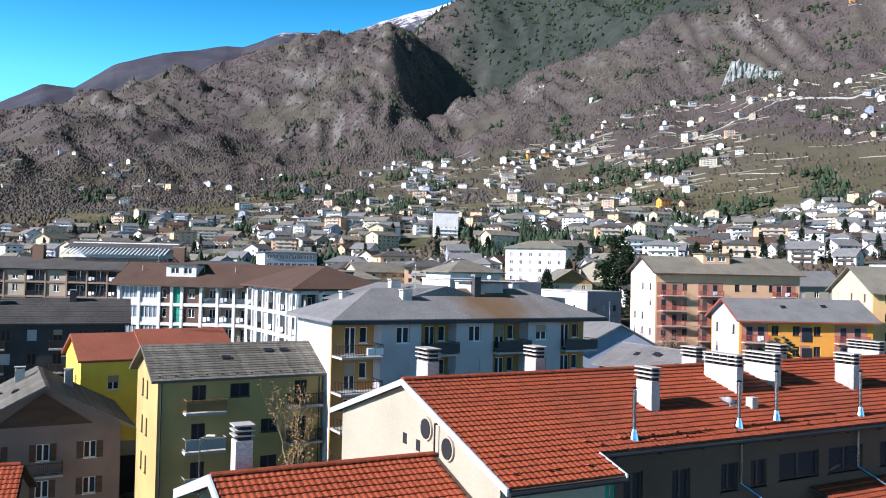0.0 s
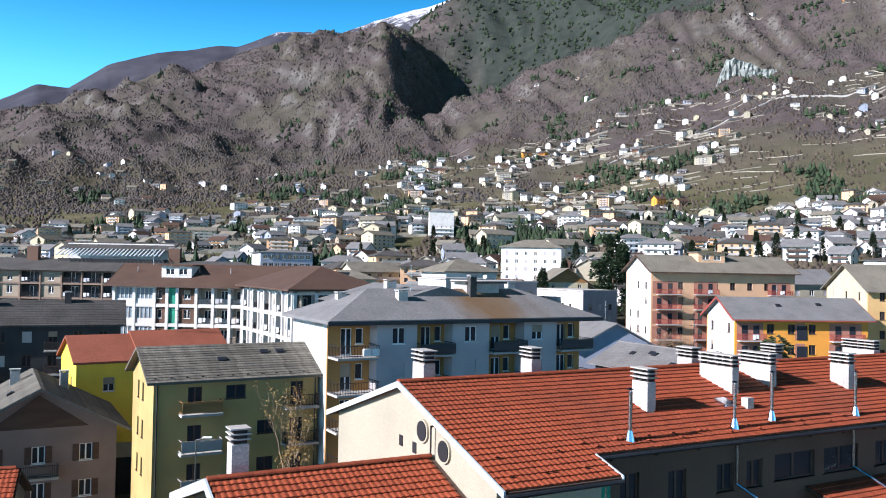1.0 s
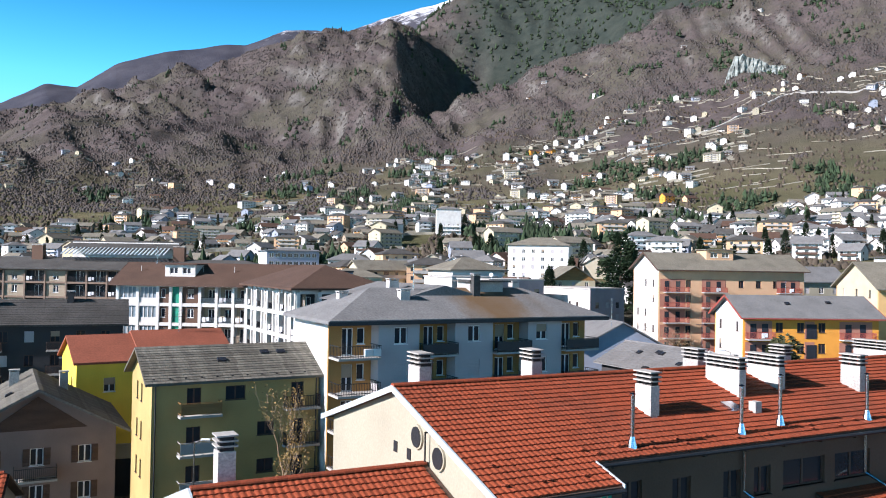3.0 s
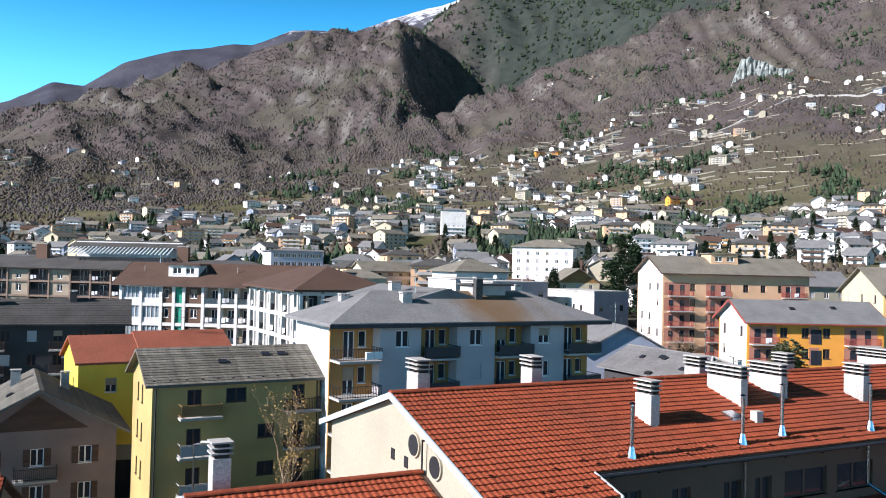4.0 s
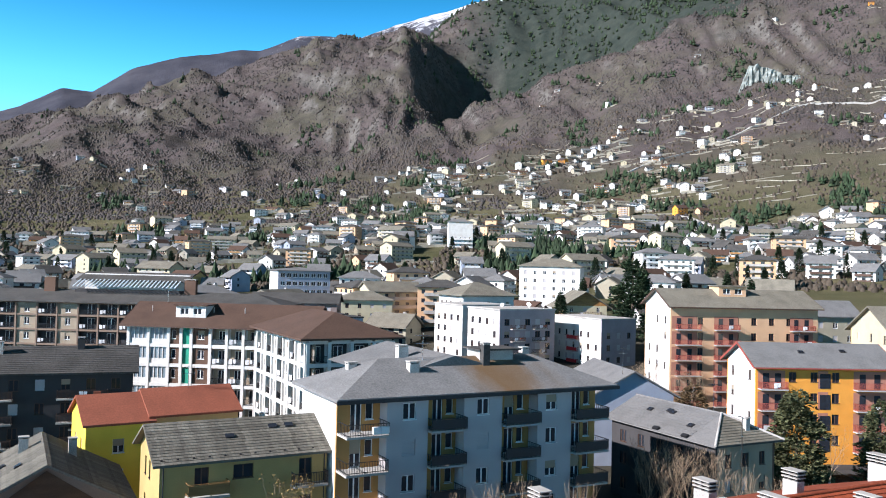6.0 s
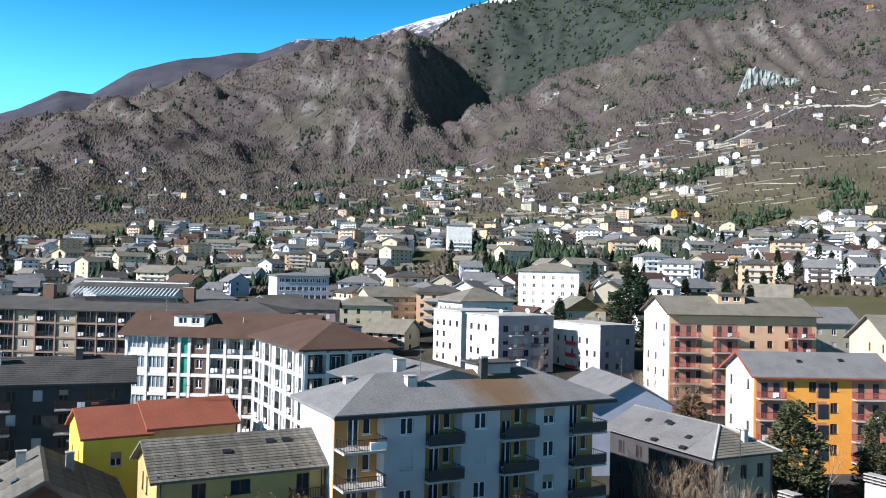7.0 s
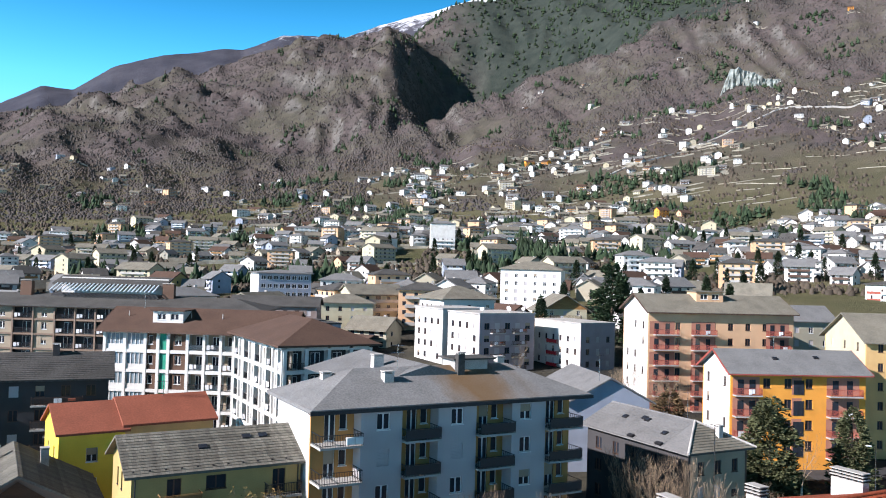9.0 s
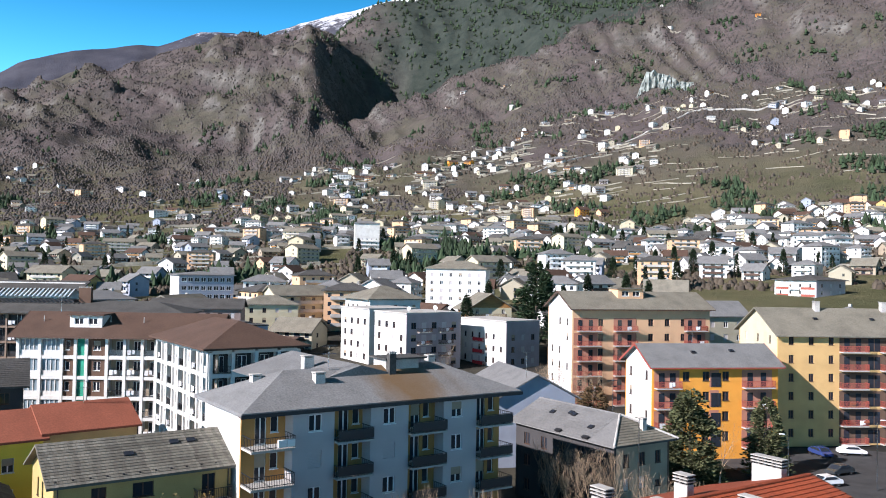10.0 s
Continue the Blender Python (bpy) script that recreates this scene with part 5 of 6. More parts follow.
def red_tile_house():
    """Long low house with red clay tile roof, nearest to the camera."""
    b = thing("house", "long cream house with weathered red clay tile roof and white chimneys", "house", pose(-1.39, 31.53, 0, 0, 0, RED_TH))
    L_, sl, base = 31.2, 0.307, 16.35
    deep, shallow, step = 7.5, 6.1, 4.5
    zf = lambda y: base - abs(y) * sl
    # gable wall with round and square openings, their darkness set on as near-black plates
    rounds, squares = ((-1.7, 14.85), (-3.35, 14.45)), ((0.15, 14.15), (-1.0, 14.1))
    bm = bmesh.new()
    gw = 6.7
    pts = [(-gw, -3), (gw, -3), (gw, zf(gw) - 0.12), (0, base - 0.12), (-gw, zf(gw) - 0.12)]
    prism(bm, [(0.2, p[0], p[1]) for p in pts], (0.3, 0, 0))
    wall = part("gable_wall", bm, "plaster_pale", b)
    for y, z in rounds:
        bm = bmesh.new()
        tube(bm, (0.12, y, z), (0.198, y, z), 0.43, 0.43, 24)
        rim = part("round_vent", bm, "plaster_pale", wall)
        bm = bmesh.new()
        tube(bm, (0.09, y, z), (0.125, y, z), 0.36, 0.36, 24)
        part("vent_opening", bm, "iron", rim)
    for y, z in squares:
        bm = bmesh.new()
        box(bm, 0.17, 0.21, y - 0.15, y + 0.15, z - 0.2, z + 0.2)
        part("vent", bm, "iron", wall)
    for y, z in ((-2.6, 14.9), (-5.4, 12.9), (-5.9, 12.9)):
        bm = bmesh.new()
        box(bm, 0.0, 0.04, y - 0.03, y + 0.03, z - 0.7, z + 0.3)
        box(bm, 0.0, 0.2, y - 0.03, y + 0.03, z + 0.25, z + 0.3)
        part("bracket", bm, "iron", wall)
    # front walls
    bm = bmesh.new()
    panel(bm, 0.51, step - 0.2, -3, zf(deep - 0.8) - 0.12, 0.3, [], None, y0=-(deep - 0.8))
    box(bm, step - 0.5, step - 0.2, -(deep - 0.8) + 0.302, -5.12, -3, zf(deep - 0.8) - 0.12)
    part("wall", bm, "plaster_pale", b)
    hs = [(6.2, 7.1, 11.6, 13.5), (8.5, 9.4, 12.2, 13.4), (11.0, 11.9, 12.3, 13.4), (12.6, 13.5, 12.3, 13.4), (14.2, 16.6, 12.4, 13.5), (17.2, 19.4, 12.4, 13.5), (20.6, 22.0, 12.4, 13.5)]
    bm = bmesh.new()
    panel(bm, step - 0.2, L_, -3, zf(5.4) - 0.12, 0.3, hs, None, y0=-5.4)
    # brown taken darker so the eaves' shade lies in the wall colour
    wall = part("wall", bm, "plaster_brown", b, "brown plaster wall under the eaves, with their shade in its colour")
    for h in hs:
        add_window(wall, T3(h[0], -5.4, h[2]), h[1] - h[0], h[3] - h[2], "plain", "wood_dark")
    bm = bmesh.new()
    box(bm, 0.51, L_, gw - 0.3, gw, -3, zf(gw) - 0.12)
    part("wall", bm, "plaster_pale", b)
    bm = bmesh.new()
    prism(bm, [(L_ - 0.31, p[0], p[1]) for p in ((-5.08, -3), (gw - 0.31, -3), (gw - 0.31, zf(gw) - 0.12), (0, base - 0.12), (-5.08, zf(gw) - 0.12))], (0.3, 0, 0))
    part("gable_wall", bm, "plaster_pale", b)
    for y, x0, x1, z in ((-5.6, 5.2, 5.6, 12.3),):
        bm = bmesh.new()
        box(bm, x0, x1, y, y + 0.06, z - 0.9, z + 1.0)
        part("open_shutter", bm, "green_cloth", wall, "dark teal shutter folded open")
    # roof boards and eaves
    bm = bmesh.new()
    for s, xa, xb, y1 in ((1, -0.02, L_ + 0.3, deep), (-1, -0.02, step, deep), (-1, step, L_ + 0.3, shallow)):
        prism(bm, ((xa, 0, base - 0.1), (xb, 0, base - 0.1), (xb, s * y1, zf(y1) - 0.1), (xa, s * y1, zf(y1) - 0.1)), (0, 0, 0.1))
    roof = part("roof", bm, "wood_dark", b, "timber roof boards under the tiles")
    for i in range(14):
        bm = bmesh.new()
        x = step + 0.8 + i * 2.05
        box(bm, x, x + 0.14, -shallow + 0.05, -5.42, zf(shallow) - 0.28, zf(shallow) - 0.1)
        part("rafter_end", bm, "wood_dark", roof)
    for xa, xb, y1 in ((-0.02, step, deep), (step + 0.06, L_ + 0.3, shallow)):
        bm = bmesh.new()
        tube(bm, (xa, -y1 - 0.08, zf(y1) - 0.1), (xb, -y1 - 0.08, zf(y1) - 0.1), 0.08, 0.08, 8)
        part("gutter", bm, "iron", roof)
    bm = bmesh.new()
    for s in (-1, 1):
        prism(bm, ((-0.10, 0, base - 0.15), (-0.10, s * (deep + 0.06), zf(deep) - 0.15), (-0.10, s * (deep + 0.06), zf(deep) + 0.08), (-0.10, 0, base + 0.08)), (0.075, 0, 0))
    part("verge_board", bm, "fascia", roof, "pale blue-grey metal verge board")
    bm = bmesh.new()
    prism(bm, ((step + 0.005, -shallow, zf(shallow) - 0.18), (step + 0.005, -deep - 0.05, zf(deep) - 0.18), (step + 0.005, -deep - 0.05, zf(deep) + 0.07), (step + 0.005, -shallow, zf(shallow) + 0.07)), (0.05, 0, 0))
    part("verge_board", bm, "fascia", roof)
    k = math.sqrt(1 + sl * sl)
    fm = slope_matrix(0.02, 0, base + 0.012, sl)
    rows_deep, rows_sh = int(deep * k / COURSE), int(shallow * k / COURSE)
    cells = [(c, r) for r in range(rows_deep) for c in range(int((step if r >= rows_sh else L_ + 0.2) / TILE_W))]
    single = {(c, r) for c, r in cells if c < 20 and r >= rows_deep - 15}
    lay_tiles(roof, fm, cells, single)
    bm = bmesh.new()
    prism(bm, ((-0.02, 0.02, base + 0.004), (L_ + 0.3, 0.02, base + 0.004), (L_ + 0.3, deep, zf(deep) + 0.004), (-0.02, deep, zf(deep) + 0.004)), (0, 0, 0.05))
    part("rear_tiling", bm, "tile_red", roof)
    ridge_tiles(roof, -0.05, L_, base + 0.03)
    # small ventilation tiles standing proud
    rnd = random.Random(3)
    vent = shared("vent_tile", lambda q: prism(q, ((-0.07, 0, 0.03), (0.07, 0, 0.03), (0.05, -0.16, 0.11), (-0.05, -0.16, 0.11)), (0, -0.02, -0.03)), "vent_tile", "tile_red")
    for i in range(34):
        x, r = (0.8 + 1.35 * i + rnd.uniform(-0.1, 0.1)) % 30, (6.7 if i % 3 else 5.6)
        if r > shallow - 0.2 and x > step - 0.3:
            r = 5.3
        part("snow_guard_tile", vent, None, roof, at=fm @ T3(x, -r * k, 0.05))
    zr = lambda y: zf(y) - 0.1
    slab_chimney("chimney", b, 9.15, -3.3, 0.45, 0.9, zr(3.6), 16.42, "white mortar chimney with slab cap")
    slab_chimney("chimney", b, 14.75, -1.9, 0.42, 1.9, zr(3.0), 16.65, "long white chimney wall with slab caps")
    slab_chimney("chimney", b, 17.55, -1.6, 0.42, 1.8, zr(2.7), 16.6, "long white chimney wall with slab caps")
    slab_chimney("chimney", b, 21.9, -2.8, 0.45, 1.0, zr(3.6), 16.55, "white mortar chimney with slab cap")
    for x, y, d, zt in ((2.0, 1.9, 1.0, 16.85), (8.2, 3.2, 0.9, 16.65), (17.0, 2.2, 1.0, 16.5), (22.8, 2.0, 0.9, 16.5), (30.6, 2.3, 2.0, 16.5)):
        slab_chimney("chimney", b, x, y, 0.55, d, zr(y + 0.6), zt, "white mortar chimney with slab cap")
    for x, y, h in ((6.55, -5.5, 1.75), (11.9, -5.4, 1.7), (14.35, -5.1, 1.85), (19.2, -5.4, 1.8)):
        flue(b, x, y, zf(abs(y)) + 0.05, h)
    bm = bmesh.new()
    box(bm, 14.0, 14.35, -4.2, -3.85, zf(4.0), zf(4.0) + 0.45)
    ob = part("vent_box", bm, "concrete", roof)
    bm = bmesh.new()
    prism(bm, ((13.0, -3.9, zf(3.9) + 0.06), (13.6, -3.9, zf(3.9) + 0.06), (13.6, -3.3, zf(3.3) + 0.06), (13.0, -3.3, zf(3.3) + 0.06)), (0, 0, 0.12))
    part("skylight", bm, "steel", roof)
    for x in (5.4, 11.9, 18.9):
        bm = bmesh.new()
        tube(bm, (x, -5.55, 14.4), (x, -5.55, 12.6), 0.06, 0.06, 8)
        tube(bm, (x, -5.55, 12.6), (x + 0.9, -7.6, 11.4), 0.06, 0.06, 8)
        part("downpipe", bm, "steel", b)
    # lean-to in front
    bm = bmesh.new()
    prism(bm, ((16.0, -5.45, 11.9), (L_, -5.45, 11.9), (L_, -8.6, 11.1), (16.0, -8.6, 11.1)), (0, 0, 0.12))
    lean = part("lean_to_roof", bm, "wood_dark", b)
    fm2 = slope_matrix(16.0, -5.45, 12.03, 0.254)
    lay_tiles(lean, fm2, [(c, r) for r in range(9) for c in range(78)], set())
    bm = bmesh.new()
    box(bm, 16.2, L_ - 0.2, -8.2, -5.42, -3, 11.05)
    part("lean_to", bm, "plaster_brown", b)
    bm = bmesh.new()
    for i in range(18):
        prism(bm, ((4.6 + 0.14 * i, -6.2, 11.95), (4.67 + 0.14 * i, -6.2, 12.0), (4.74 + 0.14 * i, -6.2, 11.95)), (0, -2.0, -0.4))
    part("canopy", bm, "steel", b, "corrugated grey canopy")
    return b


red_tile_house()


def annex():
    """Lower house that joins the gable wall."""
    b = thing("annex", "low annex with weathered red clay tile roof against the gable wall", "house", pose(-1.39, 31.53, 0, 0, 0, RED_TH))
    base, sl, ry = 14.05, 0.33, -2.5
    x0, x1 = -7.7, 0.17
    bm = bmesh.new()
    for s in (-1, 1):
        prism(bm, ((x0, ry, base - 0.1), (x1, ry, base - 0.1), (x1, ry + s * 5.5, base - 5.5 * sl - 0.1), (x0, ry + s * 5.5, base - 5.5 * sl - 0.1)), (0, 0, 0.1))
    roof = part("roof", bm, "wood_dark", b)
    fm = slope_matrix(x0, ry, base + 0.012, sl)
    cells = [(c, r) for r in range(16) for c in range(int((x1 - x0) / TILE_W))]
    lay_tiles(roof, fm, cells, {(c, r) for c, r in cells if r < 8})
    bm = bmesh.new()
    prism(bm, ((x0, ry + 0.02, base + 0.004), (x1, ry + 0.02, base + 0.004), (x1, ry + 5.5, base - 5.5 * sl), (x0, ry + 5.5, base - 5.5 * sl)), (0, 0, 0.05))
    part("rear_tiling", bm, "tile_red", roof)
    ridge_tiles(roof, x0, x1 - 0.1, base + 0.03, ry)
    bm = bmesh.new()
    for s in (-1, 1):
        prism(bm, ((x0 - 0.08, ry, base - 0.25), (x0 - 0.08, ry + s * 5.55, base - 5.5 * sl - 0.25), (x0 - 0.08, ry + s * 5.55, base - 5.5 * sl + 0.1), (x0 - 0.08, ry, base + 0.1)), (0.07, 0, 0))
    part("verge_board", bm, "fascia", roof, "pale metal verge board")
    bm = bmesh.new()
    prism(bm, [(x0 + 0.7, p, q) for p, q in ((ry - 4.8, -3), (ry + 4.8, -3), (ry + 4.8, base - 4.8 * sl - 0.12), (ry, base - 0.12), (ry - 4.8, base - 4.8 * sl - 0.12))], (7.1, 0, 0))
    part("wall", bm, "plaster_pale", b)
    slab_chimney("chimney", b, -6.25, ry + 1.9, 0.6, 0.6, base - 1.1, base + 0.7, "peeling white chimney stack")
    return b


annex()


def corner_roof():
    """Piece of a near tiled roof at the edge of the yard."""
    b = thing("house", "small house with red clay tile roof", "house", pose(-21.0, 37.6, 0, 0, 0, 20.0))
    fm = slope_matrix(-4, 0, 11.2, 0.42)
    bm = bmesh.new()
    prism(bm, ((-4.0, 0, 11.05), (2.15, 0, 11.05), (2.15, -5.5, 8.74), (-4.0, -5.5, 8.74)), (0, 0, 0.12))
    prism(bm, ((-4.0, 0, 11.05), (2.15, 0, 11.05), (2.15, 5.5, 8.74), (-4.0, 5.5, 8.74)), (0, 0, 0.12))
    roof = part("roof", bm, "wood_dark", b)
    lay_tiles(roof, fm, [(c, r) for r in range(16) for c in range(27)], {(c, r) for c in range(14, 27) for r in range(10)})
    ridge_tiles(roof, -4, 2.0, 11.2)
    bm = bmesh.new()
    prism(bm, [(-3.8, p, q) for p, q in ((-4.9, -3), (4.9, -3), (4.9, 8.9), (0, 11.0), (-4.9, 8.9))], (5.6, 0, 0))
    part("wall", bm, "plaster_beige", b)
    bm = bmesh.new()
    tube(bm, (-0.6, 1.0, 10.5), (-0.6, 1.0, 13.2), 0.16, 0.16, 10)
    part("flue_pipe", bm, "steel", b)


corner_roof()


# ---- trees, lamps and cars near the buildings ----
def grow(bm, p, d, length, radius, depth, rnd, tips, up=0.15, split=(2, 3), spread=0.55):
    segs = 3
    for i in range(segs):
        d = (d + Vector((rnd.uniform(-.16, .16), rnd.uniform(-.16, .16), rnd.uniform(-.05, .1) + up * 0.3))).normalized()
        q = p + d * (length / segs)
        r1 = max(radius * 0.82, 0.006)
        tube(bm, p, q, radius, r1, 5 if depth > 2 else 3)
        p, radius = q, r1
        if depth > 0 and i < segs - 1 and rnd.random() < 0.75:
            side = Vector((rnd.uniform(-1, 1), rnd.uniform(-1, 1), rnd.uniform(0.1, 0.7))).normalized()
            grow(bm, p, (d * 0.5 + side * spread * 1.3).normalized(), length * 0.62, radius * 0.55, depth - 1, rnd, tips, up, split, spread)
    if depth == 0:
        tips.append((p, d))
        return
    for _ in range(rnd.randint(*split)):
        side = Vector((rnd.uniform(-1, 1), rnd.uniform(-1, 1), rnd.uniform(-0.1, 0.6)))
        grow(bm, p, (d + side * spread).normalized(), length * rnd.uniform(0.6, 0.78), radius * 0.66, depth - 1, rnd, tips, up, split, spread)


def bare_tree(label, h, seed, stems=1, leaves=0, bark="bark", spread=0.55, depth=4, up=0.15, m=None, group=""):
    rnd = random.Random(seed)
    b = thing("tree", label, "tree", m or Matrix.Identity(4), group)
    tips = []
    bm, bc = bmesh.new(), bmesh.new()
    for s in range(stems):
        a = 6.28 * s / max(1, stems)
        p = Vector((0.3 * math.cos(a), 0.3 * math.sin(a), 0)) if stems > 1 else Vector((0, 0, 0))
        d = Vector((0.28 * math.cos(a), 0.28 * math.sin(a), 1)).normalized() if stems > 1 else Vector((0, 0, 1))
        q = p + d * h * 0.2
        tube(bm, p - d * 0.4, q, 0.022 * h / (1 + 0.25 * stems), 0.016 * h / (1 + 0.25 * stems), 7)
        grow(bc, q, d, h * 0.27, 0.014 * h / (1 + 0.25 * stems), depth, rnd, tips, up, (2, 3), spread)
    part("trunk", bm, bark, b)
    part("crown", bc, "twig", b)
    if leaves:
        vs, fs = [], []
        for p, d in tips:
            for _ in range(leaves):
                c = p + Vector((rnd.gauss(0, .16), rnd.gauss(0, .16), rnd.gauss(0, .2)))
                u = Vector((rnd.uniform(-1, 1), rnd.uniform(-1, 1), rnd.uniform(-1, 1))).normalized() * 0.06
                v = u.orthogonal().normalized() * 0.045
                k = len(vs)
                vs += [tuple(c - u), tuple(c + v), tuple(c + u), tuple(c - v)]
                fs.append((k, k + 1, k + 2, k + 3))
        me = bpy.data.meshes.new("leaves")
        me.from_pydata(vs, [], fs)
        me.materials.append(M["leaf_dry"])
        tagged(part("leaves", me, None, b, "sparse dry tan leaves"), kind="stuff")
    return b


def conifer(label, h, w, seed, tufts, mat="conifer", shape=0.85, m=None, group="", size=0.35, bare=0.12, layered=False):
    """Evergreen: trunk and a crown of many small needle tufts, uneven in outline."""
    rnd = random.Random(seed)
    b = thing("tree", label, "tree", m or Matrix.Identity(4), group)
    bm = bmesh.new()
    tube(bm, (0, 0, -0.5), (0, 0, h * 0.95), 0.022 * h, 0.004 * h, 8)
    for i in range(int(h * 3)):
        z = h * (bare + (1 - bare) * i / (h * 3))
        a = i * 2.4
        r = w / 2 * (1 - (z / h) ** 1.3) * 0.8
        tube(bm, (0, 0, z), (r * math.cos(a), r * math.sin(a), z + 0.1 * r), 0.03, 0.01, 3)
    part("trunk", bm, "bark", b)
    vs, fs = [], []
    lobes = [(rnd.uniform(0, 6.28), rnd.uniform(bare, 0.95), rnd.uniform(0.7, 1.15)) for _ in range(60)]
    for _ in range(tufts):
        la, lz, lr = rnd.choice(lobes)
        z = min(1.0, max(bare, lz + rnd.gauss(0, 0.025 if layered else 0.04)))
        a = la + rnd.gauss(0, 0.33)
        env = w / 2 * ((1 - ((z - bare) / (1 - bare)) ** 1.4) ** shape * 0.93 + 0.07) * lr
        r = env * math.sqrt(rnd.uniform(0.1, 1))
        c = Vector((r * math.cos(a), r * math.sin(a), z * h - (0.1 if not layered else 0.02) * r))
        s = size * rnd.uniform(0.6, 1.3)
        for _k in range(3):
            u = Vector((math.cos(a) + rnd.uniform(-.8, .8), math.sin(a) + rnd.uniform(-.8, .8), rnd.uniform(-.3, .55))).normalized() * s
            v = u.cross(Vector((rnd.uniform(-1, 1), rnd.uniform(-1, 1), 1))).normalized() * s * 0.3
            k = len(vs)
            vs += [tuple(c - u * 0.3), tuple(c + v + u * 0.2), tuple(c + u), tuple(c - v + u * 0.2)]
            fs.append((k, k + 1, k + 2, k + 3))
    me = bpy.data.meshes.new("crown")
    me.from_pydata(vs, [], fs)
    me.materials.append(M[mat])
    part("crown", me, None, b)
    return b


def on(x, y, turn=0.0, z=None):
    return pose(x, y, height(x, y) if z is None else z, 0, 0, turn)


bare_tree("slender tree with sparse tan leaves before the yellow house", 12.6, 3, leaves=5, spread=0.34, up=0.4, m=on(-10.4, 58), depth=4)
shrub = bare_tree("leafless bushy tree with many grey-brown stems", 14.5, 7, stems=5, spread=0.45, depth=4, m=on(4.4, 63, z=-3.2), group="bare courtyard trees")
copy_thing(shrub, on(7.2, 62, 80, z=-2.8))
t2 = bare_tree("leafless bushy tree with many grey-brown stems", 10.8, 9, stems=5, spread=0.5, depth=4, m=on(21.0, 84), group="bare courtyard trees")
copy_thing(t2, on(24.2, 82, 130))
copy_thing(t2, on(28.3, 75, 40, z=-0.6))
copy_thing(t2, on(41.5, 150, 10))
copy_thing(t2, on(36.5, 158, 150))
bare_tree("pale birch with few yellow leaves", 9.6, 15, leaves=2, bark="bark_pale", spread=0.4, up=0.3, depth=3, m=on(46.5, 104))
wa_tree = bare_tree("leafless tree in the yard of the white block", 11, 21, spread=0.5, depth=4, m=on(19.5, 186), group="bare trees in the town")
conifer("broad dark green pine by the orange house", 12.6, 9.2, 31, 5200, "conifer_pale", 0.55, on(43.7, 107), size=0.5, bare=0.05)
conifer("dark green pine by the orange house", 10.6, 6.6, 33, 3400, "conifer_pale", 0.65, on(57.2, 113), size=0.45, bare=0.05)
conifer("bushy tree with dry brown foliage below the salmon house", 8.6, 7.5, 35, 2400, "bush_brown", 0.4, on(40.3, 141), size=0.45, bare=0.02)
conifer("tall dark cedar with layered branches", 26, 15, 37, 4600, "conifer", 0.6, on(48.9, 231), size=0.85, bare=0.1, layered=True)
fir = conifer("dark fir tree in the town", 15, 6, 41, 900, "conifer", 0.95, on(31, 246), "fir trees in the town", size=0.75)
slim = conifer("narrow dark cypress in the town", 13, 3.4, 43, 700, "conifer", 0.7, on(-62, 262), "fir trees in the town", size=0.6)


def scatter_town_trees():
    rnd = random.Random(77)
    spots = []
    tries = 0
    while len(spots) < 130 and tries < 6000:
        tries += 1
        az, r = rnd.uniform(-31, 36), math.sqrt(rnd.uniform(190 ** 2, 900 ** 2))
        x, y = r * math.sin(radians(az)), r * math.cos(radians(az))
        if noise.noise(Vector((x / 70, y / 70, 3.0))) < 0.0 and rnd.random() < 0.6:
            continue
        if any((x - s[0]) ** 2 + (y - s[1]) ** 2 < (s[2] * 0.6) ** 2 for s in SPOTS):
            continue
        if any((x - s[0]) ** 2 + (y - s[1]) ** 2 < 36 for s in spots):
            continue
        spots.append((x, y))
        src = rnd.choices((fir, slim, wa_tree), (0.4, 0.25, 0.35 if r < 450 else 0.1))[0]
        copy_thing(src, on(x, y, rnd.uniform(0, 360), height(x, y) - 0.3))


def street_lamp(x, y, z, h, turn=0):
    b = thing("street_lamp", "slim grey metal street lamp with a flat head", "lamp", pose(x, y, z, 0, 0, turn), "street lamps")
    bm = bmesh.new()
    tube(bm, (0, 0, 0), (0, 0, h), 0.09, 0.05, 8)
    tube(bm, (0, 0, h - 0.02), (0.7, 0, h + 0.15), 0.04, 0.035, 6)
    part("pole", bm, "steel", b)
    bm = bmesh.new()
    box(bm, 0.45, 1.15, -0.14, 0.14, h + 0.12, h + 0.24)
    bmesh.ops.bevel(bm, geom=bm.edges, offset=0.04, segments=2, affect="EDGES")
    part("lamp_head", bm, "white_paint", b)


street_lamp(-17.2, 60.0, 0, 8.0)
street_lamp(54.3, 101.5, 0, 7.6, 170)
street_lamp(30.3, 88, 0, 12.2, 180)
street_lamp(67.5, 103.5, 0, 9.0)


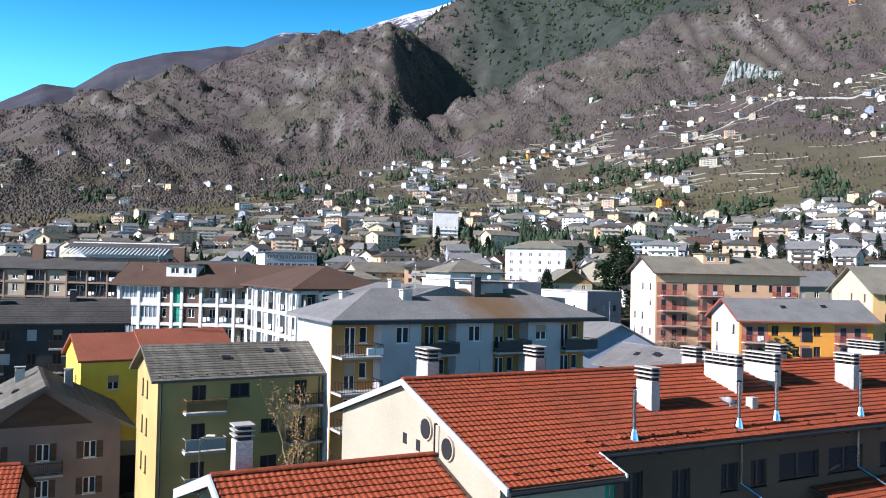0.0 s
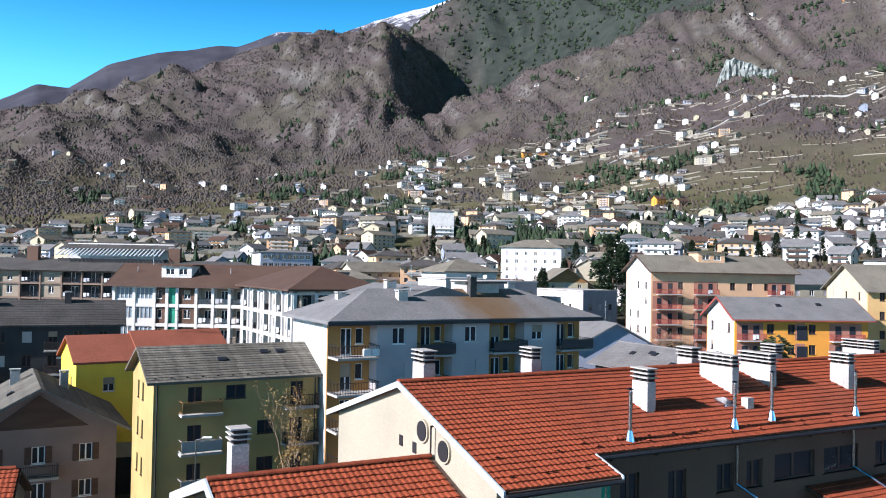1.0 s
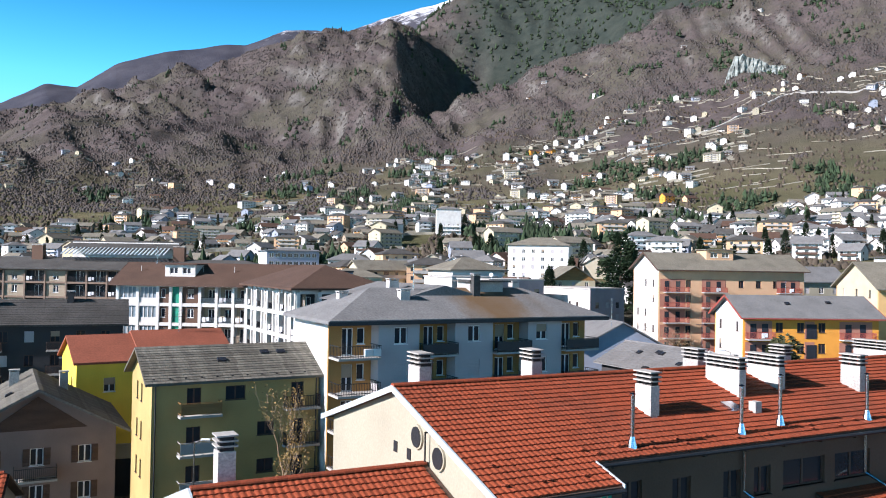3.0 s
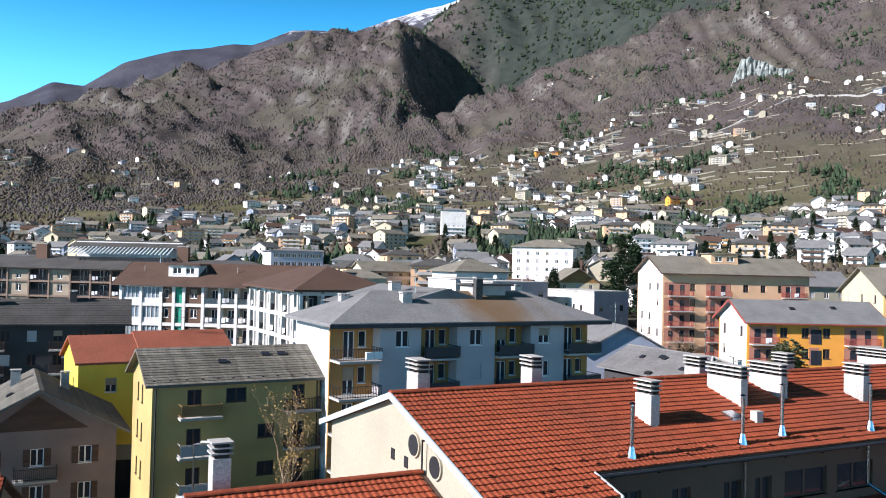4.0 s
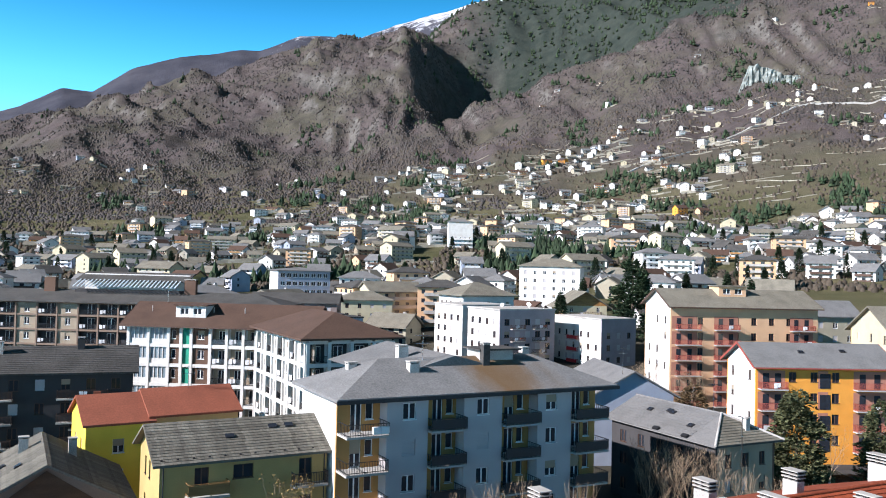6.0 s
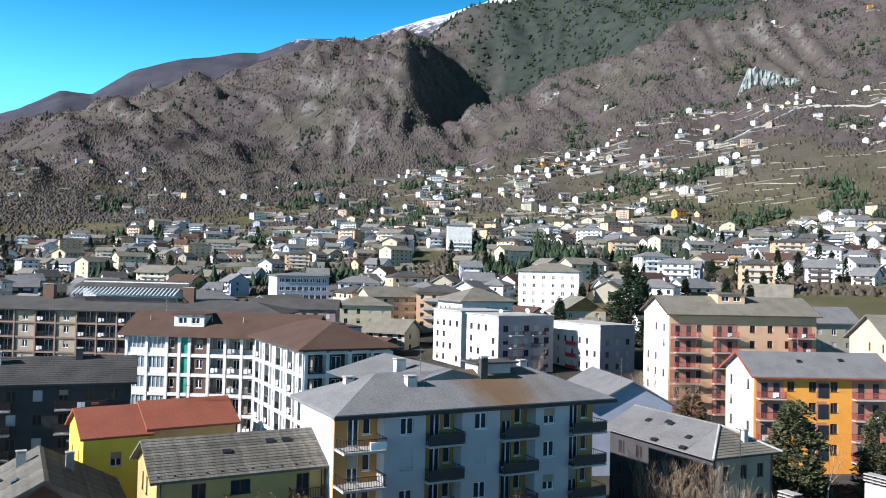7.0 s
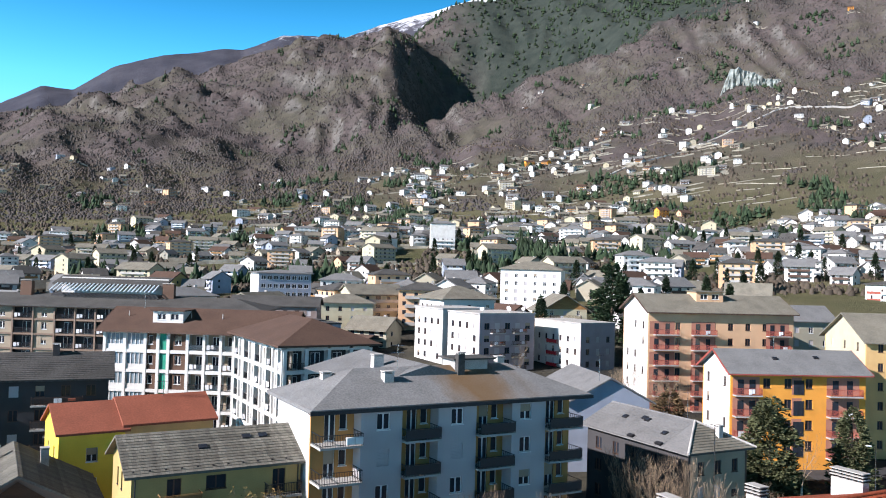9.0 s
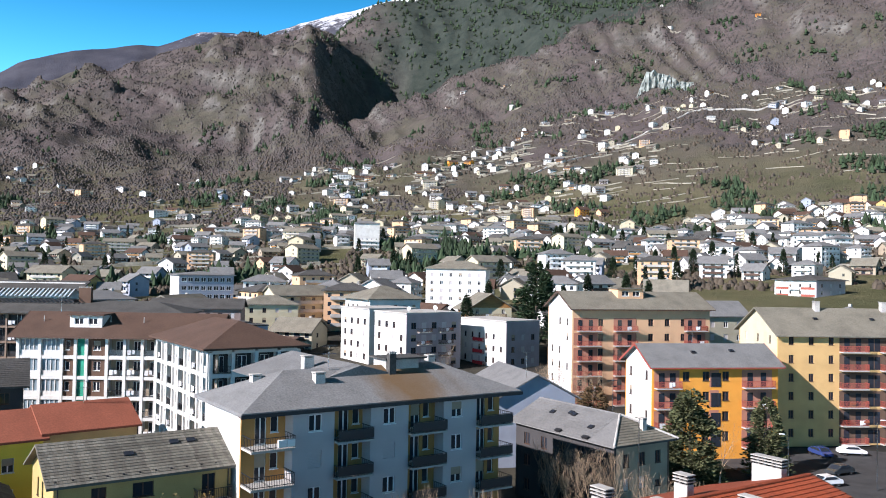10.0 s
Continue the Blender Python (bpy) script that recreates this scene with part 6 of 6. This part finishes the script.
def car(x, y, z, turn, mat, label):
    b = thing("car", label, "car", pose(x, y, z, 0, 0, turn), "parked cars")
    side = ((-2.1, 0.35), (-2.15, 0.75), (-1.35, 0.92), (-0.75, 1.42), (0.85, 1.45), (1.55, 1.0), (2.05, 0.92), (2.12, 0.4))
    bm = bmesh.new()
    prism(bm, [(p[0], -0.85, p[1]) for p in side], (0, 1.7, 0))
    bmesh.ops.bevel(bm, geom=bm.edges, offset=0.07, segments=2, affect="EDGES")
    part("body", bm, mat, b)
    bm = bmesh.new()
    prism(bm, [(p[0], -0.865, p[1]) for p in ((-1.15, 0.98), (-0.7, 1.36), (0.8, 1.38), (1.35, 1.02))], (0, 1.73, 0))
    part("side_window", bm, "glass", b)
    bm = bmesh.new()
    prism(bm, ((-1.32, -0.7, 0.97), (-1.32, 0.7, 0.97), (-0.8, 0.62, 1.4), (-0.8, -0.62, 1.4)), (-0.02, 0, 0.025))
    part("windscreen", bm, "glass", b)
    for wx in (-1.3, 1.3):
        for wy in (-0.82, 0.66):
            bm = bmesh.new()
            tube(bm, (wx, wy, 0.32), (wx, wy + 0.18, 0.32), 0.32, 0.32, 14)
            w = part("wheel", bm, "rubber", b)
            bm = bmesh.new()
            tube(bm, (wx, wy - 0.01, 0.32), (wx, wy + 0.19, 0.32), 0.18, 0.18, 10)
            part("rim", bm, "steel", w)


def lot():
    bm = bmesh.new()
    box(bm, 54, 112, 92, 129.5, -0.5, 0.06)
    me = finish(bm, "car_park", "asphalt")
    tagged(new("pavement", me), "grey asphalt car park between the houses", "pavement", kind="structure")


lot()
car(76.8, 124.3, 0.07, 170, "car_white", "white hatchback parked on the asphalt")
car(71.3, 123.6, 0.07, 95, "car_blue", "dark blue car parked by the wall")
car(67.5, 112.0, 0.07, 20, "car_dark", "dark car parked on the asphalt")
car(72.0, 106.5, 0.07, 60, "car_blue", "blue car parked on the asphalt")
car(62.0, 106.0, 0.07, 10, "car_white", "white car parked on the asphalt")
car(83.5, 122.5, 0.07, 85, "car_red", "red car parked by the wall")


def aerial(x, y, z, h):
    b = thing("aerial", "thin metal television aerial on a roof", "aerial", pose(x, y, z, 0, 0, 25), "roof aerials")
    bm = bmesh.new()
    tube(bm, (0, 0, -0.6), (0, 0, h), 0.045, 0.03, 6)
    part("mast", bm, "steel", b)
    for k in range(2):
        bm = bmesh.new()
        z1 = h - 0.2 - 0.7 * k
        tube(bm, (-0.7, 0, z1), (0.7, 0, z1), 0.018, 0.018, 4)
        for i in range(7):
            tube(bm, (-0.65 + 0.21 * i, -0.3, z1), (-0.65 + 0.21 * i, 0.3, z1), 0.012, 0.012, 4)
        part("antenna", bm, "steel", b)


aerial(-28.6, 91.5, 12.6, 3.0)
aerial(29.7, 95.6, 10.9, 4.5)
aerial(24.0, 118.5, 12.4, 4.0)
aerial(-2.5, 76.5, 18.3, 2.6)
aerial(-46.0, 134.0, 19.8, 3.5)
aerial(52.0, 127.0, 16.6, 2.5)
aerial(78.0, 137.5, 21.8, 2.5)


# ---- town and woods on the slope ----
def at_az(az, r):
    x, y = r * math.sin(radians(az)), r * math.cos(radians(az))
    return x, y, height(x, y)


def house_variant(W, D, H, rise, wall, roof, rows, cols, balcony, kind, rnd):
    """A far house as a thing with walls, roof, windows and balcony."""
    H, rise = (H - 0.8, rise + 0.7) if kind == "gable" else (H, rise + 0.4)
    b = thing("house", f"{'apartment block' if H > 10 else 'detached house'} with {wall.split('_')[-1]} walls and {roof.replace('_', ' ')} roof on the slope", "house", Matrix.Translation((0, 0, -500)), "houses of the hillside town")
    bm = bmesh.new()
    if kind == "gable":
        prism(bm, ((0, 0, -6), (0, D, -6), (0, D, H), (0, D / 2, H + rise), (0, 0, H)), (W, 0, 0), T3(-W / 2, 0, 0))
    else:
        box(bm, -W / 2, W / 2, 0, D, -6, H)
    part("wall", bm, wall, b)
    if kind == "gable":
        bm = bmesh.new()
        e = 1.3
        for s in (0, 1):
            ya, yr = (-e, D / 2) if s == 0 else (D + e, D / 2)
            prism(bm, ((-W / 2 - 0.7, ya, H - rise / (D / 2) * e + 0.05), (W / 2 + 0.7, ya, H - rise / (D / 2) * e + 0.05), (W / 2 + 0.7, yr, H + rise + 0.05), (-W / 2 - 0.7, yr, H + rise + 0.05)), (0, 0, 0.5))
        part("roof", bm, roof, b)
    else:
        o = hip_roof(b, W, D, H, rise, 0.9, roof)
        o.location.x = -W / 2
    for r in range(rows):
        for c in range(cols):
            w = W / cols
            x = -W / 2 + w * (c + 0.5)
            bm_key = ("fw", 1.3)
            if balcony and c == cols // 2:
                part("window", shared(("fdoor",), lambda q: box(q, -0.9, 0.9, -0.03, 0.1, 0, 2.1), "window", "glass"), None, b, at=T3(x, 0, H - 2.7 - 3 * r))
            else:
                part("window", shared(bm_key, lambda q: box(q, -0.6, 0.6, -0.03, 0.1, 0, 1.4), "window", "glass"), None, b, at=T3(x, 0, H - 2.2 - 3 * r))
        for s in (-1, 1):
            part("window", shared(("fside",), lambda q: box(q, -0.05, 0.05, -0.5, 0.5, 0, 1.3), "window", "glass"), None, b, at=T3(s * (W / 2 + 0.0), D * 0.35, H - 2.2 - 3 * r))
        if balcony:
            part("balcony", shared(("fbalc", round(W, 1), balcony), lambda q: (box(q, -W * 0.36, W * 0.36, -1.2, 0, -0.2, 0), box(q, -W * 0.36, W * 0.36, -1.2, -1.1, 0, 0.95)), "balcony", balcony), None, b, at=T3(0, 0, H - 2.75 - 3 * r))
    bm = bmesh.new()
    box(bm, W * 0.2, W * 0.2 + 0.8, D * 0.55, D * 0.55 + 0.8, H, H + rise + 0.9)
    part("chimney", bm, "mortar", b)
    return b


def build_town():
    rnd = random.Random(11)
    specs = [
        (11, 9, 6.0, 2.2, "plaster_white", "slate", 2, 3, "wood_dark", "gable"), (12, 10, 6.5, 2.4, "plaster_white", "slate_dark", 2, 3, "wood_warm", "gable"),
        (10, 9, 5.8, 2.3, "plaster_cream", "slate_warm", 2, 3, None, "gable"), (13, 10, 6.2, 2.2, "plaster_pale", "slate_warm", 2, 4, "wood_dark", "gable"),
        (11, 10, 8.6, 2.2, "plaster_white", "slate", 2, 3, "white_paint", "hip"), (12, 9, 6.0, 2.2, "plaster_salmon", "tile_brown", 2, 3, "wood_dark", "gable"),
        (10, 8, 5.6, 2.2, "drystone", "slate", 1, 2, None, "gable"), (14, 10, 6.4, 2.4, "plaster_white", "tile_brown", 2, 4, "wood_warm", "gable"),
        (9, 8, 5.5, 2.0, "plaster_white", "slate_dark", 2, 2, None, "gable"), (12, 9, 6.0, 2.3, "plaster_beige", "slate_warm", 2, 3, "wood_dark", "gable"),
        (18, 12, 11.5, 2.4, "plaster_white", "slate", 4, 5, "white_paint", "hip"), (20, 12, 12.5, 2.2, "plaster_cream", "slate_warm", 4, 5, "concrete", "gable"),
        (16, 12, 13.0, 2.0, "plaster_salmon", "slate_dark", 4, 4, "concrete", "hip"), (15, 11, 9.0, 2.4, "plaster_yellow", "tile_brown", 3, 4, "wood_warm", "gable"),
        (13, 10, 9.0, 2.4, "plaster_orange", "tile_brown", 3, 3, "wood_warm", "gable"), (14, 11, 9.0, 2.4, "plaster_white", "slate", 3, 3, "wood_dark", "gable"),
        (11, 9, 6.4, 2.3, "plaster_grey", "slate", 2, 3, "wood_dark", "gable"), (12, 10, 8.6, 2.3, "plaster_blue", "slate", 2, 3, "white_paint", "gable")]
    small = [house_variant(*s, rnd) for s in specs]
    big = [b for b, s in zip(small, specs) if s[2] > 10]
    plain = [b for b, s in zip(small, specs) if s[2] <= 10]
    weights = [s[4] in ("plaster_white", "plaster_cream", "plaster_pale") and 4.5 or (0.15 if s[4] in ("plaster_yellow", "plaster_orange", "plaster_salmon") else 0.9) for s in specs if s[2] <= 10]
    dull = [s[4] in ("plaster_white", "plaster_cream", "plaster_pale") and 1.0 or (0.3 if s[4] in ("plaster_yellow", "plaster_orange", "plaster_salmon") else 1.4) for s in specs if s[2] <= 10]
    zones = (  # azimuth range, distance range, count, chance of a block, spacing
        (-32, 36, 235, 420, 70, 0.12, 15), (-32, 38, 420, 700, 140, 0.14, 15), (-32, -6, 650, 1000, 120, 0.14, 14), (-6, 14, 650, 1000, 170, 0.16, 13),
        (14, 24, 560, 800, 40, 0.08, 14), (22, 38, 480, 900, 120, 0.08, 13), (-5, 19, 980, 1420, 170, 0.06, 14), (8, 36, 1150, 1620, 75, 0.05, 16), (-22, -2, 1000, 1500, 40, 0.03, 18),
        (-32, -20, 1250, 1900, 26, 0.03, 18), (2, 36, 1600, 2150, 9, 0.0, 22), (20, 36, 2150, 2600, 3, 0.0, 24))
    spots = list(KEEP_CLEAR)
    used = set()
    for a0, a1, r0, r1, n, p_big, gap in zones:
        made = tries = 0
        while made < n and tries < n * 30:
            tries += 1
            az, r = rnd.uniform(a0, a1), math.sqrt(rnd.uniform(r0 * r0, r1 * r1))
            cl = noise.noise(Vector((az * 0.35, r / 90, 5.0)))
            if r > 900 and cl < 0.12 and rnd.random() < 0.95:
                continue
            x, y, z = at_az(az, r)
            if any((x - s[0]) ** 2 + (y - s[1]) ** 2 < max(gap, s[2]) ** 2 for s in spots):
                continue
            spots.append((x, y, gap))
            src = rnd.choice(big) if rnd.random() < p_big else rnd.choices(plain, dull if az < -6 else weights)[0]
            turn = rnd.choice((-20, 8, 28, 45, 70, -50)) + rnd.uniform(-8, 8)
            s = 0.85 + 0.35 * rnd.random()
            m = pose(x, y, z + 0.2, 0, 0, turn)
            if r > NEAR_HOUSES:
                low = 0.68 if r > 900 else 0.78
                FAR.append((src, m @ Matrix.Diagonal((0.9 + 0.35 * rnd.random(), 0.95, low + 0.2 * rnd.random(), 1)), az, r))
            elif src.name not in used:
                used.add(src.name)
                src.matrix_world = m
            else:
                copy_thing(src, m)
            made += 1
    for b in small:
        if b.name not in used:
            x, y, z = at_az(rnd.uniform(0, 20), rnd.uniform(900, 1100))
            b.matrix_world = pose(x, y, z, 0, 0, 20)
    return spots


NEAR_HOUSES = 540
FAR = []
KEEP_CLEAR = [(-49, 229, 20), (-38, 229, 18), (-27, 270, 20), (150, 268, 30), (172, 304, 24), (140, 245, 22), (-62, 318, 26), (-1, 648, 20), (-5, 75, 40), (9, 214, 26), (4, 226, 24), (6, 252, 24), (34, 214, 22), (88, 150, 30), (50, 128, 28), (60, 172, 36), (92, 140, 34), (-40, 130, 34), (-75, 160, 30), (-105, 160, 30), (-45, 160, 26), (8, 195, 26), (36, 218, 22),
              (40, 262, 20), (40, 322, 26), (25, 110, 30), (125, 300, 46), (192, 342, 26), (160, 345, 48), (100, 262, 30), (95, 236, 20), (84, 192, 20)]
SPOTS = build_town()


def join_far_houses():
    """The houses too far to be told apart singly, as one mesh."""
    names, slots, vs, fs, mi = {}, [], [], [], []
    cache = {}
    for src, m, _, _ in FAR:
        if src.name not in cache:
            vv, ff, mm = [], [], []
            for o in src.children:
                if o.name.startswith("chimney"):
                    continue
                loc = o.matrix_basis
                k = len(vv)
                mat = o.data.materials[0]
                if mat.name not in names:
                    names[mat.name] = len(slots)
                    slots.append(mat)
                vv += [loc @ v.co for v in o.data.vertices]
                ff += [[i + k for i in p.vertices] for p in o.data.polygons]
                mm += [names[mat.name]] * len(o.data.polygons)
            cache[src.name] = (vv, ff, mm)
        vv, ff, mm = cache[src.name]
        k = len(vs)
        vs += [m @ v for v in vv]
        fs += [[i + k for i in f] for f in ff]
        mi += mm
    me = bpy.data.meshes.new("far_houses")
    me.from_pydata([tuple(v) for v in vs], [], fs)
    for mat in slots:
        me.materials.append(mat)
    me.polygons.foreach_set("material_index", mi)
    tagged(new("far_houses", me), "hundreds of pale houses with grey roofs spread over the slope", "houses", kind="stuff")


join_far_houses()


def scatter_mesh(name, label, mat, count, seed, az_range, r_range, size, shape, test, category="trees", tall=(0.4, 0.75)):
    """One mesh of many small tree clumps on the slope."""
    rnd = np.random.RandomState(seed)
    if shape == "clump":
        base = [(0.1, 0, 1.0)] + [(.72 * math.cos(1.2566 * i), .72 * math.sin(1.2566 * i), .6) for i in range(5)] + [(math.cos(1.2566 * i + .4), math.sin(1.2566 * i + .4), -.55) for i in range(5)]
        base = np.array(base)
        tris = [(0, 1 + i, 1 + (i + 1) % 5) for i in range(5)] + [(1 + i, 6 + i, 1 + (i + 1) % 5) for i in range(5)] + [(1 + (i + 1) % 5, 6 + i, 6 + (i + 1) % 5) for i in range(5)]
    else:
        k = 6
        base = [(0, 0, 3.4)] + [(math.cos(6.2832 * i / k), math.sin(6.2832 * i / k), 1.25 + 0.25 * (i % 2)) for i in range(k)]
        base += [(0, 0, 2.2)] + [(1.35 * math.cos(6.2832 * i / k + .5), 1.35 * math.sin(6.2832 * i / k + .5), 0.1 + 0.25 * (i % 2)) for i in range(k)]
        base = np.array(base)
        tris = [(0, 1 + i, 1 + (i + 1) % k) for i in range(k)] + [(7, 8 + i, 8 + (i + 1) % k) for i in range(k)]
    tris = np.array(tris)
    vs, fs = [], []
    n = made = 0
    while made < count and n < count * 12:
        n += 1
        az = rnd.uniform(*az_range)
        r = r_range[0] * (r_range[1] / r_range[0]) ** rnd.uniform()
        x, y = r * math.sin(math.radians(az)), r * math.cos(math.radians(az))
        z = height(x, y)
        if not test(az, r, x, y, z, rnd.uniform()):
            continue
        s = rnd.uniform(*size) * (0.75 + r / 3200)
        a = rnd.uniform(0, 6.28)
        c, d = math.cos(a), math.sin(a)
        q = base * (1 + rnd.uniform(-.3, .3, base.shape)) * (s, s, s * rnd.uniform(*tall))
        q = np.stack((q[:, 0] * c - q[:, 1] * d + x, q[:, 0] * d + q[:, 1] * c + y, q[:, 2] + z), 1)
        fs.append(tris + len(base) * made)
        vs.append(q)
        made += 1
    me = bpy.data.meshes.new(name)
    me.from_pydata(np.concatenate(vs).tolist(), [], np.concatenate(fs).tolist())
    me.materials.append(M[mat])
    if shape == "clump":
        me.polygons.foreach_set("use_smooth", [True] * len(me.polygons))
    return tagged(new(name, me), label, category, kind="stuff")


def wood_test(az, r, x, y, z, u):
    n = noise.noise(Vector((x / 170, y / 170, 1.0))) + 0.5 * noise.noise(Vector((x / 50, y / 50, 4.0)))
    if r > 2680 and x > 20:
        return False
    open_ = smooth(1000, 1900, r) if az > -5 else smooth(750, 1250, r)
    return n > 0.55 - 0.92 * open_ and u < 0.9


scatter_mesh("bare_woods", "leafless brown deciduous woods covering the mountainside", "woods", 60000, 3, (-36, 40), (560, 4300), (1.3, 2.7), "clump", wood_test, tall=(0.7, 1.4))
scatter_mesh("garden_trees", "bare trees and shrubs between the town's houses", "scrub", 14000, 5, (-34, 40), (390, 1700), (1.0, 2.5), "clump", tall=(1.1, 2.0),
             test=lambda az, r, x, y, z, u: noise.noise(Vector((x / 60, y / 60, 9.0))) > -0.15 and not any((x - s[0]) ** 2 + (y - s[1]) ** 2 < (s[2] * 0.55) ** 2 for s in SPOTS))
scatter_mesh("conifer_woods", "dark green conifers in groups on the slope", "conifer", 8500, 8, (-36, 40), (480, 4300), (1.5, 3.0), "cone", tall=(0.9, 1.3),
             test=lambda az, r, x, y, z, u: noise.noise(Vector((x / 90, y / 90, 15.0))) > (0.25 if r < 1300 else 0.40 if r < 1800 else 0.3) - (0.75 * smooth(700, 1300, z) if x > -300 else -0.15) - (0.5 if r > 2650 and x > 20 else 0)
             and not (r < 1500 and any((x - s[0]) ** 2 + (y - s[1]) ** 2 < (s[2] * 0.6) ** 2 for s in SPOTS)))

scatter_town_trees()


def terrace_walls():
    rnd = random.Random(21)
    bm = bmesh.new()
    made = 0
    while made < 300:
        az, r = rnd.uniform(-4, 36), rnd.uniform(640, 1650)
        if rnd.random() < 0.25:
            az, r = rnd.uniform(-24, 2), rnd.uniform(700, 1300)
        n = rnd.randint(2, 6)
        h = rnd.uniform(0.6, 1.6)
        dr = rnd.uniform(-4, 4)
        x0, y0, _ = at_az(az, r)
        ang = radians(-az + rnd.uniform(-14, 14))
        for i in range(n):
            x1, y1 = x0 + 9 * math.cos(ang), y0 + 9 * math.sin(ang)
            z0, z1 = height(x0, y0), height(x1, y1)
            prism(bm, ((x0, y0, z0 - 1.5), (x1, y1, z1 - 1.5), (x1, y1, z1 + h), (x0, y0, z0 + h)), (0.3, 0.9, 0))
            x0, y0 = x1, y1
            ang += rnd.uniform(-0.22, 0.22)
        made += 1
    for _, _, az, r in FAR:
        # retaining walls and yard walls in front of the hillside houses
        for k in range(2):
            if rnd.random() < 0.62:
                x0, y0, _ = at_az(az + rnd.uniform(-0.5, 0.1), r - 11 - 8 * k)
                ang, h = radians(-az + rnd.uniform(-10, 10)), rnd.uniform(1.2, 2.8)
                for i in range(rnd.randint(1, 3)):
                    x1, y1 = x0 + 9 * math.cos(ang), y0 + 9 * math.sin(ang)
                    z0, z1 = height(x0, y0), height(x1, y1)
                    prism(bm, ((x0, y0, z0 - 1.5), (x1, y1, z1 - 1.5), (x1, y1, z1 + h), (x0, y0, z0 + h)), (0.3, 0.9, 0))
                    x0, y0 = x1, y1
    me = finish(bm, "terrace_walls", "drystone")
    tagged(new("terrace_walls", me), "pale dry stone terrace walls along the vineyards", "wall", kind="stuff")


terrace_walls()


def ribbon(name, label, pts, width, mat):
    """A road that follows the slope through a few (azimuth, distance) marks."""
    bm = bmesh.new()
    line = []
    for (a0, r0), (a1, r1) in zip(pts, pts[1:]):
        for i in range(14):
            t = i / 14
            line.append(at_az(a0 + (a1 - a0) * t, r0 + (r1 - r0) * t))
    line.append(at_az(*pts[-1]))
    prev = None
    for i, p in enumerate(line):
        q = line[min(i + 1, len(line) - 1)]
        o = line[max(i - 1, 0)]
        d = Vector((q[0] - o[0], q[1] - o[1])).normalized()
        w = Vector((-d.y, d.x)) * width / 2
        zz = max(height(p[0] + w.x, p[1] + w.y), height(p[0] - w.x, p[1] - w.y)) + 0.5
        ring = [bm.verts.new((p[0] + w.x, p[1] + w.y, zz)), bm.verts.new((p[0] - w.x, p[1] - w.y, zz)),
                bm.verts.new((p[0] - w.x, p[1] - w.y, zz - 4)), bm.verts.new((p[0] + w.x, p[1] + w.y, zz - 4))]
        if prev:
            for k in range(4):
                bm.faces.new((prev[k], prev[(k + 1) % 4], ring[(k + 1) % 4], ring[k]))
        prev = ring
    tagged(new(name, finish(bm, name, mat)), label, "road", kind="structure")


ribbon("hillside_road", "pale road curving up the terraced slope", ((15, 950), (17, 900), (18.6, 840), (19, 790), (18.4, 760)), 6, "concrete")
ribbon("hillside_road", "pale road climbing past the upper houses", ((11, 1220), (15, 1290), (19, 1370), (22, 1440), (27, 1470)), 6, "concrete")
ribbon("hillside_road", "pale road along the foot of the slope", ((2, 720), (7, 735), (12, 700), (18, 690)), 6, "concrete")


def quarry():
    """A jagged cliff set into the slope, taller towards its left end."""
    bm = bmesh.new()
    nu, nv = 48, 14
    rows = []
    for i in range(nu + 1):
        az = 18.4 + 4.0 * i / nu
        x, y, z = at_az(az, 1745)
        tall = 52 * min(1, 6 * i / nu) * (1 - 0.62 * i / nu) * (0.85 + 0.2 * noise.noise(Vector((i * 0.21, 2.0, 0)))) * min(1, 5 * (1 - i / nu) + 0.1)
        out = Vector((-x, -y, 0)).normalized()
        ring = [Vector((x, y, z - 12)) - out * 30]
        for k in range(nv + 1):
            v = k / nv
            crag = 9 * noise.noise(Vector((i * 0.45, v * 1.6, 4.0))) + 4 * noise.noise(Vector((i * 1.3, v * 5, 9.0)))
            ring.append(Vector((x, y, z - 6 + v * (tall + 6))) + out * (12 - 20 * v + crag))
        ring.append(ring[-1] - out * 40)
        rows.append([bm.verts.new(p) for p in ring])
    n = len(rows[0])
    for a, b in zip(rows, rows[1:]):
        for k in range(n):
            bm.faces.new((a[k], a[(k + 1) % n], b[(k + 1) % n], b[k]))
    bm.faces.new(rows[0])
    bm.faces.new(rows[-1])
    tagged(new("rock_face", finish(bm, "rock_face", "rock")), "bare pale grey rock face in the woods", "rock", kind="structure")


quarry()
